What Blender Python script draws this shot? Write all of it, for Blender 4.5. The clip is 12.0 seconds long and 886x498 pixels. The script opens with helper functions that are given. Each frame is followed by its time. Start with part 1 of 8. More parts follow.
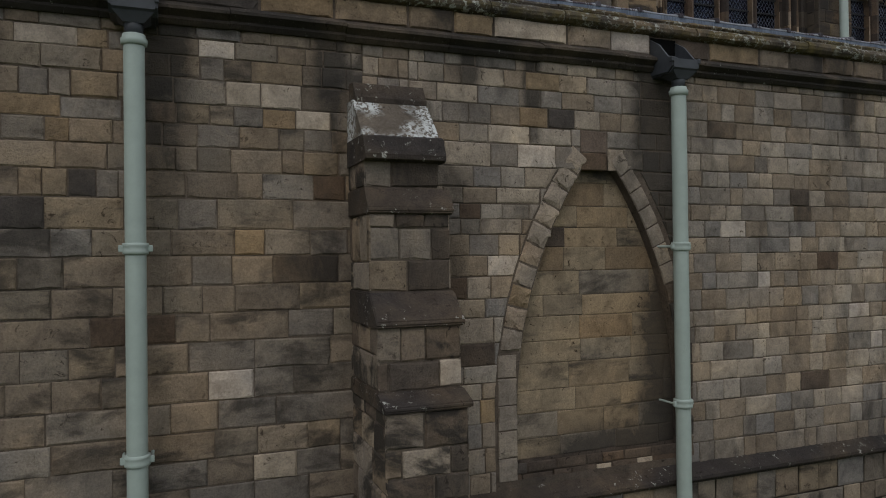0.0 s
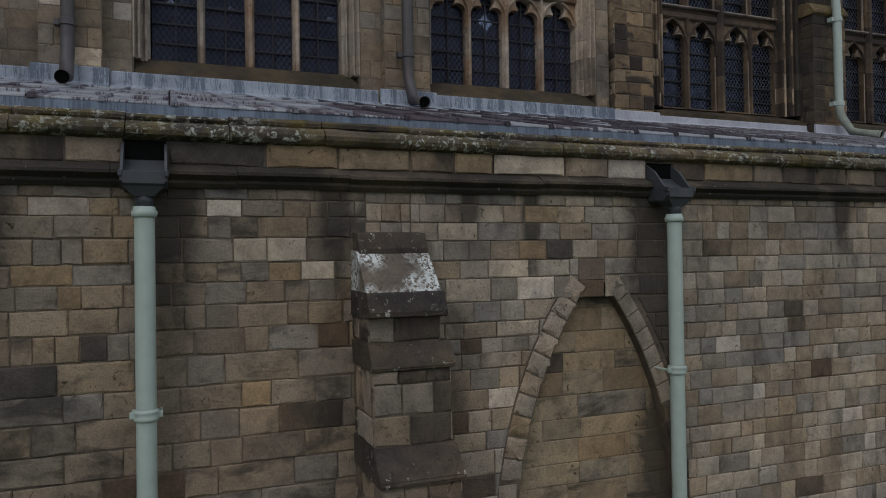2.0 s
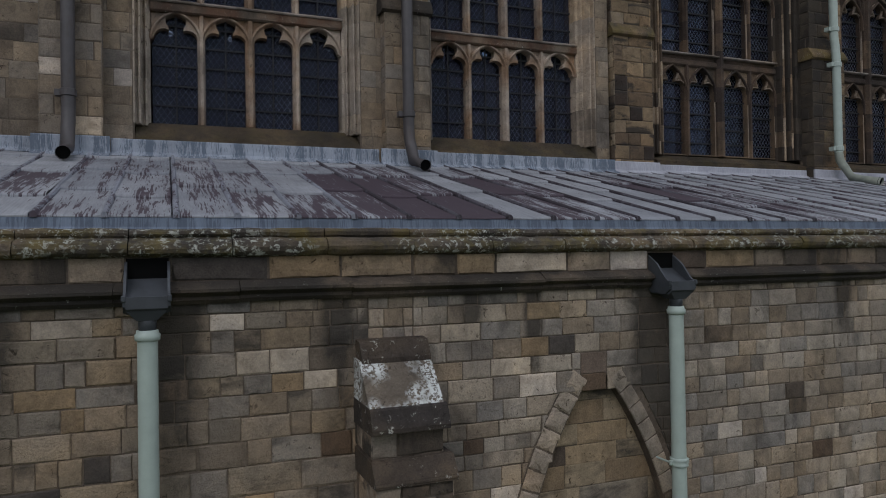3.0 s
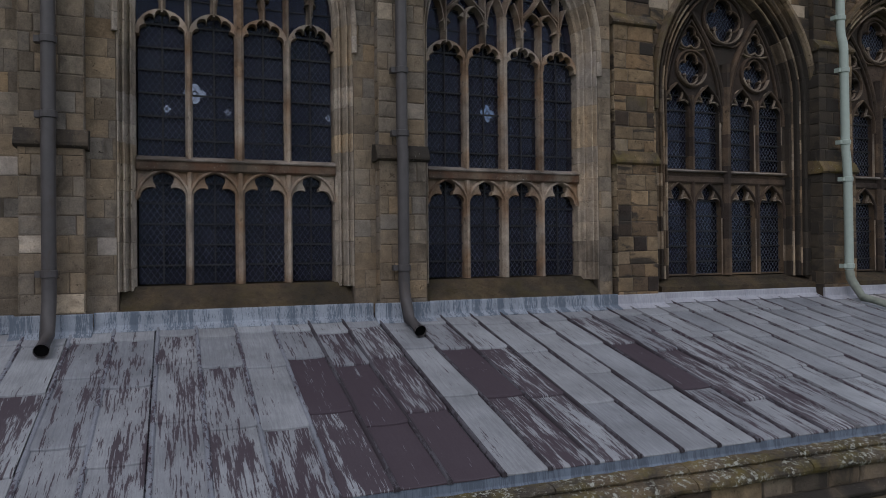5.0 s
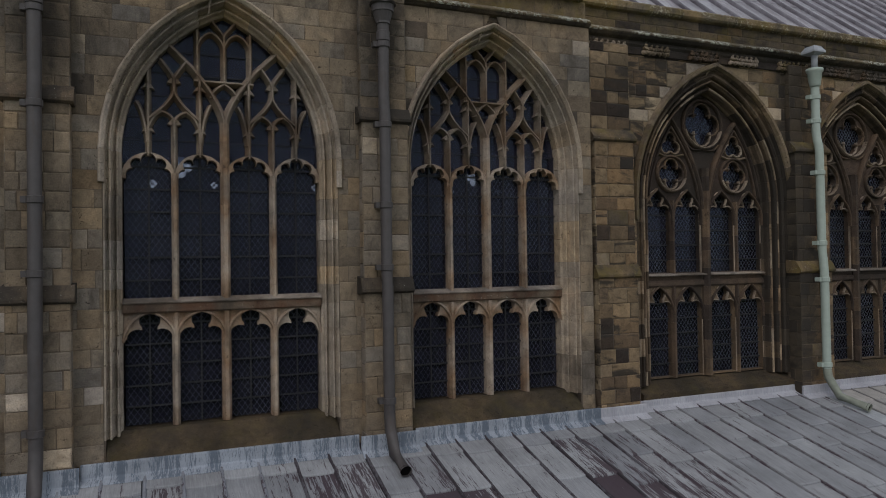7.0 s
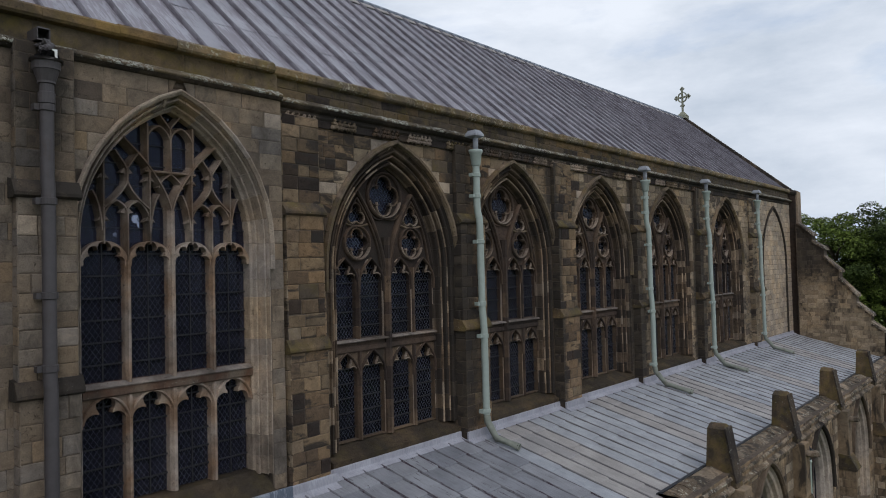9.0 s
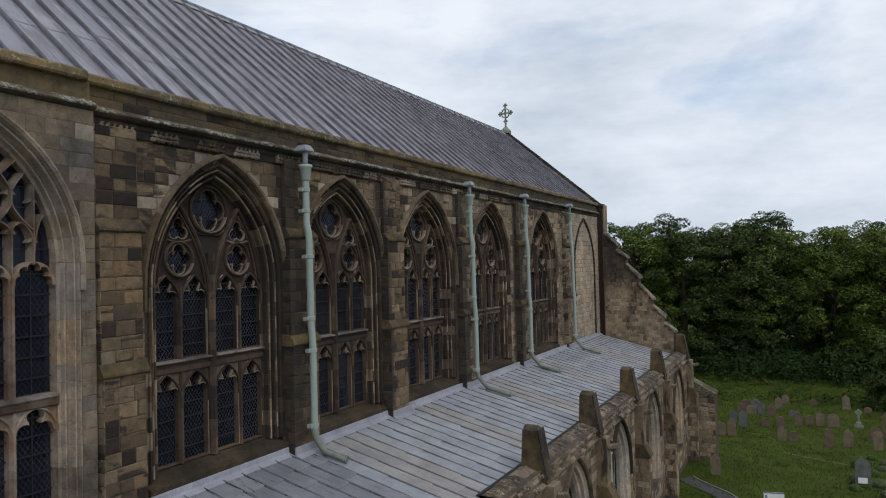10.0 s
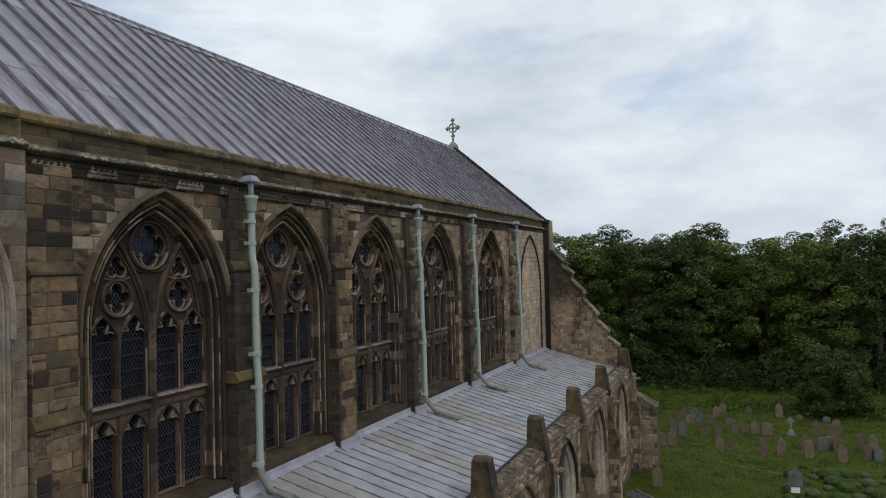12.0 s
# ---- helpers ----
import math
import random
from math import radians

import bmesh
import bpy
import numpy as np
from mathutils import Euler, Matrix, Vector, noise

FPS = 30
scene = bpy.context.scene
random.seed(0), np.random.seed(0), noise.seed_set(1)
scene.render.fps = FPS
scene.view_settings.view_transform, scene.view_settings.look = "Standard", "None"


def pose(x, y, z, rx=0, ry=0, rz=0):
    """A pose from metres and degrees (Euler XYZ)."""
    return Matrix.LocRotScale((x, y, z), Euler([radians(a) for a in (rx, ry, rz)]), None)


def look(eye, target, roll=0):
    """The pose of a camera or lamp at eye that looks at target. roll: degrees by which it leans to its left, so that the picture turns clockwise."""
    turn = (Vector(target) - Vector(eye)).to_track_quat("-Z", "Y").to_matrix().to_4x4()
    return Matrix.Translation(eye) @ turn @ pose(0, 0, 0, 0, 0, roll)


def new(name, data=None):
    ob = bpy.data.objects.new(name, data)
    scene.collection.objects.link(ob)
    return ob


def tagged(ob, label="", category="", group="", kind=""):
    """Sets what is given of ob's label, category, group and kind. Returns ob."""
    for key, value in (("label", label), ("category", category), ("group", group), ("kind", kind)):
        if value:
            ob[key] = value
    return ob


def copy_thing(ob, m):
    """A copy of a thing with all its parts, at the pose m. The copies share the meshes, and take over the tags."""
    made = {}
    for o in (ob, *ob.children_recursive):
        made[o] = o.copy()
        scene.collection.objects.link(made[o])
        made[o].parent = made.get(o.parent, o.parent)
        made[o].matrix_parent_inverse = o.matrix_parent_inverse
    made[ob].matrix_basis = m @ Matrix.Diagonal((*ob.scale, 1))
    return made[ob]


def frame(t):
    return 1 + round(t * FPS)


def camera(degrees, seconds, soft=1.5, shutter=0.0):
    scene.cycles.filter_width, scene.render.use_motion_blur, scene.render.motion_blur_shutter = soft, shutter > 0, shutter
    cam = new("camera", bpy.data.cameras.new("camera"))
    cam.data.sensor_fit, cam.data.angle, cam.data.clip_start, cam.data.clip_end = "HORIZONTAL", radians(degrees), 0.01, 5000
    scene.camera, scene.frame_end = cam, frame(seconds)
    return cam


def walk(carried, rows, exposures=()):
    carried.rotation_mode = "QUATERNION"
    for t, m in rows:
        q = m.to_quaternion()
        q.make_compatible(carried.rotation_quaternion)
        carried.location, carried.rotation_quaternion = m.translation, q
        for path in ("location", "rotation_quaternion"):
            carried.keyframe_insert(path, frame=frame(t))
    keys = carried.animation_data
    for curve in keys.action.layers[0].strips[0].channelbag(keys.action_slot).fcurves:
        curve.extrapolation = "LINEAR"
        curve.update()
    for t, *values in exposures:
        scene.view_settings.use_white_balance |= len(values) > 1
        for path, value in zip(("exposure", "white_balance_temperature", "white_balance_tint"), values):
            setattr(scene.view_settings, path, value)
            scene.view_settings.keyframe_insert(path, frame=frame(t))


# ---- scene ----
cam = camera(64.7, 12.0, soft=1.0)
PATH = [
    (0, (0.266, 0.222, 3.712), (0.989, 2.087, 3.729), -0.7),
    (0.5, (0.243, 0.18, 3.989), (0.967, 2.044, 4.01), -0.8),
    (1, (0.181, 0.239, 4.312), (0.905, 2.103, 4.333), -0.8),
    (1.5, (0.183, 0.04, 4.813), (0.908, 1.904, 4.836), -0.9),
    (2, (0.19, 0.04, 5.176), (0.915, 1.903, 5.201), -0.9),
    (2.5, (0.143, 0.075, 5.781), (0.867, 1.94, 5.805), -0.9),
    (2.7, (0.142, 0.036, 5.964), (0.873, 1.898, 5.993), -1.0),
    (4.3, (0.382, 0.246, 8.286), (1.099, 2.113, 8.276), -0.3),
    (4.5, (0.412, 0.324, 8.587), (1.13, 2.191, 8.586), -0.4),
    (5, (0.489, 0.351, 9.251), (1.206, 2.218, 9.264), -0.6),
    (5.5, (0.477, 0.25, 9.758), (1.191, 2.118, 9.775), -0.7),
    (6, (0.473, 0.109, 10.358), (1.189, 1.977, 10.372), -0.7),
    (6.5, (0.488, 0.111, 11.088), (1.205, 1.978, 11.099), -0.7),
    (6.7, (0.511, 0.091, 11.279), (1.226, 1.958, 11.301), -0.8),
    (8.3, (0.143, 0.532, 12.579), (1.411, 2.077, 12.631), -1.3),
    (8.5, (0.11, 0.551, 12.653), (1.452, 2.032, 12.705), -1.3),
    (9, (0.116, 0.504, 12.893), (1.624, 1.817, 12.946), -1.4),
    (9.5, (0.018, 0.367, 13.089), (1.654, 1.516, 13.136), -1.4),
    (10, (-0.141, 0.205, 13.274), (1.634, 1.124, 13.319), -1.4),
    (10.5, (-0.119, 0.196, 13.481), (1.693, 1.041, 13.53), -1.6),
    (11, (-0.14, 0.221, 13.778), (1.689, 1.03, 13.829), -1.6),
    (11.5, (-0.119, 0.28, 14.031), (1.721, 1.061, 14.083), -1.5),
    (12, (-0.071, 0.34, 14.113), (1.771, 1.119, 14.164), -1.4),
]
walk(cam, [(t, look(eye, target, roll)) for t, eye, target, roll in PATH], exposures=[
    (0.0, -0.08, 6500, 10), (1.5, -0.08, 6400, 10), (2.7, -0.03, 6250, 11), (4.5, -0.02, 6250, 14), (5.2, 0.0, 6350, 12), (6.0, 0.0, 6700, 10),
    (6.7, 0.0, 6700, 10), (8.5, 0.0, 6300, 12), (10.5, 0.0, 6350, 11), (12.0, 0.0, 6450, 10)])

# ---- light ----
world = bpy.data.worlds.new("sky")
scene.world = world
world.use_nodes = True
SUN_UP, SUN_TURN = 48.0, 215.0


def sky_nodes():
    nt = world.node_tree
    n, l = nt.nodes, nt.links
    n.clear()
    out = n.new("ShaderNodeOutputWorld")
    bg = n.new("ShaderNodeBackground")
    bg.inputs["Strength"].default_value = 0.1
    sky = n.new("ShaderNodeTexSky")
    sky.sky_type = "NISHITA"
    sky.sun_disc = False
    sky.sun_elevation = radians(SUN_UP)
    sky.sun_rotation = radians(SUN_TURN)
    sky.dust_density = 2.0
    tc = n.new("ShaderNodeTexCoord")
    mp = n.new("ShaderNodeMapping")
    mp.inputs["Scale"].default_value = (1.0, 1.0, 2.8)
    mp.inputs["Location"].default_value = (0.35, 0.2, 0.1)
    l.new(tc.outputs["Generated"], mp.inputs["Vector"])
    big = n.new("ShaderNodeTexNoise")
    big.inputs["Scale"].default_value = 1.7
    big.inputs["Detail"].default_value = 7
    big.inputs["Roughness"].default_value = 0.55
    big.inputs["Distortion"].default_value = 0.35
    l.new(mp.outputs["Vector"], big.inputs["Vector"])
    cover = n.new("ShaderNodeValToRGB")
    cover.color_ramp.elements[0].position = 0.24
    cover.color_ramp.elements[1].position = 0.42
    dot = n.new("ShaderNodeVectorMath")
    dot.operation = "DOT_PRODUCT"
    dot.inputs[1].default_value = (0.983, 0.03, 0.165)
    l.new(tc.outputs["Generated"], dot.inputs[0])
    gap = n.new("ShaderNodeMapRange")
    gap.inputs["From Min"].default_value, gap.inputs["From Max"].default_value = 0.982, 0.999
    gap.inputs["To Min"].default_value, gap.inputs["To Max"].default_value = 0.0, -0.2
    l.new(dot.outputs["Value"], gap.inputs["Value"])
    thin = n.new("ShaderNodeMath")
    thin.operation = "ADD"
    l.new(big.outputs["Fac"], thin.inputs[0])
    l.new(gap.outputs["Result"], thin.inputs[1])
    l.new(thin.outputs[0], cover.inputs["Fac"])
    small = n.new("ShaderNodeTexNoise")
    small.inputs["Scale"].default_value = 3.1
    small.inputs["Detail"].default_value = 8
    small.inputs["Roughness"].default_value = 0.6
    l.new(mp.outputs["Vector"], small.inputs["Vector"])
    cloud = n.new("ShaderNodeValToRGB")
    cloud.color_ramp.elements[0].position = 0.32
    cloud.color_ramp.elements[0].color = (5.5, 6.2, 7.0, 1)
    cloud.color_ramp.elements[1].position = 0.66
    cloud.color_ramp.elements[1].color = (8.45, 8.95, 9.5, 1)
    l.new(small.outputs["Fac"], cloud.inputs["Fac"])
    lift = n.new("ShaderNodeMixRGB")
    lift.blend_type = "MULTIPLY"
    lift.inputs["Fac"].default_value = 1.0
    lift.inputs["Color2"].default_value = (1.5, 1.5, 1.5, 1)
    l.new(sky.outputs["Color"], lift.inputs["Color1"])
    mix = n.new("ShaderNodeMixRGB")
    l.new(cover.outputs["Color"], mix.inputs["Fac"])
    l.new(lift.outputs["Color"], mix.inputs["Color1"])
    l.new(cloud.outputs["Color"], mix.inputs["Color2"])
    l.new(mix.outputs["Color"], bg.inputs["Color"])
    l.new(bg.outputs["Background"], out.inputs["Surface"])


sky_nodes()
sun = new("sun", bpy.data.lights.new("sun", "SUN"))
sun.data.energy, sun.data.angle, sun.data.color = 0.7, radians(18), (1.0, 0.96, 0.9)
sun.matrix_world = look((0, 0, 60), Vector((0, 0, 60)) - Vector((
    math.sin(radians(SUN_TURN)) * math.cos(radians(SUN_UP)),
    math.cos(radians(SUN_TURN)) * math.cos(radians(SUN_UP)), math.sin(radians(SUN_UP)))))


# ---- materials ----
def material(name):
    m = bpy.data.materials.new(name)
    m.use_nodes = True
    nt = m.node_tree
    return m, nt.nodes, nt.links, nt.nodes["Principled BSDF"]


def ramp(n, stops, constant=False):
    r = n.new("ShaderNodeValToRGB")
    e = r.color_ramp.elements
    while len(e) < len(stops):
        e.new(0.5)
    for k, (p, c) in zip(e, stops):
        k.position, k.color = p, (*c, 1)
    if constant:
        r.color_ramp.interpolation = "CONSTANT"
    return r


def noise_of(n, l, vec, scale, detail=5, rough=0.55, dist=0.0):
    t = n.new("ShaderNodeTexNoise")
    t.inputs["Scale"].default_value = scale
    t.inputs["Detail"].default_value = detail
    t.inputs["Roughness"].default_value = rough
    t.inputs["Distortion"].default_value = dist
    l.new(vec, t.inputs["Vector"])
    return t.outputs["Fac"]


def mixc(n, l, fac, a, b, mode="MIX"):
    m = n.new("ShaderNodeMixRGB")
    m.blend_type = mode
    for sock, v in (("Fac", fac), ("Color1", a), ("Color2", b)):
        if isinstance(v, (int, float)):
            m.inputs[sock].default_value = v
        elif isinstance(v, tuple):
            m.inputs[sock].default_value = (*v, 1)
        else:
            l.new(v, m.inputs[sock])
    return m.outputs["Color"]


def stretch(n, l, vec, s):
    m = n.new("ShaderNodeMapping")
    m.inputs["Scale"].default_value = s
    l.new(vec, m.inputs["Vector"])
    return m.outputs["Vector"]


def bump(n, l, bsdf, height, strength, distance=0.02):
    b = n.new("ShaderNodeBump")
    b.inputs["Strength"].default_value = strength
    b.inputs["Distance"].default_value = distance
    l.new(height, b.inputs["Height"])
    l.new(b.outputs["Normal"], bsdf.inputs["Normal"])


def moved(n, l, pos, rnd, by):
    """The position, moved by a random share of a vector."""
    v = n.new("ShaderNodeVectorMath")
    v.operation = "SCALE"
    v.inputs[0].default_value = by
    l.new(rnd, v.inputs["Scale"])
    a = n.new("ShaderNodeVectorMath")
    l.new(pos, a.inputs[0])
    l.new(v.outputs[0], a.inputs[1])
    return a.outputs[0]


def stone(name, tones, pick="object", soot=0.5, soot_at=0.52, soot_colour=(0.035, 0.03, 0.026), lichen=0.0, lichen_colour=(0.55, 0.55, 0.5), relief=0.7, moss=0.0, runs=(1.3, 1.3, 0.5), spots=24, leaks_and_shade=(), crisp=0.16):
    """Weathered ashlar: one tone a block, mottling, runs of soot, lichen spots."""
    m, n, l, b = material(name)
    tones = [tuple(0.78 * k * (0.76 * c + 0.24 * sum(t) / 3) for c, k in zip(t, (1.055, 0.975, 1.0))) for t in tones]
    geo = n.new("ShaderNodeNewGeometry")
    pos = geo.outputs["Position"]
    if pick == "object":
        rnd = n.new("ShaderNodeObjectInfo").outputs["Random"]
    elif pick == "island":
        rnd = geo.outputs["Random Per Island"]
    else:
        rnd = noise_of(n, l, pos, 0.9, 3)
    k = len(tones)
    r = ramp(n, [(i / k if pick != "noise" else 0.25 + 0.5 * i / k, c) for i, c in enumerate(tones)], pick != "noise")
    l.new(rnd, r.inputs["Fac"])
    # every block is cut from another place in the bed: its own grain, pits and wear
    own, near_by = pos, pos
    if pick != "noise":
        own, near_by = (moved(n, l, pos, rnd, v) for v in ((41.0, 23.0, 57.0), (0.5, 0.3, 0.6)))
    other = n.new("ShaderNodeTexWhiteNoise")
    other.noise_dimensions = "1D"
    l.new(rnd, other.inputs["W"])
    shade = ramp(n, [(0.0, (0.86, 0.87, 0.89)), (0.5, (1.0, 1.0, 1.0)), (1.0, (1.14, 1.13, 1.1))])
    l.new(other.outputs["Value"], shade.inputs["Fac"])
    col = mixc(n, l, 1.0 if pick != "noise" else 0.0, r.outputs["Color"], shade.outputs["Color"], "MULTIPLY")
    zone = noise_of(n, l, pos, 0.55, 4, 0.55, 0.5)
    zr = ramp(n, [(0.36, (0.70, 0.71, 0.73)), (0.52, (0.98, 0.98, 0.98)), (0.68, (1.2, 1.13, 1.03))])
    l.new(zone, zr.inputs["Fac"])
    mottle = noise_of(n, l, own, 4.2, 8, 0.68, 0.6)
    mr = ramp(n, [(0.30, (0.66, 0.64, 0.62)), (0.5, (0.98, 0.97, 0.96)), (0.70, (1.28, 1.24, 1.17))])
    l.new(mottle, mr.inputs["Fac"])
    col = mixc(n, l, 1.0, col, mr.outputs["Color"], "MULTIPLY")
    col = mixc(n, l, 1.0, col, zr.outputs["Color"], "MULTIPLY")
    # some blocks are pitted, others nearly smooth
    pit = noise_of(n, l, own, 11, 6, 0.7, 1.0)
    pr = ramp(n, [(0.33, (0.2, 0.18, 0.16)), (0.41, (1, 1, 1))])
    l.new(pit, pr.inputs["Fac"])
    pitted = ramp(n, [(0.35, (0.25, 0.25, 0.25)), (0.85, (1, 1, 1))])
    l.new(other.outputs["Value"], pitted.inputs["Fac"])
    col = mixc(n, l, pitted.outputs["Color"] if pick != "noise" else 0.75, col, mixc(n, l, 1.0, col, pr.outputs["Color"], "MULTIPLY"))
    grain = noise_of(n, l, own, 46, 5, 0.75)
    gr = ramp(n, [(0.3, (0.74, 0.73, 0.72)), (0.5, (1.0, 1.0, 1.0)), (0.7, (1.24, 1.23, 1.21))])
    l.new(grain, gr.inputs["Fac"])
    col = mixc(n, l, 1.0, col, gr.outputs["Color"], "MULTIPLY")
    run = noise_of(n, l, stretch(n, l, near_by, runs), 1.15, 7, 0.62, 0.6)
    rr = ramp(n, [(soot_at, (0, 0, 0)), (soot_at + crisp, (soot, soot, soot))])
    l.new(run, rr.inputs["Fac"])
    col = mixc(n, l, rr.outputs["Color"], col, soot_colour)
    if leaks_and_shade:
        # black streaks of leaked rainwater, and painted shade on the infill: middle, half width, foot and head
        xyz = n.new("ShaderNodeSeparateXYZ")
        l.new(pos, xyz.inputs[0])
        total = None
        for mid, half, foot, head in leaks_and_shade:
            off = n.new("ShaderNodeMath")
            off.operation = "SUBTRACT"
            off.inputs[1].default_value = mid
            l.new(xyz.outputs["X"], off.inputs[0])
            size = n.new("ShaderNodeMath")
            size.operation = "ABSOLUTE"
            l.new(off.outputs[0], size.inputs[0])
            side, tall = n.new("ShaderNodeMapRange"), n.new("ShaderNodeMapRange")
            for node, source, lo, hi in ((side, size.outputs[0], half, half * 0.25), (tall, xyz.outputs["Z"], foot, head)):
                node.inputs["From Min"].default_value, node.inputs["From Max"].default_value = lo, hi
                l.new(source, node.inputs["Value"])
            both = n.new("ShaderNodeMath")
            both.operation = "MULTIPLY"
            l.new(side.outputs[0], both.inputs[0])
            l.new(tall.outputs[0], both.inputs[1])
            if total is None:
                total = both.outputs[0]
            else:
                top = n.new("ShaderNodeMath")
                top.operation = "MAXIMUM"
                l.new(total, top.inputs[0])
                l.new(both.outputs[0], top.inputs[1])
                total = top.outputs[0]
        broken = n.new("ShaderNodeMath")
        broken.operation = "MULTIPLY_ADD"
        broken.inputs[1].default_value = 0.62
        l.new(total, broken.inputs[0])
        l.new(mottle, broken.inputs[2])
        lk = ramp(n, [(0.68, (0, 0, 0)), (1.05, (0.85, 0.85, 0.85))])
        l.new(broken.outputs[0], lk.inputs["Fac"])
        col = mixc(n, l, lk.outputs["Color"], col, soot_colour)
    if moss:
        ms = noise_of(n, l, pos, 2.6, 6, 0.7)
        mm = ramp(n, [(0.46, (0, 0, 0)), (0.66, (moss, moss, moss))])
        l.new(ms, mm.inputs["Fac"])
        col = mixc(n, l, mm.outputs["Color"], col, (0.15, 0.115, 0.028))
    if lichen:
        ls = noise_of(n, l, pos, spots, 6, 0.75, 0.3)
        at = 0.70 - 0.2 * lichen
        lm = ramp(n, [(at, (0, 0, 0)), (at + 0.035, (0.9, 0.9, 0.9))])
        l.new(ls, lm.inputs["Fac"])
        area = noise_of(n, l, pos, 1.6, 3)
        am = ramp(n, [(0.42, (0, 0, 0)), (0.55, (1, 1, 1))])
        l.new(area, am.inputs["Fac"])
        both = mixc(n, l, 1.0, lm.outputs["Color"], am.outputs["Color"], "MULTIPLY")
        col = mixc(n, l, both, col, lichen_colour)
    l.new(col, b.inputs["Base Color"])
    b.inputs["Roughness"].default_value = 0.9
    b.inputs["Specular IOR Level"].default_value = 0.2
    h = mixc(n, l, 0.45, mottle, grain)
    bump(n, l, b, h, relief, 0.045)
    return m


BUFF, TAN, GREY = (0.33, 0.265, 0.175), (0.35, 0.25, 0.135), (0.29, 0.262, 0.21)
BROWN, PALE = (0.20, 0.125, 0.062), (0.47, 0.41, 0.3)
COOL, SAND = (0.27, 0.265, 0.24), (0.41, 0.325, 0.205)
DIM, DUN = (0.25, 0.215, 0.155), (0.29, 0.225, 0.14)
LEAKS = [(5.78, 0.6, 0.6, 1.6), (0.2, 0.42, 2.6, 5.6), (4.06, 0.2, 4.3, 5.3), (3.3, 0.2, 4.9, 5.7), (1.75, 0.3, 4.0, 5.6), (9.0, 0.25, 4.6, 5.7), (-1.4, 0.5, 3.8, 5.8)]
AISLE_TONES = [BUFF, GREY, DUN, BUFF, (0.27, 0.24, 0.185), COOL, (0.29, 0.25, 0.175), GREY, (0.37, 0.305, 0.205), BUFF, DIM, (0.33, 0.26, 0.155), GREY, (0.24, 0.195, 0.135)]
DARK_TONES = [(0.27, 0.215, 0.122), (0.31, 0.245, 0.135), (0.21, 0.165, 0.098), (0.29, 0.235, 0.14), (0.25, 0.187, 0.102), (0.085, 0.068, 0.052), (0.35, 0.275, 0.155), (0.27, 0.21, 0.128), (0.06, 0.05, 0.044), (0.3, 0.225, 0.12), (0.40, 0.32, 0.19), (0.19, 0.145, 0.088), (0.26, 0.215, 0.13)]
DARK_TONES = [(0.93 * r, 0.85 * g, 0.75 * b) for r, g, b in DARK_TONES]
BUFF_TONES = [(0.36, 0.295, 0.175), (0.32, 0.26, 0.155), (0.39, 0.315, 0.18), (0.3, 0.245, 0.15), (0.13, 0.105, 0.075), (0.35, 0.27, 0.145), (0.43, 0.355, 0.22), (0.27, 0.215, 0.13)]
OLD_LEAKS = [(15.25, 0.8, 7.6, 8.6), (20.2, 0.45, 7.6, 8.6), (26.2, 0.6, 7.6, 8.6), (32.8, 0.55, 7.6, 8.6)]
AISLE_TONES = [(0.82 * r + 0.055, 0.8 * g + 0.051, 0.78 * b + 0.036) for r, g, b in AISLE_TONES]
M_AISLE = stone("aisle_ashlar", [tuple(0.93 * c for c in t) for t in AISLE_TONES], soot=0.75, soot_at=0.53, crisp=0.11, runs=(1.0, 1.0, 1.9), leaks_and_shade=LEAKS)
M_AISLE_J = stone("aisle_ashlar_joined", [tuple(0.93 * c for c in t) for t in AISLE_TONES], "island", soot=0.75, soot_at=0.53, crisp=0.11, runs=(1.0, 1.0, 1.9), leaks_and_shade=LEAKS)
LIGHT_TONES = [BUFF, GREY, DUN, SAND, GREY, (0.38, 0.28, 0.155), BUFF, DIM, COOL, (0.42, 0.365, 0.265), BUFF, (0.21, 0.175, 0.125), GREY, (0.34, 0.255, 0.155)]
LIGHT_TONES = [(0.54 * r + 0.098, 0.55 * g + 0.08, 0.56 * b + 0.05) for r, g, b in LIGHT_TONES]
M_LIGHT = stone("renewed_ashlar", LIGHT_TONES, soot=0.65, soot_at=0.53, leaks_and_shade=[(4.4, 0.75, 12.5, 16.0), (-1.3, 0.75, 12.5, 16.0)])
M_LIGHT_J = stone("renewed_ashlar_joined", LIGHT_TONES, "island", soot=0.65, soot_at=0.53, leaks_and_shade=[(4.4, 0.75, 12.5, 16.0), (-1.3, 0.75, 12.5, 16.0)])
M_OLD = stone("blackened_ashlar", DARK_TONES, soot=0.9, soot_at=0.525, crisp=0.085, runs=(0.75, 0.75, 2.4), leaks_and_shade=OLD_LEAKS)
M_OLD_J = stone("buff_old_ashlar_joined", BUFF_TONES, "island", soot=0.85, soot_at=0.535, crisp=0.1, runs=(0.75, 0.75, 2.0), leaks_and_shade=OLD_LEAKS)
M_PALE = stone("pale_new_stone", [PALE, (0.5, 0.455, 0.37), (0.43, 0.37, 0.26)], soot=0.2, soot_at=0.6, relief=0.3)
M_DARK = stone("dark_stone", [(0.13, 0.1, 0.07), (0.16, 0.11, 0.065), (0.12, 0.105, 0.085)], soot=0.5)
M_DUN = stone("dun_stone", [(0.27, 0.215, 0.15), (0.24, 0.18, 0.125)], soot=0.3)
M_OCHRE = stone("ochre_stone", [(0.38, 0.28, 0.14), (0.36, 0.275, 0.155), (0.32, 0.23, 0.115)], soot=0.35)
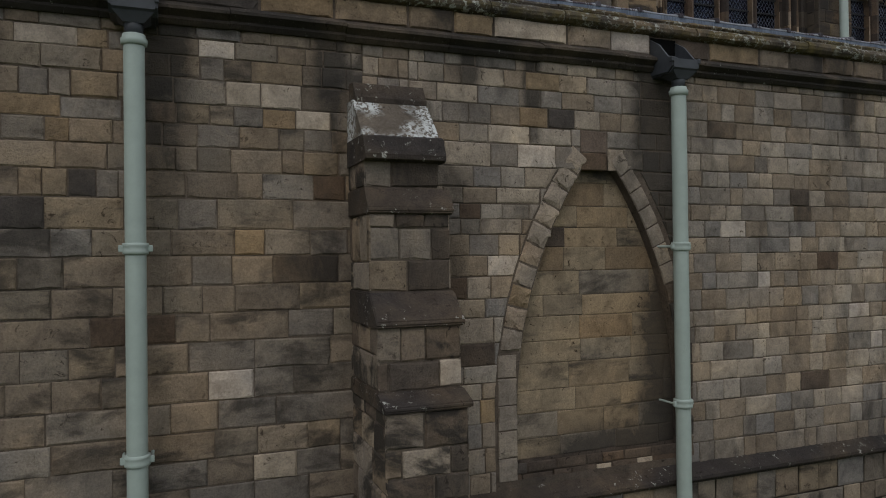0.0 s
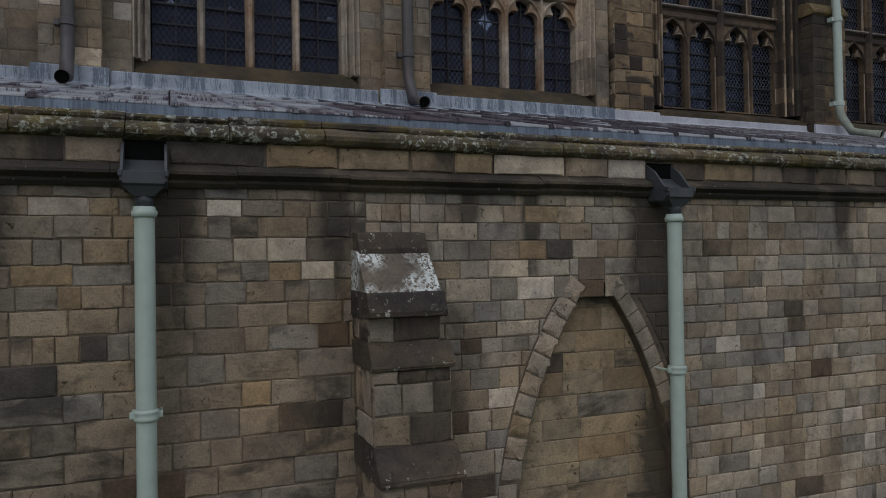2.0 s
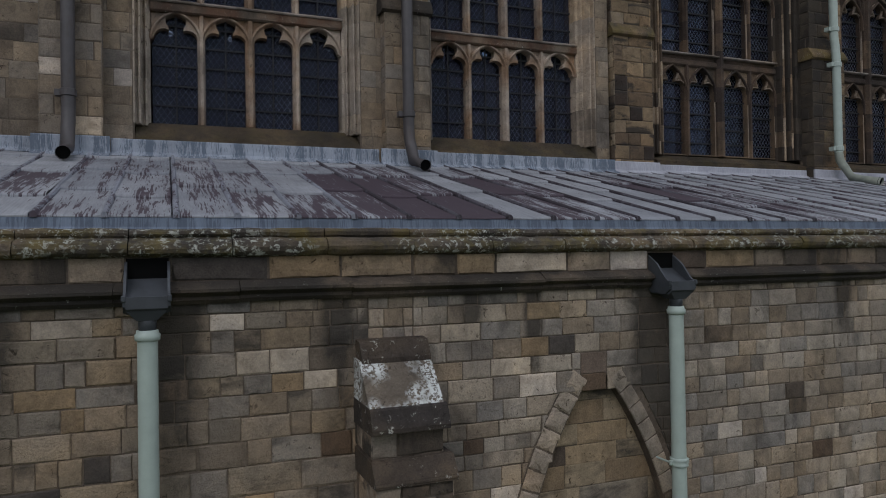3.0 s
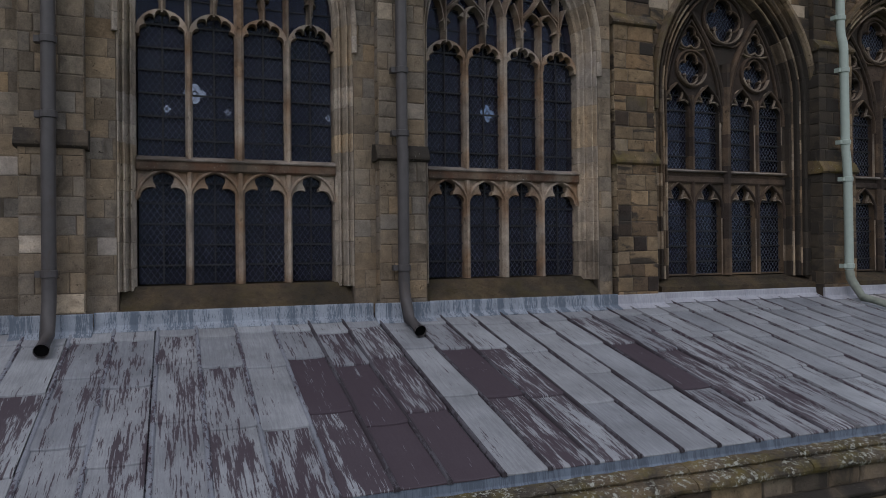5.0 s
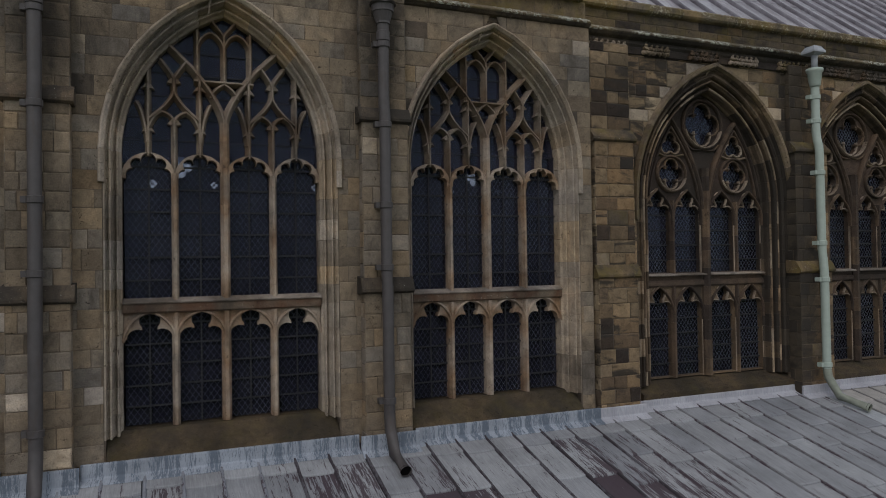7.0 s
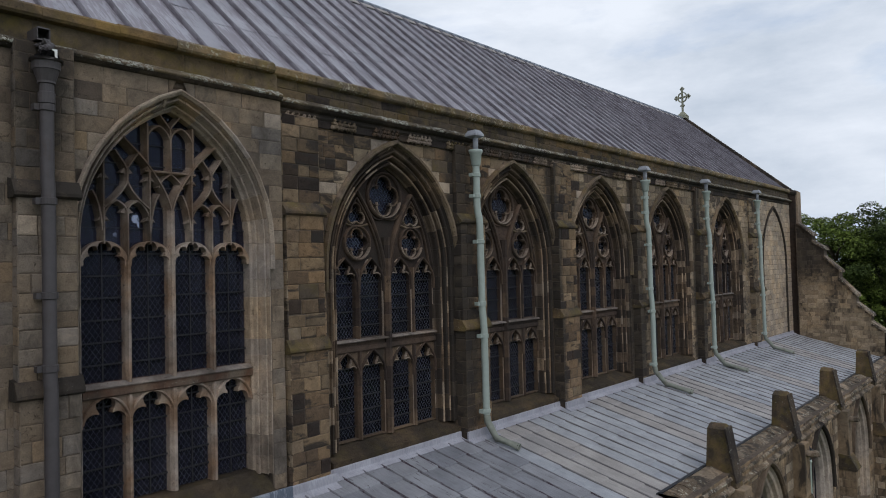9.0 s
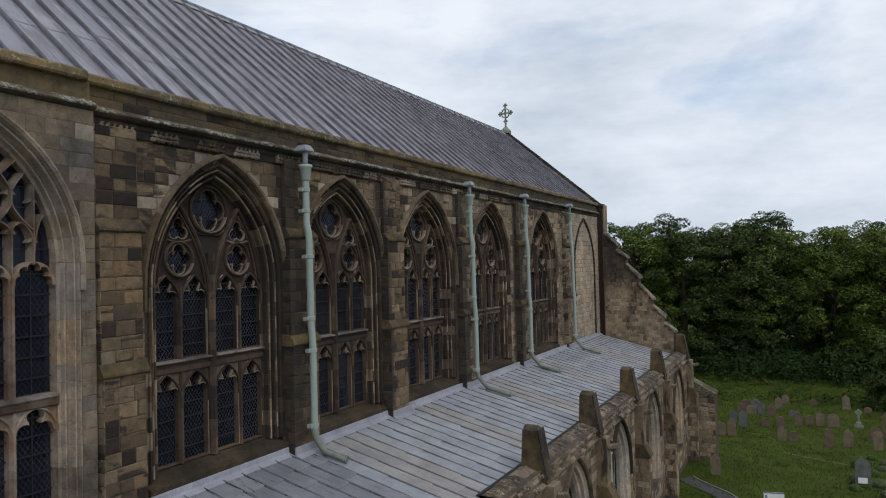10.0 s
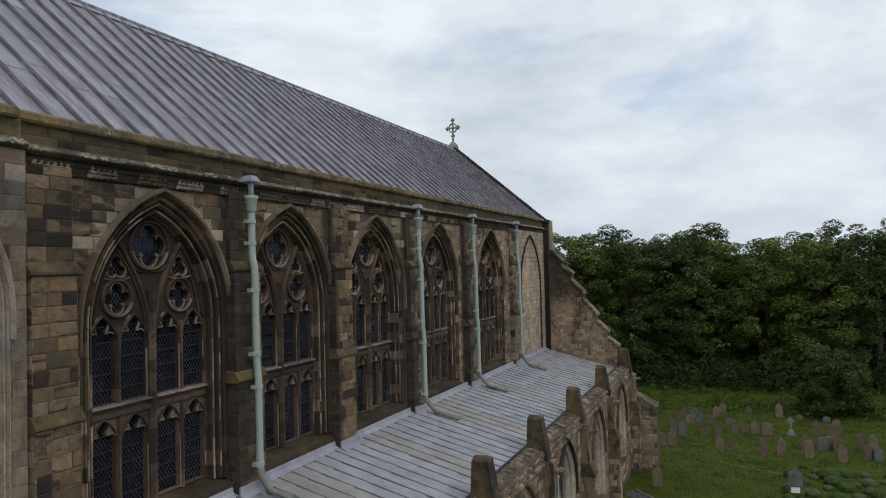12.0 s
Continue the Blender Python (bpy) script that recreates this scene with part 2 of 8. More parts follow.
# right edge darkened: stain together with painted shade of the voussoirs; foot darker too
M_INFILL = stone("infill_ashlar", [(0.33, 0.265, 0.155), (0.31, 0.265, 0.175), (0.35, 0.265, 0.14), (0.29, 0.25, 0.175)], soot=0.85, soot_at=0.52, runs=(0.8, 0.8, 3.0), relief=0.35, leaks_and_shade=[(6.0, 0.75, 4.3, 3.0), (4.9, 0.5, 4.3, 4.9), (5.2, 1.6, 1.95, 1.45)])
M_MORTAR = stone("mortar", [(0.10, 0.082, 0.06), (0.16, 0.13, 0.092)], "noise", soot=0.6)
M_OLD_MORTAR = stone("old_mortar", [(0.11, 0.09, 0.065), (0.15, 0.125, 0.09)], "noise", soot=0.6)
M_COPING = stone("lichened_coping", [(0.13, 0.11, 0.075), (0.19, 0.145, 0.08), (0.10, 0.088, 0.065)], "noise", soot=0.75, soot_at=0.47, lichen=0.8, lichen_colour=(0.37, 0.37, 0.33), moss=0.6, spots=15)
M_STRING = stone("string_course_stone", [(0.08, 0.065, 0.047), (0.14, 0.112, 0.074), (0.062, 0.055, 0.044)], "noise", soot=0.9, soot_at=0.42, lichen=0.3)
M_WEATHER = stone("buttress_weathering", [(0.075, 0.062, 0.045), (0.11, 0.085, 0.055), (0.06, 0.052, 0.045)], "noise", soot=0.6, lichen=0.5, lichen_colour=(0.42, 0.41, 0.37), spots=13)
M_SLOPE = stone("white_lichened_slope", [(0.16, 0.14, 0.105), (0.2, 0.17, 0.12)], "noise", soot=0.4, lichen=1.15, lichen_colour=(0.62, 0.63, 0.62))
M_FRAME = stone("window_frame_stone", [(0.5, 0.435, 0.325), (0.46, 0.415, 0.325), (0.39, 0.33, 0.235), (0.53, 0.425, 0.265), (0.44, 0.385, 0.285), (0.53, 0.485, 0.395), (0.48, 0.425, 0.325)], soot=0.5, soot_at=0.55)
M_MULLION = stone("pale_mullion_stone", [(0.40, 0.335, 0.235), (0.30, 0.19, 0.1), (0.46, 0.4, 0.31)], "noise", soot=0.55, soot_at=0.54)
M_FRAME_OLD = stone("old_window_stone", [(0.065, 0.052, 0.038), (0.11, 0.082, 0.05), (0.21, 0.16, 0.098), (0.07, 0.057, 0.042), (0.32, 0.255, 0.165), (0.13, 0.097, 0.058), (0.05, 0.042, 0.034), (0.17, 0.127, 0.078)], soot=0.75, soot_at=0.49, leaks_and_shade=OLD_LEAKS)
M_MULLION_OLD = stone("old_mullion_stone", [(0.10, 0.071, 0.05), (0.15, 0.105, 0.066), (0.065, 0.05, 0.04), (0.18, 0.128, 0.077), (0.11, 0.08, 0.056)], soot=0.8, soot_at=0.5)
M_LIGHTPLATE = stone("brown_light_surround", [(0.17, 0.122, 0.07), (0.22, 0.16, 0.092), (0.13, 0.095, 0.058), (0.19, 0.145, 0.09)], soot=0.75, soot_at=0.5)
M_HOOD = stone("old_moulding_stone", [(0.26, 0.205, 0.13), (0.17, 0.13, 0.08), (0.33, 0.265, 0.17), (0.13, 0.105, 0.07), (0.22, 0.175, 0.11)], soot=0.65, soot_at=0.5, moss=0.35)
# pale highlights on window edges, put into the colour; some carved leaves share it
M_ARRIS = stone("pale_lit_arris", [(0.38, 0.315, 0.225), (0.27, 0.215, 0.15), (0.44, 0.375, 0.28)], "noise", soot=0.6, soot_at=0.54)
M_ROLLSTONE = stone("worn_roll_stone", [(0.36, 0.28, 0.17), (0.2, 0.145, 0.085), (0.44, 0.36, 0.24), (0.1, 0.076, 0.05), (0.3, 0.22, 0.13), (0.15, 0.108, 0.065)], soot=0.6, soot_at=0.53)
M_LEDGE = stone("pale_ledge", [(0.27, 0.25, 0.21), (0.17, 0.145, 0.11), (0.31, 0.29, 0.25)], "noise", soot=0.5)
M_BUTTRESS = stone("buttress_stone", [(0.34, 0.285, 0.195), (0.29, 0.245, 0.175), (0.25, 0.2, 0.135), (0.32, 0.25, 0.155), (0.16, 0.125, 0.085), (0.37, 0.32, 0.235)], soot=0.9, soot_at=0.52, crisp=0.08, runs=(1.0, 1.0, 1.6))
M_SOOT = stone("soot_stained_stone", [(0.125, 0.1, 0.07), (0.16, 0.122, 0.08), (0.13, 0.108, 0.08), (0.19, 0.145, 0.09)], soot=0.85, soot_at=0.46)
SMALL_TONES = [(0.40, 0.34, 0.245), GREY, (0.44, 0.385, 0.285), COOL, BUFF, (0.37, 0.345, 0.285), (0.42, 0.34, 0.22), DUN, (0.46, 0.42, 0.33), GREY, (0.35, 0.28, 0.18)]
M_VOUSSOIR = stone("pale_voussoir", [(0.41, 0.35, 0.25), (0.37, 0.325, 0.24), (0.4, 0.32, 0.21), (0.35, 0.305, 0.225)], soot=0.5, soot_at=0.54)
SMALL_TONES = [(0.8 * r + 0.073, 0.8 * g + 0.062, 0.78 * b + 0.045) for r, g, b in SMALL_TONES]
M_SMALL = stone("small_grey_ashlar", SMALL_TONES, soot=0.65, soot_at=0.51, leaks_and_shade=LEAKS)
FAR_TONES = [(0.36, 0.28, 0.16), (0.29, 0.22, 0.125), (0.43, 0.345, 0.21), (0.2, 0.15, 0.09), (0.46, 0.39, 0.26), (0.33, 0.245, 0.13), (0.26, 0.205, 0.125)]
M_BROWN = stone("brown_aisle_ashlar", FAR_TONES, soot=0.85, soot_at=0.51, crisp=0.1)
M_BROWN_J = stone("brown_aisle_ashlar_joined", FAR_TONES, "island", soot=0.85, soot_at=0.51, crisp=0.1)
M_SMALL_J = stone("small_grey_ashlar_joined", SMALL_TONES, "island", soot=0.65, soot_at=0.51, leaks_and_shade=LEAKS)
M_TRACERY = stone("tracery_stone", [(0.28, 0.225, 0.155), (0.2, 0.135, 0.078), (0.36, 0.31, 0.235)], "noise", soot=0.7, soot_at=0.5)
M_TRANSOM = stone("rust_stained_transom", [(0.10, 0.078, 0.055), (0.16, 0.125, 0.085), (0.15, 0.078, 0.042), (0.2, 0.165, 0.115)], "noise", soot=0.7, lichen=0.4)
M_SILL = stone("mossy_sill", [(0.07, 0.054, 0.032), (0.10, 0.075, 0.042), (0.055, 0.046, 0.03)], "noise", soot=0.6, moss=0.15)
M_PARAPET = stone("mossed_parapet", [(0.14, 0.112, 0.066), (0.17, 0.13, 0.07), (0.05, 0.042, 0.036), (0.12, 0.1, 0.066), (0.15, 0.12, 0.066), (0.055, 0.046, 0.038), (0.2, 0.135, 0.055), (0.13, 0.105, 0.07)], soot=0.8, soot_at=0.54, crisp=0.1, runs=(0.7, 0.7, 2.0), moss=0.3)
M_OCHRE_COPING = stone("ochre_lichened_coping", [(0.24, 0.185, 0.095), (0.3, 0.215, 0.085), (0.19, 0.16, 0.1)], "noise", soot=0.7, soot_at=0.5, lichen=0.75, lichen_colour=(0.4, 0.37, 0.28), moss=0.5, spots=14)
M_ORANGE_COPING = stone("orange_lichened_coping", [(0.26, 0.17, 0.05), (0.32, 0.2, 0.045), (0.17, 0.125, 0.06)], "noise", soot=0.7, soot_at=0.52, moss=0.4)
M_BLIND = stone("pale_rubble", [(0.54, 0.455, 0.3), (0.5, 0.41, 0.26), (0.56, 0.48, 0.335), (0.47, 0.41, 0.285)], "island", soot=0.3, soot_at=0.56)
M_BEYOND = stone("pale_lichened_coping", [(0.26, 0.2, 0.115), (0.17, 0.13, 0.078), (0.34, 0.275, 0.175)], "noise", soot=0.85, soot_at=0.47, crisp=0.1, lichen=0.7, lichen_colour=(0.45, 0.43, 0.35), spots=10)
M_STRINGTOP = stone("white_lichened_string", [(0.15, 0.12, 0.075), (0.19, 0.155, 0.09), (0.1, 0.085, 0.06)], "noise", soot=0.7, soot_at=0.47, lichen=1.0, lichen_colour=(0.42, 0.42, 0.37), moss=0.35, spots=13)
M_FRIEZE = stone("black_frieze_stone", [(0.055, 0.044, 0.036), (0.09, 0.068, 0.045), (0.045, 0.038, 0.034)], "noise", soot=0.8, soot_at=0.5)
M_OLIVE = stone("olive_mossed_parapet", [(0.16, 0.125, 0.066), (0.13, 0.106, 0.066), (0.2, 0.145, 0.062), (0.115, 0.095, 0.062), (0.17, 0.135, 0.075)], soot=0.75, soot_at=0.52, moss=0.55, relief=0.4)
M_OFFSET = stone("mossy_offset", [(0.16, 0.12, 0.06), (0.21, 0.15, 0.066), (0.09, 0.074, 0.052)], "noise", soot=0.75, soot_at=0.49, moss=0.55, lichen=0.3)
M_RAKE = stone("raking_wall_stone", [(0.47, 0.38, 0.22), (0.39, 0.31, 0.175), (0.5, 0.405, 0.24), (0.33, 0.26, 0.15), (0.44, 0.34, 0.185)], soot=0.85, soot_at=0.5, leaks_and_shade=[(48.5, 1.9, 10.0, 12.6)])
M_RUBBLE = stone("rubble_wall", [BUFF, TAN, SAND, GREY, BROWN], "island", soot=0.55)


def lead(name, flake, flake_at, pale=(0.25, 0.257, 0.28), dark=(0.05, 0.034, 0.044), pick=True, along=(46, 2.6, 2.6), shift_by=0.09, tones=(0.78, 1.14), rough=0.72, gloss=0.18):
    """Sheet lead whose pale patina has flaked off in streaks down the slope."""
    m, n, l, b = material(name)
    geo = n.new("ShaderNodeNewGeometry")
    pos = geo.outputs["Position"]
    broad = noise_of(n, l, pos, 1.3, 4, 0.6)
    br = ramp(n, [(0.3, tuple(0.76 * c for c in pale)), (0.7, tuple(1.12 * c for c in pale))])
    l.new(broad, br.inputs["Fac"])
    rnd = n.new("ShaderNodeObjectInfo").outputs["Random"] if pick else geo.outputs["Random Per Island"]
    lo, hi = tones
    tone = ramp(n, [(0.0, (lo, lo, lo + 0.02)), (0.5, (1.0, 0.98, 0.97)), (1.0, (hi, hi - 0.01, hi - 0.02))])
    l.new(rnd, tone.inputs["Fac"])
    col = mixc(n, l, 1.0, br.outputs["Color"], tone.outputs["Color"], "MULTIPLY")
    streak = noise_of(n, l, stretch(n, l, pos, along), 1.0, 6, 0.66, 0.1)
    patch = noise_of(n, l, stretch(n, l, pos, (7.0, 0.75, 0.75)), 1.0, 4, 0.6, 0.2)
    part_of = n.new("ShaderNodeMath")
    part_of.operation = "MULTIPLY"
    part_of.inputs[1].default_value = 0.95
    l.new(patch, part_of.inputs[0])
    add = n.new("ShaderNodeMath")
    add.operation = "MULTIPLY_ADD"
    add.inputs[1].default_value = 1.05
    l.new(streak, add.inputs[0])
    l.new(part_of.outputs[0], add.inputs[2])
    shift = n.new("ShaderNodeMath")
    shift.operation = "MULTIPLY_ADD"
    shift.inputs[1].default_value = shift_by
    l.new(rnd, shift.inputs[0])
    l.new(add.outputs[0], shift.inputs[2])
    fr = ramp(n, [(flake_at, (0, 0, 0)), (flake_at + 0.022, (flake, flake, flake))])
    half = n.new("ShaderNodeMath")
    half.operation = "MULTIPLY"
    half.inputs[1].default_value = 0.5
    l.new(shift.outputs[0], half.inputs[0])
    l.new(half.outputs[0], fr.inputs["Fac"])
    wear = ramp(n, [(0.3, (0.8, 0.8, 0.82)), (0.7, (1.22, 1.22, 1.2))])
    l.new(streak, wear.inputs["Fac"])
    col = mixc(n, l, 1.0, col, wear.outputs["Color"], "MULTIPLY")
    col = mixc(n, l, fr.outputs["Color"], col, dark)
    fleck = noise_of(n, l, stretch(n, l, pos, (1.0, 0.5, 0.5)), 60, 3, 0.7)
    fk = ramp(n, [(0.32, (0.95, 0.95, 0.955)), (0.66, (1.05, 1.05, 1.05))])
    l.new(fleck, fk.inputs["Fac"])
    col = mixc(n, l, 1.0, col, fk.outputs["Color"], "MULTIPLY")
    l.new(col, b.inputs["Base Color"])
    b.inputs["Roughness"].default_value = rough
    b.inputs["Metallic"].default_value = 0.0
    b.inputs["Specular IOR Level"].default_value = gloss
    bump(n, l, b, broad, 0.25, 0.03)
    return m


M_LEAD = lead("pale_sheet_lead", 0.85, 0.61)
M_LEAD_FLAKED = lead("flaked_sheet_lead", 0.92, 0.53)
M_LEAD_HALF = lead("half_stripped_lead", 0.94, 0.49)
M_LEAD_DARK = lead("stripped_dark_lead", 0.95, 0.40)
M_LEAD_FAR = lead("grey_sheet_lead", 0.6, 0.68, pale=(0.335, 0.35, 0.375), shift_by=0.04, tones=(0.94, 1.06))
M_LEAD_WARM = lead("warm_stained_lead", 0.45, 0.6, pale=(0.335, 0.32, 0.31), dark=(0.2, 0.17, 0.16), shift_by=0.04, tones=(0.94, 1.06))
M_LEAD_MAIN = lead("main_roof_lead", 0.7, 0.53, pale=(0.29, 0.287, 0.325), dark=(0.12, 0.095, 0.115), tones=(0.66, 1.15), along=(30, 2.6, 2.6), shift_by=0.16, rough=0.42, gloss=0.55)
M_ROLL_DARK = lead("dark_lead_roll", 0.9, 0.5, pale=(0.085, 0.08, 0.095), dark=(0.035, 0.028, 0.034), pick=False, along=(30, 9, 9))
M_ROLL_GREY = lead("grey_lead_roll", 0.9, 0.53, pale=(0.15, 0.15, 0.165), pick=False, along=(30, 9, 9))
M_ROLL = lead("lead_roll", 0.9, 0.53, pale=(0.19, 0.2, 0.235), pick=False, along=(30, 9, 9))
M_ROLL_FAR = lead("far_roll", 0.3, 0.55, pale=(0.17, 0.165, 0.17), pick=False, tones=(0.9, 1.1))
# darker than the sheets: the shadow lines along the rolls are put into the colour
M_ROLL_MAIN = lead("main_roll", 0.5, 0.52, pale=(0.158, 0.15, 0.172), dark=(0.06, 0.05, 0.06), pick=False, along=(8, 1.5, 1.5), shift_by=0.05)
M_RIDGE = lead("ridge_lead", 0.6, 0.56, pale=(0.36, 0.34, 0.33), dark=(0.16, 0.13, 0.11), pick=False, along=(3, 6, 6), shift_by=0.03)
M_APRON = lead("eaves_lead", 0.75, 0.5, pale=(0.15, 0.18, 0.235), dark=(0.07, 0.085, 0.115), pick=False, along=(55, 8, 3), shift_by=0.05)
M_FLASH = lead("lead_flashing", 0.85, 0.5, pale=(0.28, 0.31, 0.365), dark=(0.085, 0.105, 0.14), pick=False, along=(75, 12, 6), shift_by=0.03)
M_FLASH_PALE = lead("pale_flashing", 0.5, 0.6, pale=(0.34, 0.345, 0.39), dark=(0.14, 0.155, 0.19), pick=False, along=(40, 10, 6), shift_by=0.03)


def plain(name, colour, rough=0.5, metal=0.0, spec=0.4, var=0.2, scale=6.0, dirt=None, dirt_at=0.55, bumpy=0.1):
    m, n, l, b = material(name)
    pos = n.new("ShaderNodeNewGeometry").outputs["Position"]
    f = noise_of(n, l, pos, scale, 6, 0.65)
    r = ramp(n, [(0.3, tuple(c * (1 - var) for c in colour)), (0.7, tuple(c * (1 + var) for c in colour))])
    l.new(f, r.inputs["Fac"])
    col = r.outputs["Color"]
    if dirt:
        d = noise_of(n, l, stretch(n, l, pos, (1, 1, 0.35)), scale * 0.6, 7, 0.7)
        dr = ramp(n, [(dirt_at, (0, 0, 0)), (dirt_at + 0.14, (0.8, 0.8, 0.8))])
        l.new(d, dr.inputs["Fac"])
        col = mixc(n, l, dr.outputs["Color"], col, dirt)
    l.new(col, b.inputs["Base Color"])
    b.inputs["Roughness"].default_value = rough
    b.inputs["Metallic"].default_value = metal
    b.inputs["Specular IOR Level"].default_value = spec
    if bumpy:
        bump(n, l, b, f, bumpy, 0.01)
    return m


M_GREEN = plain("pale_green_paint", (0.335, 0.385, 0.35), 0.45, dirt=(0.17, 0.15, 0.11), dirt_at=0.66, var=0.08)
M_SHOE = plain("grimy_green_paint", (0.21, 0.225, 0.19), 0.6, dirt=(0.12, 0.1, 0.06), dirt_at=0.55, var=0.2)
M_GREYPIPE = plain("dark_grey_pipe", (0.062, 0.055, 0.057), 0.55, dirt=(0.055, 0.04, 0.035), dirt_at=0.55, var=0.15)
M_HOPPER = plain("black_hopper_lead", (0.04, 0.043, 0.05), 0.55, var=0.25)
M_CAP = plain("grey_lead_cap", (0.27, 0.28, 0.31), 0.55, var=0.2)
M_BLACK = plain("pipe_mouth_dark", (0.005, 0.005, 0.005), 0.95, var=0.1, spec=0.05)
M_IRON = plain("iron_bar", (0.016, 0.016, 0.018), 0.75, var=0.3)
M_LATTICE = plain("lead_lattice", (0.095, 0.1, 0.12), 0.6, var=0.3, scale=2.5, dirt=(0.022, 0.024, 0.03), dirt_at=0.42)
M_LATTICE_DIM = plain("dark_lead_lattice", (0.062, 0.068, 0.08), 0.6, var=0.3, scale=2.5, dirt=(0.016, 0.018, 0.024), dirt_at=0.42)
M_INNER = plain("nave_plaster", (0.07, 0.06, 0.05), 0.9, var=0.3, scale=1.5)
M_GRASS = plain("grass", (0.049, 0.068, 0.009), 0.9, var=0.45, scale=0.55, dirt=(0.06, 0.08, 0.018), dirt_at=0.5, spec=0.1, bumpy=0.4)
M_PATH = plain("dry_worn_turf", (0.12, 0.13, 0.045), 0.95, var=0.3, spec=0.1)
M_BARK = plain("bark", (0.07, 0.055, 0.04), 0.9, var=0.35)
M_GRAVE = [plain("brown_headstone", (0.125, 0.09, 0.06), 0.85, var=0.35, scale=3, dirt=(0.09, 0.085, 0.05)),
           plain("grey_headstone", (0.12, 0.12, 0.115), 0.85, var=0.35, scale=3, dirt=(0.07, 0.075, 0.05)),
           plain("sandstone_headstone", (0.16, 0.122, 0.085), 0.85, var=0.3, scale=3, dirt=(0.13, 0.11, 0.06)),
           plain("pale_headstone", (0.2, 0.195, 0.165), 0.8, var=0.2, scale=3)]
M_CROSS = plain("grey_green_stone", (0.25, 0.25, 0.19), 0.9, var=0.3, dirt=(0.1, 0.09, 0.06))
M_WHITE = plain("white_plaque", (0.8, 0.8, 0.78), 0.6, var=0.05)


M_MOUND = [plain("cushion_green", (0.045, 0.07, 0.02), 0.9, var=0.5, scale=11, spec=0.1, bumpy=0.5), plain("cushion_grey", (0.075, 0.085, 0.045), 0.9, var=0.5, scale=11, spec=0.1, bumpy=0.5)]


def leaf_material(name, low, mid, high):
    m, n, l, b = material(name)
    geo = n.new("ShaderNodeNewGeometry")
    r = ramp(n, [(0.0, low), (0.55, mid), (1.0, high)])
    l.new(geo.outputs["Random Per Island"], r.inputs["Fac"])
    big = noise_of(n, l, geo.outputs["Position"], 0.35, 3)
    br = ramp(n, [(0.3, (0.6, 0.62, 0.6)), (0.7, (1.35, 1.3, 1.15))])
    l.new(big, br.inputs["Fac"])
    l.new(mixc(n, l, 1.0, r.outputs["Color"], br.outputs["Color"], "MULTIPLY"), b.inputs["Base Color"])
    b.inputs["Roughness"].default_value = 0.7
    b.inputs["Specular IOR Level"].default_value = 0.1
    return m


M_LEAF = leaf_material("sycamore_leaf", (0.0351, 0.05382, 0.01229), (0.07722, 0.1111, 0.0234), (0.1638, 0.2164, 0.05265))
M_LEAF_B = leaf_material("bright_leaf", (0.04914, 0.07254, 0.01462), (0.1076, 0.1544, 0.03159), (0.234, 0.2925, 0.07722))
M_LEAF_D = leaf_material("dark_leaf", (0.02106, 0.03393, 0.01111), (0.0468, 0.0702, 0.02164), (0.1076, 0.1462, 0.04329))
M_HERB = leaf_material("undergrowth_leaf", (0.032, 0.056, 0.0095), (0.053, 0.088, 0.0155), (0.085, 0.122, 0.028))
M_THICKET = leaf_material("thicket_leaf", (0.021, 0.039, 0.0135), (0.033, 0.06, 0.0195), (0.051, 0.087, 0.03))
M_HEATHER = leaf_material("bed_shrub_leaf", (0.07, 0.105, 0.035), (0.112, 0.154, 0.056), (0.182, 0.21, 0.084))


def glass_material():
    m, n, l, b = material("old_window_glass")
    out = n["Material Output"]
    clear = n.new("ShaderNodeBsdfTransparent")
    clear.inputs["Color"].default_value = (0.62, 0.66, 0.74, 1)
    gloss = n.new("ShaderNodeBsdfGlossy")
    gloss.inputs["Roughness"].default_value = 0.12
    gloss.inputs["Color"].default_value = (0.2, 0.24, 0.3, 1)
    pos = n.new("ShaderNodeNewGeometry").outputs["Position"]
    f = noise_of(n, l, pos, 7.0, 3)
    bp = n.new("ShaderNodeBump")
    bp.inputs["Strength"].default_value = 0.35
    bp.inputs["Distance"].default_value = 0.02
    l.new(f, bp.inputs["Height"])
    l.new(bp.outputs["Normal"], gloss.inputs["Normal"])
    fr = n.new("ShaderNodeFresnel")
    fr.inputs["IOR"].default_value = 1.5
    dirt = n.new("ShaderNodeBsdfDiffuse")
    # grime lies on the panes in patches
    grime = ramp(n, [(0.4, (0.018, 0.018, 0.04)), (0.64, (0.044, 0.043, 0.074))])
    l.new(noise_of(n, l, pos, 2.1, 5, 0.65), grime.inputs["Fac"])
    l.new(grime.outputs["Color"], dirt.inputs["Color"])
    base = n.new("ShaderNodeMixShader")
    base.inputs["Fac"].default_value = 0.33
    l.new(clear.outputs["BSDF"], base.inputs[1])
    l.new(dirt.outputs["BSDF"], base.inputs[2])
    mix = n.new("ShaderNodeMixShader")
    l.new(fr.outputs["Fac"], mix.inputs["Fac"])
    l.new(base.outputs["Shader"], mix.inputs[1])
    l.new(gloss.outputs["BSDF"], mix.inputs[2])
    l.new(mix.outputs["Shader"], out.inputs["Surface"])
    return m


M_GLASS = glass_material()


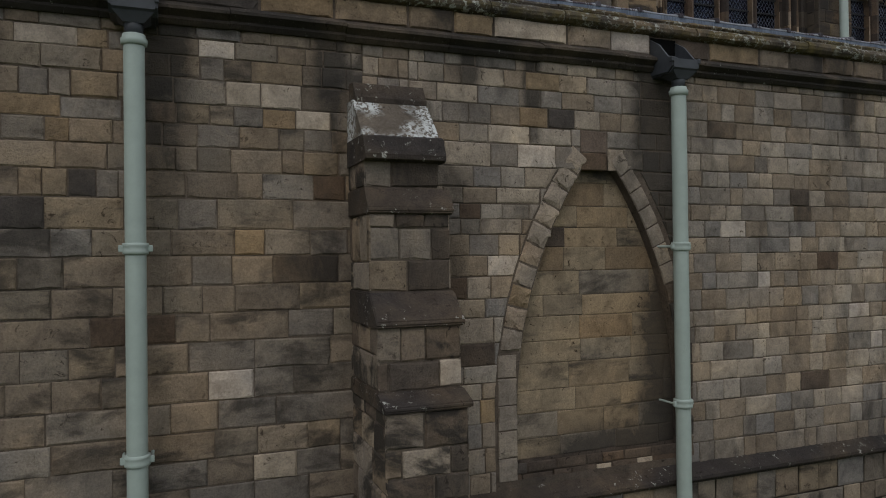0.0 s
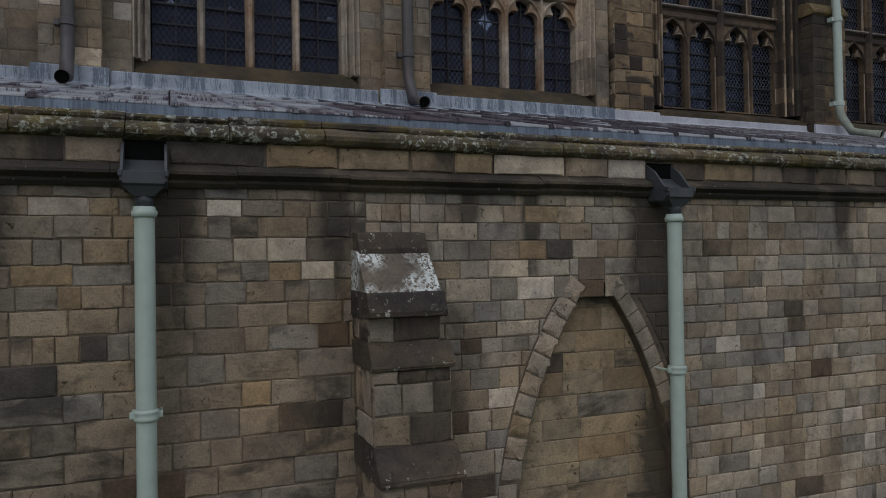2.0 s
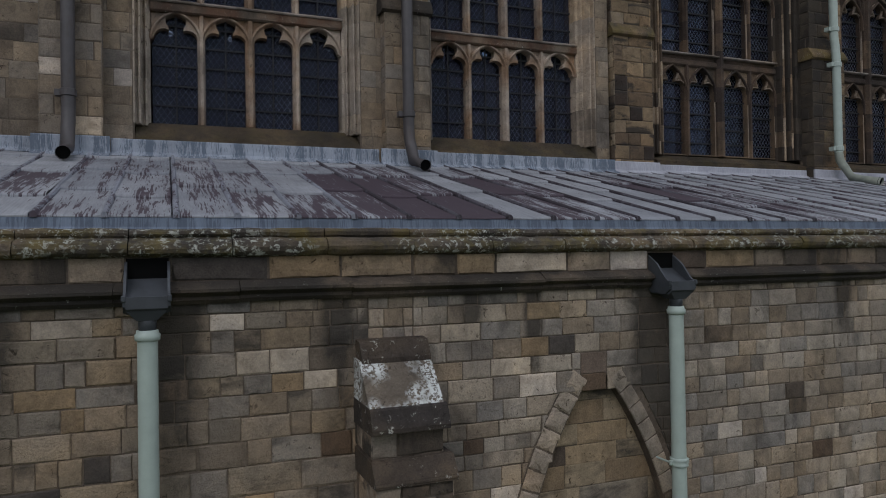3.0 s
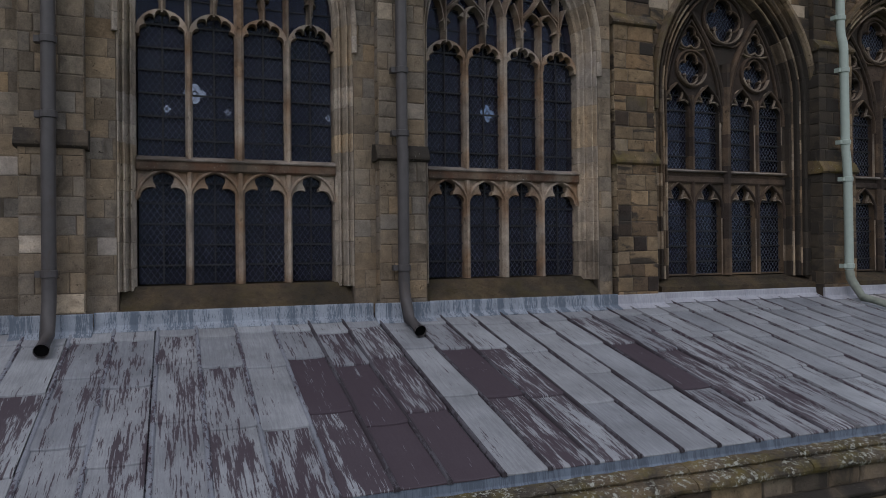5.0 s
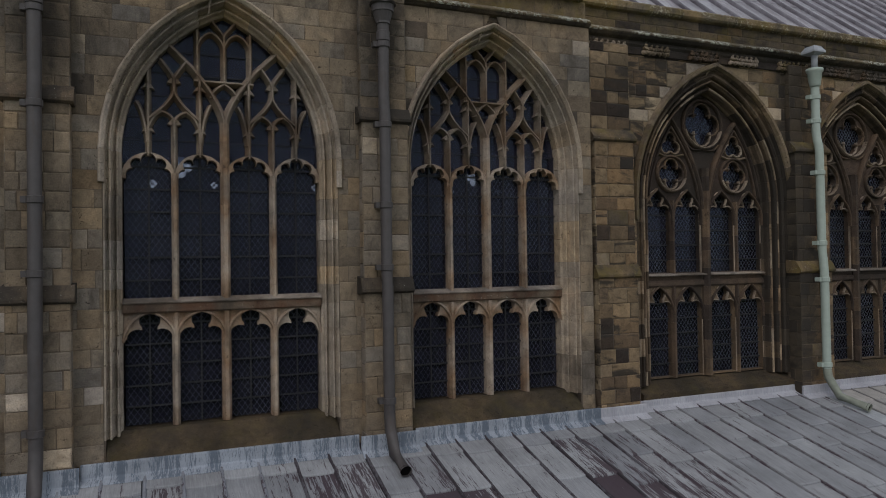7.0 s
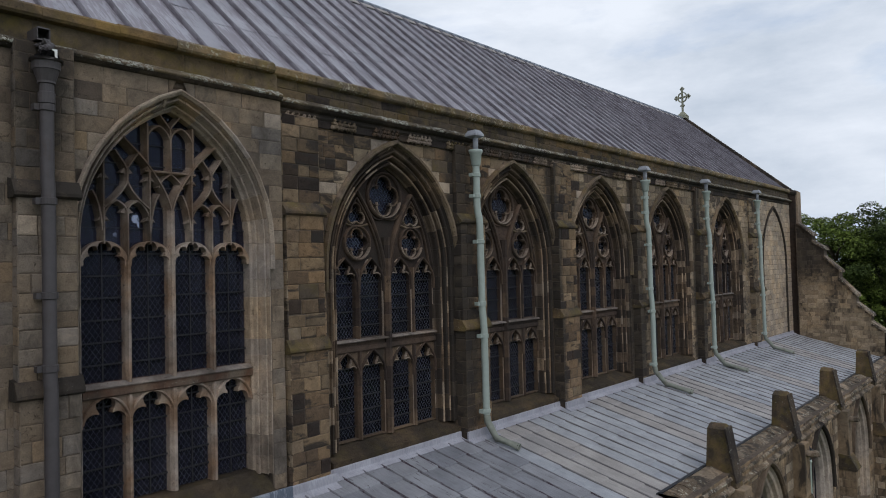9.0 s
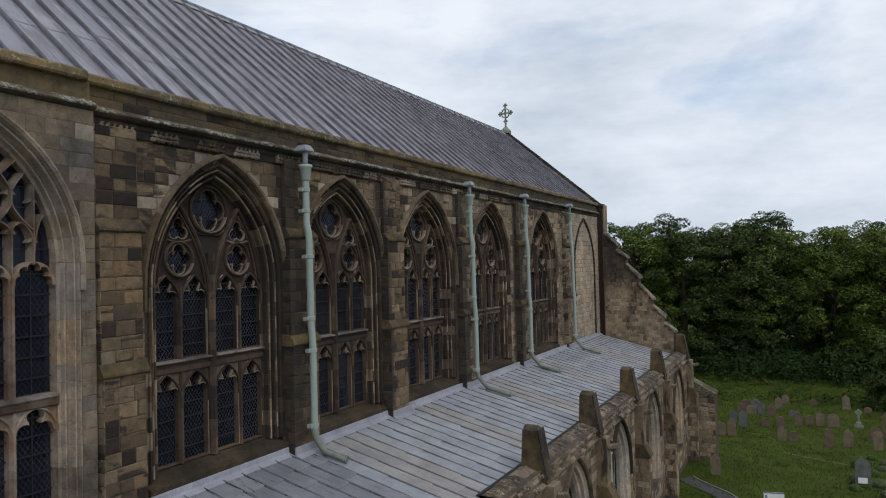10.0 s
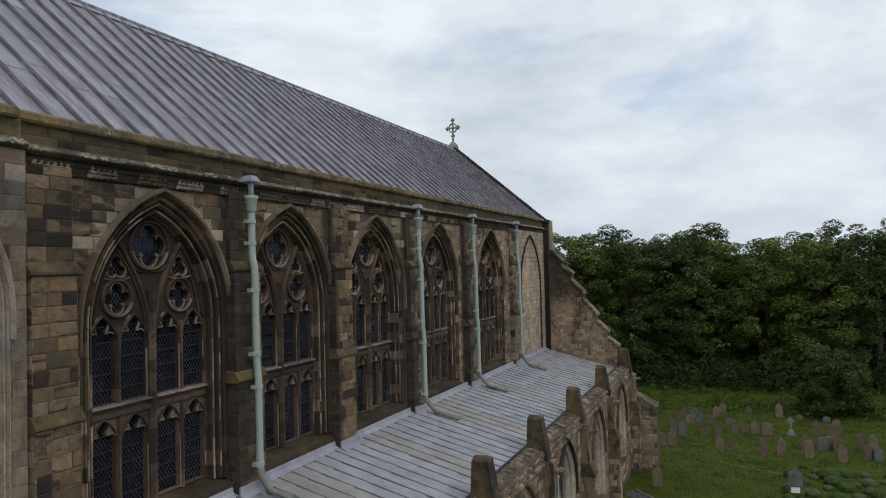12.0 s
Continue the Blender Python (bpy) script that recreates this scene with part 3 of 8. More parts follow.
# ---- building blocks ----
def mesh(name, verts, faces, mat, parent=None, label="", smooth=False):
    me = bpy.data.meshes.new(name)
    me.from_pydata([tuple(v) for v in verts], [], faces)
    me.update()
    me.materials.append(mat)
    if smooth:
        me.polygons.foreach_set("use_smooth", [True] * len(me.polygons))
    ob = new(name, me)
    ob.parent = parent
    if label:
        ob["label"] = label
    return ob


def part(name, bm, mat, parent, label="", smooth=False):
    me = bpy.data.meshes.new(name)
    bmesh.ops.recalc_face_normals(bm, faces=bm.faces[:])
    bm.to_mesh(me)
    bm.free()
    me.materials.append(mat)
    if smooth:
        me.polygons.foreach_set("use_smooth", [True] * len(me.polygons))
    ob = new(name, me)
    ob.parent = parent
    if label:
        ob["label"] = label
    return ob


def empty(name, x, y, z, label, category, group="", kind=""):
    ob = new(name)
    ob.location = (x, y, z)
    ob.empty_display_size = 0.2
    return tagged(ob, label, category, group, kind)


def add_box(bm, a, b, bevel=0.0):
    (x0, y0, z0), (x1, y1, z1) = a, b
    m = Matrix.LocRotScale(((x0 + x1) / 2, (y0 + y1) / 2, (z0 + z1) / 2), None, (x1 - x0, y1 - y0, z1 - z0))
    made = bmesh.ops.create_cube(bm, size=1.0, matrix=m)["verts"]
    if bevel:
        edges = list({e for v in made for e in v.link_edges})
        bmesh.ops.bevel(bm, geom=edges, offset=bevel, segments=1, affect="EDGES")
    return bm


def box(name, a, b, mat, parent=None, bevel=0.0, label=""):
    return part(name, add_box(bmesh.new(), a, b, bevel), mat, parent, label)


def rings(bm, loops, closed=True, caps=True):
    """Skin a run of loops of equal length."""
    rows = [[bm.verts.new(p) for p in loop] for loop in loops]
    k = len(rows[0])
    for a, b in zip(rows, rows[1:]):
        for i in range(k if closed else k - 1):
            j = (i + 1) % k
            bm.faces.new((a[i], a[j], b[j], b[i]))
    if caps and closed:
        bm.faces.new(rows[0][::-1])
        bm.faces.new(rows[-1])
    return bm


def tube(bm, path, r, seg=12, caps=True):
    """A round tube along a 3D path; r may change from point to point."""
    pts = [Vector(p) for p in path]
    rr = r if isinstance(r, (list, tuple)) else [r] * len(pts)
    loops = []
    for i, p in enumerate(pts):
        d = (pts[min(i + 1, len(pts) - 1)] - pts[max(i - 1, 0)]).normalized()
        side = Vector((0, 1, 0)).cross(d) if abs(d.y) < 0.9 else Vector((1, 0, 0)).cross(d)
        side.normalize()
        up = d.cross(side)
        loops.append([p + rr[i] * (math.cos(a) * side + math.sin(a) * up) for a in (2 * math.pi * k / seg for k in range(seg))])
    return rings(bm, loops, True, caps)


def extrude_y(bm, outline, y0, y1):
    """A plate from an outline in x and z."""
    return rings(bm, [[(x, y0, z) for x, z in outline], [(x, y1, z) for x, z in outline]])


def extrude_x(bm, outline, x0, x1):
    """A length of moulding from a section in y and z."""
    return rings(bm, [[(x0, y, z) for y, z in outline], [(x1, y, z) for y, z in outline]])


def bar(bm, path, w, y0, y1, c=0.04):
    """A chamfered stone bar along a path in x and z."""
    p = [Vector(q) for q in path]
    loops = []
    for i, q in enumerate(p):
        d = (p[min(i + 1, len(p) - 1)] - p[max(i - 1, 0)]).normalized()
        nx, nz = -d.y, d.x
        loops.append([(q.x + s * nx, y, q.y + s * nz) for s, y in (
            (-w / 2, y1), (-w / 2, y0 + c), (-w * 0.2, y0), (w * 0.2, y0), (w / 2, y0 + c), (w / 2, y1))])
    return rings(bm, loops)


def rib(bm, path, w, y0, y1):
    """A hollow-chamfered tracery rib: a thin front arris spreading to a broad back."""
    p = [Vector(q) for q in path]
    w = w + 0.055
    loops = []
    for i, q in enumerate(p):
        d = (p[min(i + 1, len(p) - 1)] - p[max(i - 1, 0)]).normalized()
        loops.append([(q.x - s * d.y, y, q.y + s * d.x) for s, y in (
            (-w / 2, y1), (-w / 2, y0 + 0.2), (-0.02, y0 + 0.04), (-0.014, y0), (0.014, y0), (0.02, y0 + 0.04), (w / 2, y0 + 0.2), (w / 2, y1))])
    return rings(bm, loops)


def arc(cx, cz, r, a0, a1, k=8):
    return [(cx + r * math.cos(radians(a0 + (a1 - a0) * i / k)), cz + r * math.sin(radians(a0 + (a1 - a0) * i / k))) for i in range(k + 1)]


def bezier(a, b, c, d, k=8):
    out = []
    for i in range(k + 1):
        t = i / k
        u = 1 - t
        out.append(tuple(u * u * u * a[j] + 3 * u * u * t * b[j] + 3 * u * t * t * c[j] + t * t * t * d[j] for j in (0, 1)))
    return out


def arch_line(half, spring, radius, n=0.0, sill=0.0, k=12):
    """A pointed arch and its jambs, set out n beyond the opening."""
    c, r = radius - half, radius + n
    top = math.degrees(math.acos(c / r))
    left = [(c - r * math.cos(radians(top * i / k)), spring + r * math.sin(radians(top * i / k))) for i in range(k + 1)]
    right = [(-x, z) for x, z in left[-2::-1]]
    return [(-half - n, sill)] + left + right + [(half + n, sill)]


def arch_half(half, spring, radius, n, z):
    """Half the arch's width at height z."""
    if z <= spring:
        return half + n
    c, r = radius - half, radius + n
    h = r * r - (z - spring) ** 2
    return max(0.0, math.sqrt(h) - c) if h > 0 else 0.0


def arch_moulding(bm, half, spring, radius, section, sill=0.0):
    """Sweep a section of (n, y) round an arch."""
    lines = [arch_line(half, spring, radius, n, sill) for n, y in section]
    loops = [[(lines[j][i][0], section[j][1], lines[j][i][1]) for j in range(len(section))] for i in range(len(lines[0]))]
    return rings(bm, loops)


def arch_stones(name, half, spring, radius, section, mat, parent, sill=0.0, course=0.34, arc_len=0.42, low=None, seed=1, gap=0.003):
    """A moulded arch and its jambs as single worked stones, one object each."""
    rng = random.Random(seed)
    low = sill if low is None else low
    zs = [low]
    while zs[-1] < spring - course * 0.6:
        zs.append(min(spring, zs[-1] + course * rng.uniform(0.8, 1.25)))
    zs[-1] = spring
    k = max(3, int(round(radius * 1.2 / arc_len)))
    c = radius - half

    def loop(u, side):
        """u: below 0 a height on the jamb, from 0 to 1 the way up the arch."""
        out = []
        for n, y in section:
            if u < 0:
                out.append((side * (half + n), y, spring + u))
            else:
                rr = radius + n
                a = math.acos(c / rr) * u
                out.append((side * (rr * math.cos(a) - c), y, spring + rr * math.sin(a)))
        return out if side < 0 else out[::-1]

    spans = [(a - spring, min(b - spring, -1e-5)) for a, b in zip(zs, zs[1:])]
    for side in (-1, 1):
        for a, b in spans:
            o = rng.uniform(-0.004, 0.004)
            lo = [(x + side * o, y + o, z + gap) for x, y, z in loop(a, side)]
            hi = [(x + side * o, y + o, z - gap) for x, y, z in loop(b, side)]
            part(name, rings(bmesh.new(), [lo, hi]), mat, parent)
        for i in range(k):
            g = gap / radius
            us = [i / k + g, (i + 0.5) / k, (i + 1) / k - (g if i + 1 < k else 0.0)]
            part(name, rings(bmesh.new(), [loop(u, side) for u in us]), mat, parent)


def wall_with_arches(name, x0, x1, z0, z1, y0, y1, arches, mat, label):
    """A wall of full thickness with arched openings through it. arches: (centre, half, spring, radius, sill)."""
    bm = bmesh.new()

    def quad(*p):
        bm.faces.new([bm.verts.new(q) for q in p])

    def slab(pts):
        for y, order in ((y0, 1), (y1, -1)):
            quad(*[(x, y, z) for x, z in pts[::order]])

    x = x0
    for c, half, spring, radius, sill in sorted(arches):
        line = [(c + a, b) for a, b in arch_line(half, spring, radius, 0, sill)]
        slab([(x, z0), (c - half, z0), (c - half, z1), (x, z1)])
        slab([(c - half, z0), (c + half, z0), (c + half, sill), (c - half, sill)])
        for (ax, az), (bx, bz) in zip(line[1:-1], line[2:-1]):
            slab([(ax, az), (bx, bz), (bx, z1), (ax, z1)])
        loop = line + [line[0]]
        for (ax, az), (bx, bz) in zip(loop, loop[1:]):
            quad((ax, y0, az), (bx, y0, bz), (bx, y1, bz), (ax, y1, az))
        x = c + half
    slab([(x, z0), (x1, z0), (x1, z1), (x, z1)])
    for za in (z0, z1):
        quad((x0, y0, za), (x1, y0, za), (x1, y1, za), (x0, y1, za))
    for xa in (x0, x1):
        quad((xa, y0, z0), (xa, y1, z0), (xa, y1, z1), (xa, y0, z1))
    return tagged(part(name, bm, mat, None), label, "wall", kind="structure")


# ---- ashlar ----
GRID = 4
BLOCK_FACES = [(j * GRID + i, j * GRID + i + 1, (j + 1) * GRID + i + 1, (j + 1) * GRID + i) for j in range(GRID - 1) for i in range(GRID - 1)]
RIM = [i for i in range(GRID)] + [j * GRID + GRID - 1 for j in range(1, GRID)] + [(GRID - 1) * GRID + i for i in range(GRID - 2, -1, -1)] + [j * GRID for j in range(GRID - 2, 0, -1)]
BLOCK_FACES += [(RIM[k], GRID * GRID + k, GRID * GRID + (k + 1) % len(RIM), RIM[(k + 1) % len(RIM)]) for k in range(len(RIM))]


def block_verts(rng, quad=None, depth=1.0, y=0.0, edge=None):
    """A worn block: an uneven face, a wandering arris and sides. quad: its four corners in x and z."""
    q = quad or [(-0.5, -0.5), (0.5, -0.5), (0.5, 0.5), (-0.5, 0.5)]
    (ax, az), (bx, bz), (cx, cz), (dx, dz) = q
    wide, tall = max(bx - ax, cx - dx), max(cz - bz, dz - az)
    ex, ez = (min(edge * 0.9, wide * 0.2), min(edge * 0.9, tall * 0.2)) if edge else (0.04, 0.06)
    sx, sz = (0.02 / max(wide, 0.05), 0.02 / max(tall, 0.05)) if edge else (0.05, 0.08)

    def at(u, v):
        lo = (ax + (bx - ax) * u, az + (bz - az) * u)
        hi = (dx + (cx - dx) * u, dz + (cz - dz) * u)
        return lo[0] + (hi[0] - lo[0]) * v, lo[1] + (hi[1] - lo[1]) * v

    front, back = [], {}
    for j in range(GRID):
        for i in range(GRID):
            u, v = i / (GRID - 1), j / (GRID - 1)
            out = i in (0, GRID - 1) or j in (0, GRID - 1)
            ju, jv = rng.uniform(-0.5, 0.5) * sx, rng.uniform(-0.5, 0.5) * sz
            x, z = at(min(1, max(0, u + ju)), min(1, max(0, v + jv)))
            if i == 0:
                x += ex * rng.uniform(0.0, 1.4)
            if i == GRID - 1:
                x -= ex * rng.uniform(0.0, 1.4)
            if j == 0:
                z += ez * rng.uniform(0.0, 1.4)
            if j == GRID - 1:
                z -= ez * rng.uniform(0.0, 1.4)
            front.append((x, y - depth * (rng.uniform(0.55, 0.85) if out else rng.uniform(0.8, 1.15)), z))
            back[j * GRID + i] = at(u, v)
    return front + [(back[k][0], y + 0.002, back[k][1]) for k in RIM]


SHAPES = {}


def block_mesh(mat, k):
    if (mat.name, k) not in SHAPES:
        me = bpy.data.meshes.new("ashlar_block")
        me.from_pydata(block_verts(random.Random(k)), [], BLOCK_FACES)
        me.materials.append(mat)
        SHAPES[mat.name, k] = me
    return SHAPES[mat.name, k]


def lay(x0, x1, z0, z1, heights, widths, seed, clear=None):
    """Courses of blocks over a stretch of wall: quads of corners. clear(z): spans of x that stay open at that height."""
    rng = random.Random(seed)
    out, z = [], z0
    while z < z1 - 0.05:
        if isinstance(heights, list):
            top = min((v for v in heights if v > z + 0.04), default=z1)
            top = z1 if z1 - top < 0.06 else top
        else:
            h = rng.uniform(*heights)
            top = z1 if z1 - z < h * 1.4 else z + h
        x = x0 - rng.uniform(0, 0.2)
        while x < x1 - 0.02:
            w = rng.uniform(*widths(z) if callable(widths) else widths)
            e = x1 if x1 - x < w * 1.35 else x + w
            a = max(x, x0)
            if e - a > 0.05:
                spans = [((a, e), (a, e))]
                if clear:
                    for (b0, b1), (t0, t1) in zip(clear(z), clear(top)):
                        cut = []
                        for (lo0, lo1), (hi0, hi1) in spans:
                            if lo1 <= b0 and hi1 <= t0 or lo0 >= b1 and hi0 >= t1:
                                cut.append(((lo0, lo1), (hi0, hi1)))
                                continue
                            left = ((lo0, min(lo1, b0)), (hi0, min(hi1, t0)))
                            right = ((max(lo0, b1), lo1), (max(hi0, t1), hi1))
                            for sp in (left, right):
                                if sp[0][1] - sp[0][0] > 0.03 or sp[1][1] - sp[1][0] > 0.03:
                                    cut.append(((sp[0][0], max(sp[0][0] + 0.004, sp[0][1])), (sp[1][0], max(sp[1][0] + 0.004, sp[1][1]))))
                        spans = cut
                for (lo0, lo1), (hi0, hi1) in spans:
                    out.append([(lo0, z), (lo1, z), (hi1, top), (hi0, top)])
            x = e
        z = top
    return out


def place(parent, quads, y, mat, joined, near, seed, accents=(), joint=0.0055, depth=(0.01, 0.022), limit=300, turn=None, name="ashlar_block"):
    """Blocks in the near stretch as pieces, the others joined. accents: (material, points that mark a block)."""
    rng = random.Random(seed)
    verts, faces, count = [], [], 0
    extra = {}
    for q in quads:
        j = joint * rng.uniform(0.7, 1.5)
        (ax, az), (bx, bz), (cx, cz), (dx, dz) = q
        q = [(ax + j, az + j), (bx - j, bz + j), (cx - j, cz - j), (dx + j, dz - j)]
        if q[1][0] - q[0][0] < 0.012 and q[2][0] - q[3][0] < 0.012:
            continue
        d = rng.uniform(*depth)
        use = mat
        for other, points in accents:
            if any(min(ax, dx) <= px <= max(bx, cx) and az <= pz <= cz for px, pz in points):
                use = other
        mx, mz = (ax + bx + cx + dx) / 4, (az + cz) / 2
        straight = abs(ax - dx) < 1e-4 and abs(bx - cx) < 1e-4
        if straight and count < limit and near(mx, mz):
            count += 1
            ob = new(name, block_mesh(use, rng.randrange(16)))
            ob.parent = parent
            m = Matrix.LocRotScale((mx + rng.uniform(-0.004, 0.004), y, mz + rng.uniform(-0.005, 0.005)), Euler((0, rng.gauss(0, 0.006), 0)), (q[1][0] - q[0][0], d, q[2][1] - q[1][1]))
            ob.matrix_basis = turn @ m if turn else m
        else:
            fv = block_verts(rng, q, d, y, 0.012)
            if turn:
                fv = [tuple(turn @ Vector(v)) for v in fv]
            vs, fs = (verts, faces) if use is mat else extra.setdefault(use.name, ([], [], use))[:2]
            o = len(vs)
            vs.extend(fv)
            fs.extend([tuple(i + o for i in f) for f in BLOCK_FACES])
    if verts:
        tagged(mesh("masonry", verts, faces, joined, parent), kind="stuff")
    for vs, fs, use in extra.values():
        tagged(mesh("masonry", vs, fs, use, parent), kind="stuff")


# ---- the ground ----


def ground_height(x, y):
    rise = max(0.0, (x - 74) / 22)
    return 0.06 * math.sin(x * 0.21) * math.cos(y * 0.17) * (1 if x > 40 else 0.3) + 1.6 * min(1.0, rise) ** 1.5


def make_ground():
    xs = [-2500, -300, -60] + [-20 + 5 * i for i in range(13)] + [44 + 2 * i for i in range(36)] + [130, 160, 260, 600, 2500]
    ys = [-2500, -500, -120, -70] + [-44 + 3 * i for i in range(18)] + [14, 26, 45, 90, 400, 2500]
    verts = [(x, y, ground_height(x, y) if -60 < x < 250 and -100 < y < 100 else (1.6 if x > 100 else 0)) for y in ys for x in xs]
    k = len(xs)
    faces = [(j * k + i, j * k + i + 1, (j + 1) * k + i + 1, (j + 1) * k + i) for j in range(len(ys) - 1) for i in range(k - 1)]
    tagged(mesh("ground", verts, faces, M_GRASS, smooth=True), "churchyard lawn of mown green grass, rising to a bank", "ground", kind="structure")


make_ground()

# ---- the aisle wall ----
AISLE, ROOF_IN, ROOF_Z, EAVE_Y, EAVE_Z = 7.19, 13.2, 8.18, 7.72, 6.80
PITCH = (ROOF_Z - EAVE_Z) / (ROOF_IN - EAVE_Y)
WEST = 17.2
ARCH_C, ARCH_HALF, ARCH_SPRING, ARCH_R = 4.94, 1.115, 1.9, 4.85


def roof_z(y):
    return EAVE_Z + (y - EAVE_Y) * PITCH


wall_aisle = tagged(box("wall_aisle", (-16, AISLE + 0.14, 0), (WEST, AISLE + 0.75, 6.42), M_MORTAR), "aisle wall of coursed buff and grey sandstone ashlar", "wall", kind="structure")
# the wall is built round the blocked arch, whose filling lies deeper
face_mortar = bmesh.new()
for a, b in (((-16, AISLE, 0), (ARCH_C - ARCH_HALF - 0.22, AISLE + 0.14, 6.42)), ((ARCH_C + ARCH_HALF + 0.2, AISLE, 0), (WEST, AISLE + 0.14, 6.42)),
             ((ARCH_C - ARCH_HALF - 0.22, AISLE, 0), (ARCH_C + ARCH_HALF + 0.2, AISLE + 0.14, 1.2))):
    add_box(face_mortar, a, b)
OUTER = [(ARCH_C + x, z) for x, z in arch_line(ARCH_HALF, ARCH_SPRING, ARCH_R, 0.0, 1.2)]
for (ax, az), (bx, bz) in zip(OUTER[1:-1], OUTER[2:-1]):
    rings(face_mortar, [[(ax, AISLE, az), (bx, AISLE, bz), (bx, AISLE, 6.42), (ax, AISLE, 6.42)], [(ax, AISLE + 0.14, az), (bx, AISLE + 0.14, bz), (bx, AISLE + 0.14, 6.42), (ax, AISLE + 0.14, 6.42)]])
for s in (-1, 1):
    add_box(face_mortar, (ARCH_C + s * ARCH_HALF - (0.225 if s < 0 else 0), AISLE, 1.2), (ARCH_C + s * ARCH_HALF + (0.205 if s > 0 else 0), AISLE + 0.14, 6.42))
tagged(part("mortar_bed", face_mortar, M_MORTAR, wall_aisle), kind="stuff")


def arch_gap(n):
    def gap(z):
        w = arch_half(ARCH_HALF, ARCH_SPRING, ARCH_R, n, z)
        return [(ARCH_C - w, ARCH_C + w)]
    return gap


PALE_AT = [(1.07, 5.43), (1.24, 5.25), (0.82, 5.25), (-0.69, 5.7), (0.55, 5.67), (0.7, 2.53), (1.18, 1.71), (7.29, 4.62), (7.36, 3.34), (7.9, 3.82), (6.86, 4.02), (7.37, 1.7), (7.75, 5.63), (4.01, 4.85), (3.98, 5.04), (8.88, 1.72), (9.02, 2.88), (3.5, 3.65), (9.39, 2.4), (3.33, 5.38), (1.54, 5.06)]
OCHRE_AT = [(0.93, 3.87), (1.27, 5.06), (-0.97, 5.07), (3.94, 5.26), (4.24, 5.63), (-0.69, 4.93), (1.46, 5.54), (3.51, 1.96), (2.4, 5.66), (3.86, 3.27)]
DARK_AT = [(-0.28, 3.05), (0.09, 3.03), (-0.38, 4.39), (3.41, 4.21), (3.2, 3.37), (1.79, 4.39), (4.38, 5.29), (8.72, 3.58), (8.06, 1.94), (3.49, 2.61), (-1.02, 4.18)]
rng = random.Random(71)
SOOT_AT = [(5.72, 4.0), (5.68, 3.1), (0.3, 5.1), (1.7, 3.5), (8.1, 4.3), (7.0, 5.3)]
MARKED = [(M_SOOT, SOOT_AT), (M_PALE, PALE_AT), (M_OCHRE, OCHRE_AT), (M_DARK, DARK_AT)]
in_view = lambda x, z: -2.2 < x < 9.6 and 1.0 < z < 5.9  # noqa: E731
# heights of the bed joints, from the ground up, in the three stretches of the wall
LEFT_BEDS = [0.26, 0.53, 0.79, 1.05, 1.3, 1.56, 1.815, 2.08, 2.36, 2.64, 2.92, 3.19, 3.45, 3.73, 3.98, 4.27, 4.52, 4.755, 4.97, 5.16, 5.4, 5.61, 5.78]
MID_BEDS = [1.33, 1.6, 1.87, 2.13, 2.31, 2.5, 2.74, 3.02, 3.23, 3.47, 3.7, 3.93, 4.1, 4.27, 4.45, 4.68, 4.94, 5.14, 5.36, 5.56, 5.76]
SMALL_BEDS = [1.35, 1.61, 1.85, 2.1, 2.34, 2.58, 2.78, 2.98, 3.24, 3.45, 3.69, 3.89, 4.1, 4.3, 4.52, 4.72, 4.94, 5.14, 5.35, 5.58, 5.8]
wall_left = tagged(new("wall_aisle_ashlar"), "courses of large buff and grey sandstone blocks", "wall", kind="structure")
place(wall_left, lay(-16, 2.1, 0.0, 5.92, LEFT_BEDS, lambda z: (0.26, 0.76) if z < 4.2 else (0.17, 0.5), 3),
      AISLE, M_AISLE, M_AISLE_J, in_view, 4, MARKED, joint=0.004)
place(wall_left, lay(2.1, 2.6, 4.94, 5.92, MID_BEDS, (0.2, 0.34), 19), AISLE, M_SMALL, M_SMALL_J, in_view, 20, joint=0.004)
wall_mid = tagged(new("wall_arch_ashlar"), "courses of squared sandstone round a blocked arch", "wall", kind="structure")
mid = lay(2.6, 6.12, 1.1, 4.68, MID_BEDS, (0.22, 0.56), 7, arch_gap(0.27))
mid += lay(2.6, 6.12, 4.68, 5.14, MID_BEDS, (0.24, 0.56), 17, lambda z: [(4.87 - 0.185, 4.87 + 0.185)]) + lay(2.6, 6.12, 5.14, 5.92, MID_BEDS, (0.2, 0.52), 18)
place(wall_mid, mid, AISLE, M_SMALL, M_SMALL_J, in_view, 8, MARKED, joint=0.004)
wall_right = tagged(new("wall_aisle_small_ashlar"), "courses of small squarish grey sandstone blocks", "wall", kind="structure")
place(wall_right, lay(6.12, WEST, 1.1, 5.92, SMALL_BEDS, (0.19, 0.52), 9), AISLE, M_SMALL, M_SMALL_J, in_view, 10, MARKED, joint=0.004)
wall_foot = tagged(new("wall_aisle_foot"), "sandstone blocks below the plinth moulding", "wall", kind="structure")
place(wall_foot, lay(2.6, WEST, 0.0, 0.93, (0.24, 0.3), (0.25, 0.5), 11), AISLE - 0.05, M_AISLE, M_AISLE_J, lambda x, z: 5 < x < 10, 12, MARKED)

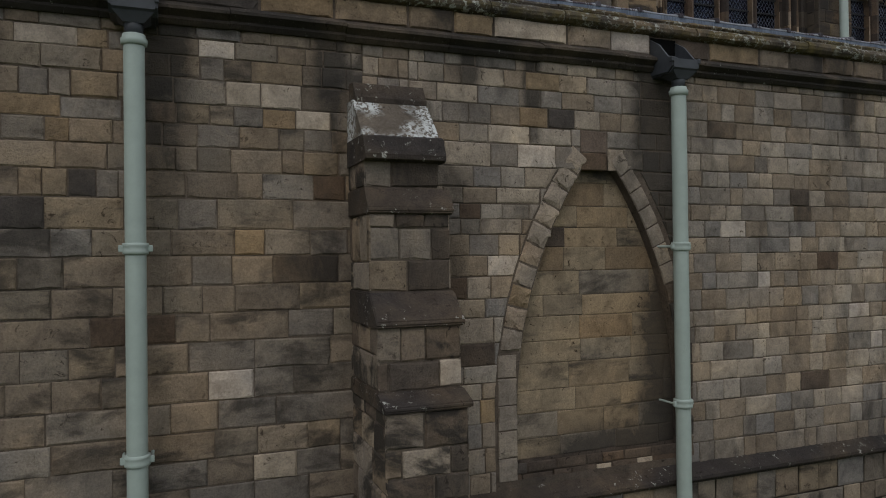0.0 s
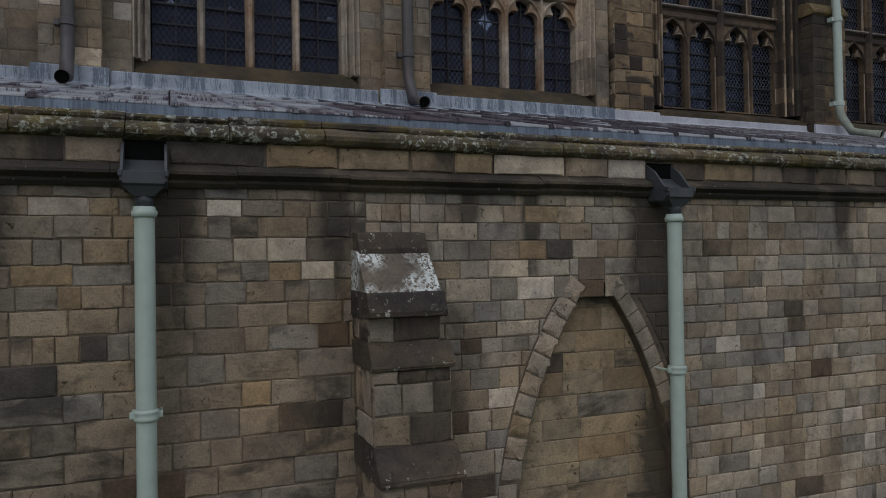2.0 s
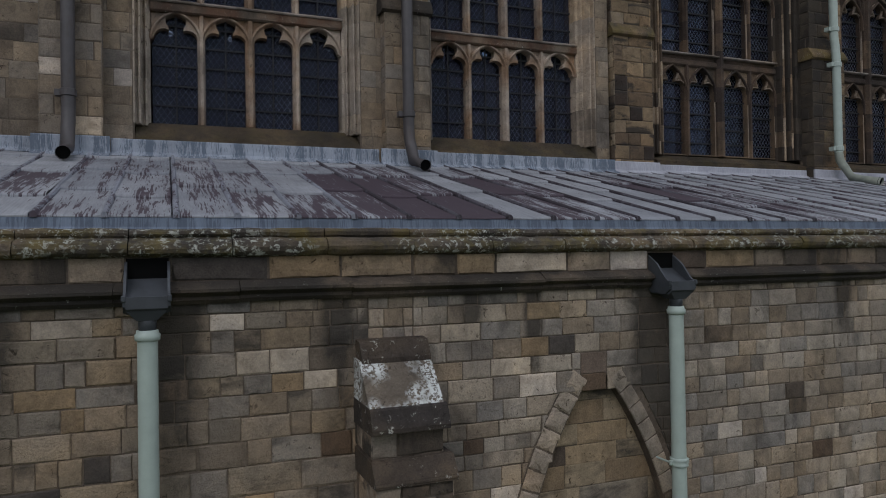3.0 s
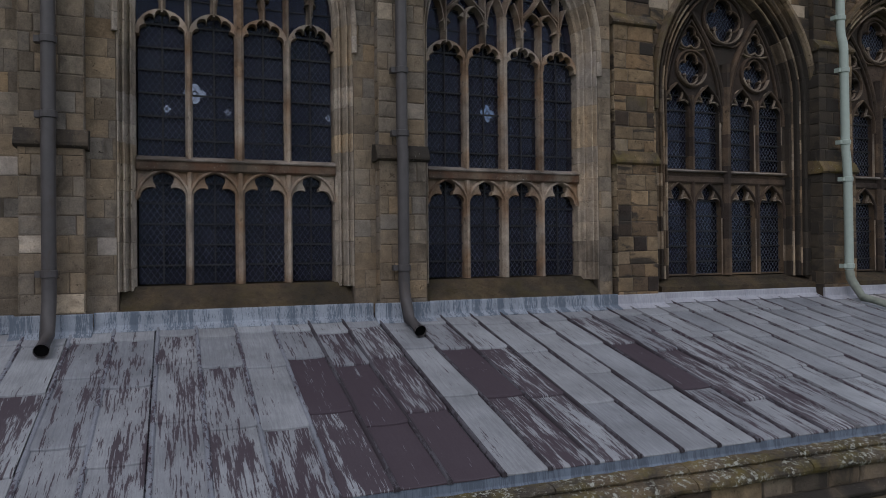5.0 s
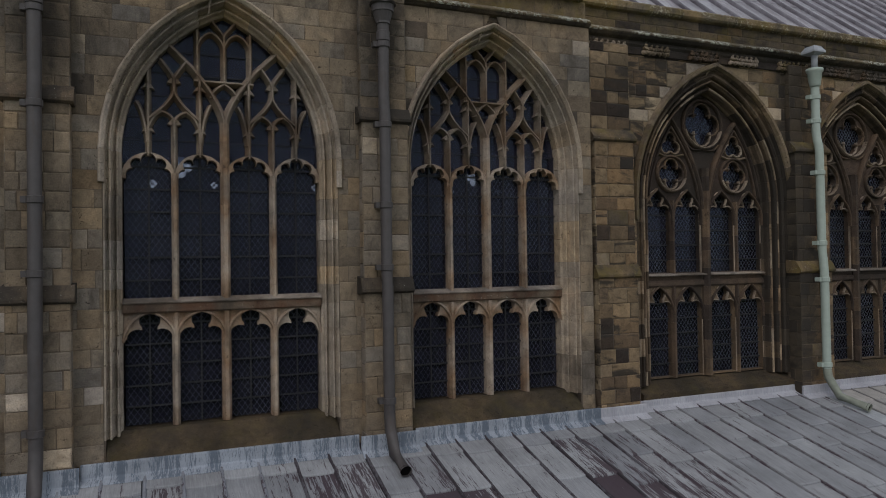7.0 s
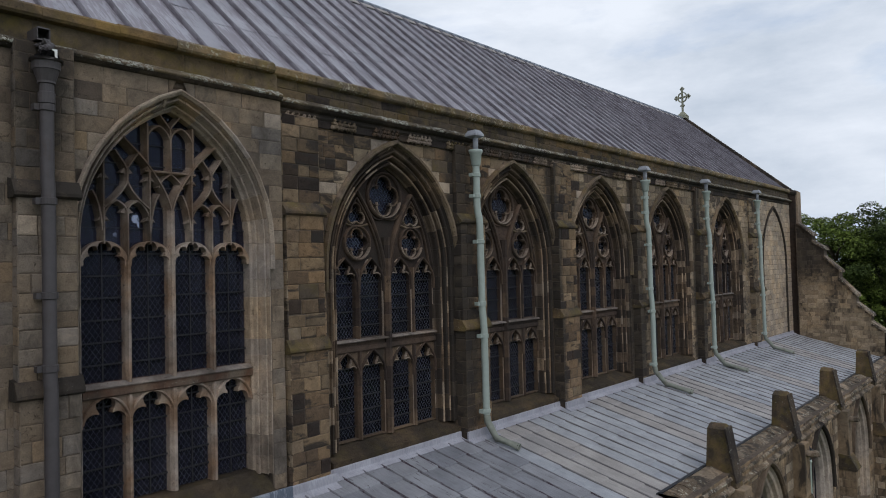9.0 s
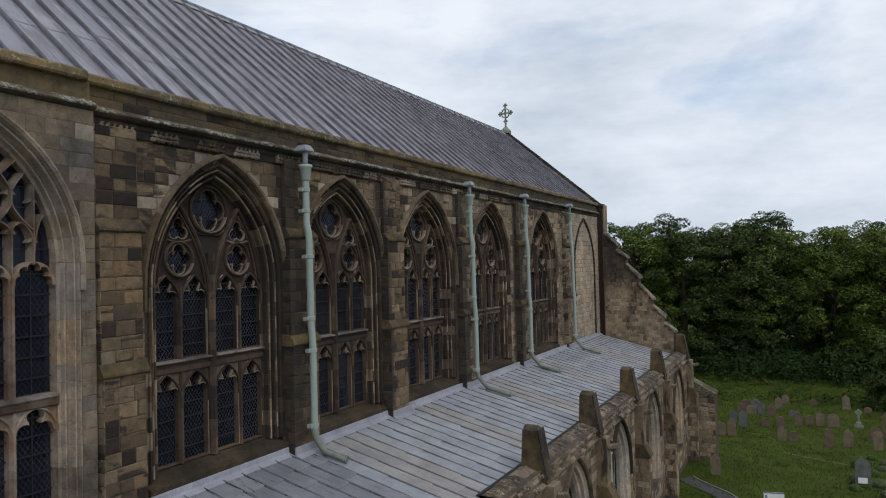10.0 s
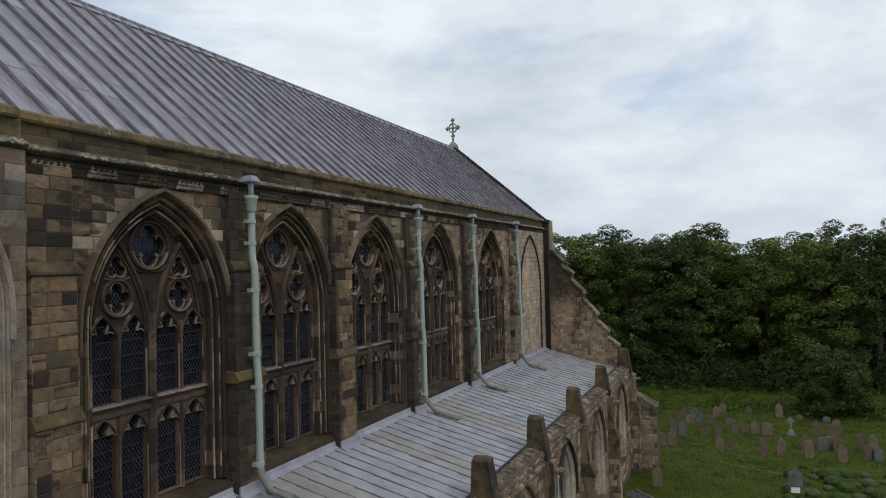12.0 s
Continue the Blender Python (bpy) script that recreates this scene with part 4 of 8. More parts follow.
# filling of the blocked arch
infill = tagged(new("arch_infill"), "ochre and grey ashlar filling of a blocked pointed arch, stained black, with painted shade at the right", "blocked arch", kind="structure")
fill = []
for q in lay(ARCH_C - 1.2, ARCH_C + 1.2, 1.38, 4.8, (0.21, 0.3), (0.5, 1.05), 21):
    zb, zt = q[0][1], q[2][1]
    wb, wt = (arch_half(ARCH_HALF, ARCH_SPRING, ARCH_R, 0.02, z) for z in (zb, zt))
    q = [(min(max(x, ARCH_C - w), ARCH_C + w), z) for (x, z), w in zip(q, (wb, wb, wt, wt))]
    if q[1][0] - q[0][0] > 0.03:
        fill.append(q)
place(infill, fill, AISLE + 0.135, M_INFILL, M_INFILL, lambda x, z: True, 22, joint=0.0016, depth=(0.005, 0.009), accents=[(M_DARK, [(4.38, 3.9)]), (M_OCHRE, [(4.8, 4.5), (4.5, 3.6), (5.2, 3.6), (5.3, 2.85), (4.9, 4.25)])])
place(infill, lay(ARCH_C - 1.12, ARCH_C + 1.12, 1.12, 1.38, (0.13, 0.14), (0.2, 0.4), 24), AISLE + 0.03, M_DARK, M_DARK, lambda x, z: True, 25, [(M_PALE, [(4.95, 1.25), (5.55, 1.25)])])
arch_ring = tagged(new("arch_voussoirs"), "pale grey voussoirs of the blocked arch", "arch", kind="structure")


def voussoirs():
    k, rng = 14, random.Random(5)
    c = ARCH_R - ARCH_HALF
    top = math.degrees(math.acos(c / ARCH_R))
    for side in (-1, 1):
        for i in range(k):
            a0, a1 = top * i / k + 0.09, top * (i + 1) / k - 0.09
            if i >= k - 1 or side < 0 and i < 3 or side > 0 and i < 2:
                continue
            depth = 0.255 if side < 0 else 0.2
            q = []
            for r, a in ((ARCH_R + 0.004, a0), (ARCH_R + depth, a0), (ARCH_R + depth, a1), (ARCH_R + 0.004, a1)):
                q.append((ARCH_C + side * (r * math.cos(radians(a)) - c), ARCH_SPRING + r * math.sin(radians(a))))
            if side < 0:
                q = q[::-1]
            ob = mesh("voussoir", block_verts(rng, q, 0.024, AISLE, 0.008), BLOCK_FACES, M_OCHRE if side < 0 and i == 5 else (M_VOUSSOIR if side < 0 or i > 5 else M_SOOT), arch_ring)
            if side < 0 and i == 5:
                ob["label"] = "ochre voussoir"
    # jamb blocks under the ring
    z = 1.2
    for h in (0.26, 0.3, 0.28, 0.3, 0.26):
        for side, w in ((-1, 0.24), (1, 0.2)):
            x0 = ARCH_C + side * ARCH_HALF
            q = sorted([x0, x0 + side * w])
            mesh("voussoir", block_verts(rng, [(q[0] + 0.005, z + 0.005), (q[1] - 0.005, z + 0.005), (q[1] - 0.005, z + h - 0.005), (q[0] + 0.005, z + h - 0.005)], 0.024, AISLE, 0.008), BLOCK_FACES, M_VOUSSOIR if side < 0 else M_SOOT, arch_ring)
        z += h


voussoirs()
# small blocked slot over the arch
slot = empty("blocked_slot", 4.87, AISLE, 4.68, "small blocked rectangular slot with brown stone filling", "blocked opening", kind="structure")
box("slot_filling", (-0.178, -0.004, 0.0), (0.178, 0.1, 0.2), M_DARK, slot, 0.008)
box("slot_filling", (-0.178, -0.005, 0.203), (0.178, 0.1, 0.455), M_DUN, slot, 0.008)

# plinth moulding, string course and parapet
plinth = bmesh.new()
extrude_x(plinth, [(AISLE, 0.9), (AISLE - 0.1, 0.9), (AISLE - 0.15, 0.95), (AISLE - 0.15, 0.99), (AISLE, 1.12)], 2.7, WEST)
tagged(part("plinth_moulding", plinth, M_WEATHER, None), "dark weathered plinth moulding with white lichen spots", "moulding", kind="structure")
string = tagged(new("string_course"), "weathered moulded sandstone string course under the parapet", "moulding", kind="structure")
rng = random.Random(31)
for x in np.arange(-16, WEST, 1.12):
    bm = bmesh.new()
    o = rng.uniform(-0.006, 0.006)
    e = min(x + 1.115, WEST)
    extrude_x(bm, [(AISLE + 0.1, 5.885 + o), (AISLE - 0.045, 5.885 + o), (AISLE - 0.085, 5.925 + o), (AISLE - 0.07, 5.955 + o), (AISLE - 0.1, 5.975 + o), (AISLE - 0.15, 6.0 + o), (AISLE - 0.15, 6.03 + o), (AISLE - 0.03, 6.10 + o), (AISLE + 0.1, 6.11 + o)], x, e)
    part("string_stone", bm, M_STRING, string)
parapet = tagged(new("parapet"), "parapet of large sandstone blocks streaked with soot", "parapet", kind="structure")
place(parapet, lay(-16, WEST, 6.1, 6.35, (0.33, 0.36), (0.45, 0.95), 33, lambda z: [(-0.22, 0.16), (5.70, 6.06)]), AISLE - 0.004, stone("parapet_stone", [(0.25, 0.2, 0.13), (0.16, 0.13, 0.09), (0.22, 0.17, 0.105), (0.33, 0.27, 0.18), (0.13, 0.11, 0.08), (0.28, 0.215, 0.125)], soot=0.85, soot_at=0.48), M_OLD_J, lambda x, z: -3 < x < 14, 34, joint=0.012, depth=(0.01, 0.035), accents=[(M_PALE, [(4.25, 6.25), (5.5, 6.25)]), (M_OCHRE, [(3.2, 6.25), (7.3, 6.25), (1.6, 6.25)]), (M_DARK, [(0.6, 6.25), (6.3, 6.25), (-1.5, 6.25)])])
coping = tagged(new("coping"), "mossy lichen-covered coping stones along the aisle parapet", "coping", kind="structure")
for x in np.arange(-16, WEST, 0.93):
    bm = bmesh.new()
    o, s = rng.uniform(-0.012, 0.012), rng.uniform(-0.01, 0.01)
    e = min(x + 0.92, WEST)
    rolls = [(0.45, 6.33), (-0.02, 6.335), (-0.07, 6.35), (-0.105 + s, 6.38 + o), (-0.115 + s, 6.42 + o), (-0.095 + s, 6.465 + o), (-0.04, 6.5 + o), (0.06, 6.52), (0.075, 6.528),
             (0.055 + s, 6.545), (0.045 + s, 6.57 + o), (0.06 + s, 6.595 + o), (0.11, 6.612 + o), (0.2, 6.616), (0.45, 6.62)]
    cut = [x + (e - x) * k / 12 for k in range(13)]
    rings(bm, [[(c, AISLE + y, z) for y, z in rolls] for c in cut])
    for v in bm.verts:
        f = noise.noise(v.co * 7.0) * 0.011 + noise.noise(v.co * 19.0) * 0.006
        v.co += Vector((0, f, f))
    part("coping_stone", bm, M_COPING, coping)


# ---- the stepped buttress ----
def make_buttress():
    b = empty("buttress", 2.38, AISLE, 0, "stepped sandstone wall buttress with dark weathered offsets", "buttress")
    # stages: left, right, projection, bottom, top
    stages = [(-0.44, 0.31, 0.63, 4.36, 4.63), (-0.43, 0.38, 0.74, 3.38, 4.10), (-0.425, 0.385, 0.97, 2.50, 3.06), (-0.42, 0.37, 1.17, 1.3, 2.34), (-0.42, 0.38, 1.34, 0.0, 1.08)]
    rng = random.Random(77)
    for left, right, out, z0, z1 in stages:
        core = box("core", (left + 0.02, -out + 0.02, z0 - 0.04), (right - 0.02, 0.05, z1 + 0.04), M_OLD_MORTAR, b)
        place(core, lay(left, right, z0, z1, (0.22, 0.32), (0.22, 0.5), rng.randrange(99)), -out + 0.02, M_BUTTRESS, M_BUTTRESS, lambda x, z: True, rng.randrange(99), depth=(0.016, 0.028),
              accents=[(M_PALE, [(-0.35, 4.5), (0.25, 2.75), (-0.05, 3.75)]), (M_LIGHT, [(-0.2, 4.5), (-0.05, 3.9), (-0.2, 3.95), (0.0, 3.6), (-0.3, 3.6), (0.1, 2.6)]), (M_SOOT, [(0.2, 4.5), (0.33, 3.5), (0.33, 3.75), (0.33, 3.98), (0.1, 4.0), (0.35, 2.0), (0.0, 2.6), (0.32, 1.6)])])
        for s in (-1, 1):
            turn = Matrix.Rotation(radians(-90 if s < 0 else 90), 4, "Z")
            lo, hi = (-out, 0.02) if s > 0 else (-0.02, out)
            place(core, lay(lo, hi, z0, z1, (0.24, 0.34), (0.24, 0.5), rng.randrange(99)), -(right if s > 0 else -left) + 0.02, M_BUTTRESS, M_BUTTRESS, lambda x, z: True, rng.randrange(99), depth=(0.016, 0.028), turn=turn)
    # weathered offsets: each a sloping stone with a drip
    for (left, right, out, z0, z1), (left2, right2, out2, za, zb) in zip(stages, stages[1:]):
        bm = bmesh.new()
        lo, hi = zb, z0
        extrude_x(bm, [(0.0, lo), (-out2 - 0.02, lo), (-out2 - 0.04, lo + 0.02), (-out2 - 0.035, lo + 0.06), (-out - 0.015, hi - 0.01), (0.0, hi)], left2 - 0.012, right2 + 0.025)
        bmesh.ops.bevel(bm, geom=[e for e in bm.edges if e.calc_length() > 0.3], offset=0.012, segments=2, affect="EDGES")
        part("offset", bm, M_WEATHER, b, "dark sooty sloping offset stone")
    bm = bmesh.new()
    extrude_x(bm, [(0.02, 4.6), (-0.68, 4.6), (-0.73, 4.615), (-0.735, 4.66), (-0.655, 4.83), (-0.62, 4.85), (0.02, 4.86)], -0.45, 0.35)
    part("offset", bm, M_WEATHER, b, "dark reddish drip stone")
    bm = bmesh.new()
    extrude_x(bm, [(0.02, 4.82), (-0.63, 4.82), (-0.62, 4.85), (-0.25, 5.25), (0.02, 5.27)], -0.445, 0.325)
    bmesh.ops.subdivide_edges(bm, edges=bm.edges[:], cuts=3, use_grid_fill=True)
    for v in bm.verts:
        v.co.y += 0.012 * noise.noise(v.co * 5)
    part("sloping_top", bm, M_SLOPE, b, "sloping top stone crusted with white lichen")
    bm = bmesh.new()
    extrude_x(bm, [(0.02, 5.23), (-0.275, 5.23), (-0.275, 5.28), (-0.17, 5.44), (0.02, 5.46)], -0.42, 0.32)
    part("cap_stone", bm, M_WEATHER, b, "dark cap stone")


make_buttress()


# ---- rainwater pipes of the aisle ----
def aisle_pipe(x, group="aisle rainwater pipes"):
    p = empty("rainwater_pipe", x, AISLE - 0.27, 0, "pale green painted iron rainwater pipe with black hopper", "downpipe", group)
    r = 0.088
    part("pipe", tube(bmesh.new(), [(0, 0, 0.25), (0.0, 0, 5.62)], r, 20, False), M_GREEN, p, smooth=True)
    for z in (1.95, 3.8):
        bm = bmesh.new()
        tube(bm, [(0, 0, z - 0.055), (0, 0, z - 0.045), (0, 0, z - 0.02), (0, 0, z + 0.0), (0, 0, z + 0.02), (0, 0, z + 0.045), (0, 0, z + 0.05)],
             [r + 0.004, r + 0.02, r + 0.02, r + 0.01, r + 0.02, r + 0.022, r + 0.004], 20)
        c = part("collar", bm, M_GREEN, p, smooth=True)
        for s in (-1, 1):
            bm = bmesh.new()
            add_box(bm, (s * 0.115 - 0.025, -0.02, z - 0.03), (s * 0.115 + 0.025, 0.02, z + 0.03), 0.006)
            tube(bm, [(s * 0.12, 0.0, z), (s * 0.12, 0.27, z)], 0.014, 8)
            part("bracket", bm, M_GREEN, c)
    bm = bmesh.new()
    tube(bm, [(0, 0, 5.58), (0, 0, 5.59), (0, 0, 5.64), (0, 0, 5.65), (0, 0, 5.68)], [r + 0.003, r + 0.02, r + 0.024, r + 0.01, r + 0.006], 20)
    part("collar", bm, M_GREEN, p, smooth=True)
    part("neck", tube(bmesh.new(), [(0, 0, 5.66), (0, 0.0, 5.82)], [0.075, 0.082], 16), M_HOPPER, p, "black lead neck", True)
    bm = bmesh.new()
    for e in (-1, 1):
        extrude_x(bm, [(0.26, 6.3), (0.26, 5.86), (-0.06, 5.84), (-0.13, 5.9), (-0.13, 5.985), (-0.06, 6.02), (0.1, 6.2)], e * 0.185 - 0.012, e * 0.185 + 0.012)
        add_box(bm, (e * 0.19 - 0.02, -0.15, 5.94), (e * 0.19 + 0.02, -0.09, 6.0), 0.008)
    extrude_x(bm, [(0.26, 6.14), (0.0, 5.98), (-0.1, 5.96), (-0.125, 5.99), (-0.14, 5.985), (-0.14, 5.88), (-0.08, 5.83), (0.26, 5.83)], -0.174, 0.174)
    rings(bm, [[(-0.17, -0.12, 5.86), (0.17, -0.12, 5.86), (0.17, 0.2, 5.86), (-0.17, 0.2, 5.86)], [(-0.085, -0.08, 5.77), (0.085, -0.08, 5.77), (0.085, 0.08, 5.77), (-0.085, 0.08, 5.77)]])
    part("hopper", bm, M_HOPPER, p, "black lead hopper head")
    # flat black plate: the shade inside the outlet hollow as colour
    box("outlet", (-0.185, 0.262, 6.11), (0.185, 0.30, 6.33), M_BLACK, p, label="black plate painting the shade in the parapet's outlet slot")
    return p


pipe_one = aisle_pipe(-0.03)
copy_thing(pipe_one, Matrix.Translation((5.88, AISLE - 0.27, -0.02)))

# ---- the aisle roof ----
END = 48.6
roof_aisle = tagged(mesh("aisle_roof_deck", [(-16, 7.52, 6.5), (END, 7.52, 6.5), (END, ROOF_IN + 0.4, 6.5), (-16, ROOF_IN + 0.4, 6.5),
                                            (-16, 7.52, roof_z(7.52) - 0.02), (END, 7.52, roof_z(7.52) - 0.02), (END, ROOF_IN + 0.4, roof_z(ROOF_IN + 0.4) - 0.02), (-16, ROOF_IN + 0.4, roof_z(ROOF_IN + 0.4) - 0.02)],
                        [(0, 1, 2, 3)[::-1], (4, 5, 6, 7), (0, 1, 5, 4), (1, 2, 6, 5), (2, 3, 7, 6), (3, 0, 4, 7)], M_ROLL), "lean-to aisle roof covered in sheet lead with rolls", "roof", kind="structure")
BAY = 0.617
EDGE_Y = 7.475
SLOPE = math.atan(PITCH)


def sheet_verts(x0, x1, y0, y1, lift, dish):
    """A dished sheet of lead with a turned lower edge."""
    v = []
    for y, dz in ((y0, lift), (y0 + 0.02, lift + 0.012), (y1, 0.0)):
        for i in range(5):
            x = x0 + (x1 - x0) * i / 4
            v.append((x, y, roof_z(y) + dz + dish * (0.012, 0.003, 0.0, 0.003, 0.012)[i] - 0.002))
    v += [(x0, y0, roof_z(y0) - 0.004), (x1, y0, roof_z(y0) - 0.004)]
    f = [(j * 5 + i, j * 5 + i + 1, j * 5 + i + 6, j * 5 + i + 5) for j in range(2) for i in range(4)]
    return v, f + [(15, 16, 4, 3, 2, 1, 0)]


def roll_verts(x, y0, y1, r=0.036):
    v = []
    for y in (y0, y1):
        for a in (200, 150, 115, 65, 30, -20):
            v.append((x + r * math.cos(radians(a)), y, roof_z(y) + 0.01 + r * math.sin(radians(a)) * 1.25))
    return v, [(i, i + 1, i + 7, i + 6) for i in range(5)] + [(5, 4, 3, 2, 1, 0), (6, 7, 8, 9, 10, 11)]


def aisle_leadwork():
    rng = random.Random(12)
    far_v, far_f, roll_v, roll_f = [], [], [], []
    dark = {(6, 1), (7, 1), (7, 0), (10, 1), (15, 1), (8, 0)}
    half = {(8, 1), (6, 0), (10, 0), (11, 1), (5, 0), (7, 2), (16, 1)}
    flaked = {0: (1,), 1: (0, 1, 2), 2: (0, 1, 2), 3: (0, 1, 2), 4: (0, 1), 5: (0,), 6: (0, 2), 7: (2,), 8: (1, 2), 10: (0, 2), 11: (0,), 15: (0, 2), 16: (0, 1, 2), 17: (0, 1, 2), 18: (0, 1)}
    k0 = int(-15.0 / BAY)
    for k in range(k0, int((END + 3.0) / BAY)):
        x = -1.02 + (k - 1) * BAY + rng.uniform(-0.02, 0.02)
        if x + BAY > END - 0.1:
            break
        lap = rng.uniform(-0.45, 0.45) + (0.35 if k % 2 else -0.35)
        lap = {6: 0.2, 7: -0.25, 8: 0.0, 10: 0.2, 5: -0.1, 15: -0.1}.get(k, lap)
        cuts = [EDGE_Y, 9.1 + lap, 10.95 + lap * 0.8, 12.22 + rng.uniform(-0.12, 0.12), 13.15]
        near = -3 < x < 46
        for row in range(4):
            flat = x > 15.5
            v, f = sheet_verts(x + 0.02, x + BAY - 0.02, cuts[row], cuts[row + 1] + 0.01, 0.006 + (0.006 if flat else 0.016) * (row > 0), 0.3 if flat else 1.0)
            if near:
                m = (M_LEAD_WARM if any(0.2 < x - p < 1.7 for p in (15.9, 21.3, 26.9, 33.5, 41.1)) else M_LEAD_FAR) if x > 15.5 else M_LEAD_DARK if (k, row) in dark else M_LEAD_HALF if (k, row) in half else M_LEAD_FLAKED if row in flaked.get(k, ()) else M_LEAD
                mesh("lead_sheet", v, f, m, roof_aisle)
            else:
                o = len(far_v)
                far_v += v
                far_f += [tuple(i + o for i in q) for q in f]
        v, f = roll_verts(x, EDGE_Y - 0.012, 13.1, 0.036 if x < 15.5 else 0.027)
        if near:
            mesh("lead_roll", v, f, M_ROLL if x < 2.2 else M_ROLL_DARK if x < 9.3 else M_ROLL_GREY if x < 16 else M_ROLL_FAR, roof_aisle)
        else:
            o = len(roll_v)
            roll_v += v
            roll_f += [tuple(i + o for i in q) for q in f]
    tagged(mesh("lead_sheets_beyond", far_v, far_f, M_LEAD_FAR, roof_aisle), kind="stuff")
    tagged(mesh("lead_rolls_beyond", roll_v, roll_f, M_ROLL_FAR, roof_aisle), kind="stuff")
    # upright lead apron between the sheets and the coping, dressed in lengths
    x, rng = -16.0, random.Random(14)
    while x < WEST:
        e = min(WEST, x + rng.uniform(1.3, 2.1))
        o = rng.uniform(-0.004, 0.004)
        y, z = EDGE_Y + 0.006 + o, roof_z(EDGE_Y)
        bm = bmesh.new()
        extrude_x(bm, [(y + 0.05, z - 0.004), (y, z - 0.006), (y - 0.004, z - 0.03), (y - 0.012, 6.64), (y - 0.035, 6.615), (y + 0.02, 6.61), (y + 0.05, 6.7)], x, e - 0.003)
        part("eaves_apron", bm, M_APRON, roof_aisle, "streaked blue-grey lead apron at the eaves")
        x = e


aisle_leadwork()

# ---- the clerestory ----
LIT, OLD_Y, THICK, TOP = 12.95, 13.2, 1.0, 16.4
SILL_A, SILL_B = 8.77, 8.72
WINDOW_A = [1.60, 6.87]
WINDOW_B = [12.89, 18.05, 23.65, 29.75, 37.0]
EDGE = 9.18
A_HALF, A_SPRING, A_R = 1.71, 4.73, 2.75
B_HALF, B_SPRING, B_R = 1.82, 4.2, 2.80
A_OUT, B_OUT = 0.25, 0.50
wall_a = wall_with_arches("wall_clerestory_renewed", -16, EDGE, 6, TOP, LIT, LIT + THICK + 0.25,
                          [(c, A_HALF + A_OUT, SILL_A + A_SPRING, A_R + A_OUT, SILL_A - 0.45) for c in WINDOW_A], M_MORTAR, "clerestory wall of lighter renewed sandstone ashlar")
wall_b = wall_with_arches("wall_clerestory_old", EDGE, 49.2, 6, TOP, OLD_Y, OLD_Y + THICK,
                          [(c, B_HALF + B_OUT, SILL_B + B_SPRING, B_R + B_OUT, SILL_B - 0.42) for c in WINDOW_B], M_OLD_MORTAR, "clerestory wall of soot-blackened old sandstone ashlar")


def window_gap(centres, half, spring, radius, sill, n):
    def gap(z):
        if z < sill - 0.46:
            return [(c, c) for c in centres]
        return [(c - w, c + w) for c, w in ((c, arch_half(half, sill + spring, radius, n, z)) for c in centres)]
    return gap


place(wall_a, lay(-6, EDGE, 8.1, SILL_A - 0.45, (0.2, 0.3), (0.35, 0.85), 40) + lay(-6, EDGE, SILL_A - 0.45, TOP + 0.3, (0.27, 0.36), (0.35, 0.85), 41, window_gap(WINDOW_A, A_HALF, A_SPRING, A_R, SILL_A, A_OUT + 0.03)), LIT, M_LIGHT, M_LIGHT_J,
      lambda x, z: -3 < x < EDGE, 42, [(M_PALE, [(-0.93, 11.93), (8.8, 16.2), (-0.6, 9.3), (5.3, 12.0), (-2.4, 10.6)]), (M_OCHRE, [(-0.68, 13.14), (-0.68, 12.8), (-0.68, 12.5), (-1.95, 11.88), (4.94, 15.1), (5.05, 13.2)]), (M_SOOT, [(8.75, 14.6), (5.0, 14.4), (8.7, 12.2), (-0.6, 14.4), (5.1, 16.2), (-0.5, 16.0)])], 0.003, (0.005, 0.011))
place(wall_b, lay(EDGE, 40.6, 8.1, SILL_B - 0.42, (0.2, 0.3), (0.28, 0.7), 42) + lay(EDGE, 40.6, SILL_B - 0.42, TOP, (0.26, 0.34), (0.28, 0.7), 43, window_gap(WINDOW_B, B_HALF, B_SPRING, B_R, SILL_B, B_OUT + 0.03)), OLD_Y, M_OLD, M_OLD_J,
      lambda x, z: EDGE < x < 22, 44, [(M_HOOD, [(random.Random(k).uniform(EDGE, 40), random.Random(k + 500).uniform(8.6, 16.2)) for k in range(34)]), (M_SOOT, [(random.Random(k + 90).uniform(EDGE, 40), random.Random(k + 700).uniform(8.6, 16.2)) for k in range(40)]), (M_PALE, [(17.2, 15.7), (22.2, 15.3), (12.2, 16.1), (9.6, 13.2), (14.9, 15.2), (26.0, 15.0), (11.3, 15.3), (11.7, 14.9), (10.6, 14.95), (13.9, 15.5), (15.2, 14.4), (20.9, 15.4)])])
place(wall_b, lay(42.4, 49.2, 8.1, TOP, (0.24, 0.34), (0.2, 0.7), 45), OLD_Y, M_BLIND, M_BLIND, lambda x, z: False, 46)


# ---- foils and tracery ----
def foil_head(w, z0):
    """The lower edge of a trefoiled light head."""
    left = [(x * w, z0 + z * w) for x, z in arc(-0.27, 0.04, 0.23, 180, 62, 6)]
    top = [(x * w, z0 + z * w) for x, z in arc(0.0, 0.47, 0.235, 222, 90, 7)]
    half = left + top
    return half + [(-x, z) for x, z in half[-2::-1]]


def cinque_head(w, z0):
    """The lower edge of a cinquefoiled light head."""
    pts = [(-0.5, 0.0)]
    for cx, cz, r, a0, a1 in ((-0.36, 0.1, 0.14, 200, 85), (-0.25, 0.34, 0.15, 215, 70), (0.0, 0.44, 0.17, 200, 90)):
        pts += arc(cx, cz, r, a0, a1, 4)
    half = [(x * w, z0 + z * w) for x, z in pts]
    return half + [(-x, z) for x, z in half[-2::-1]]


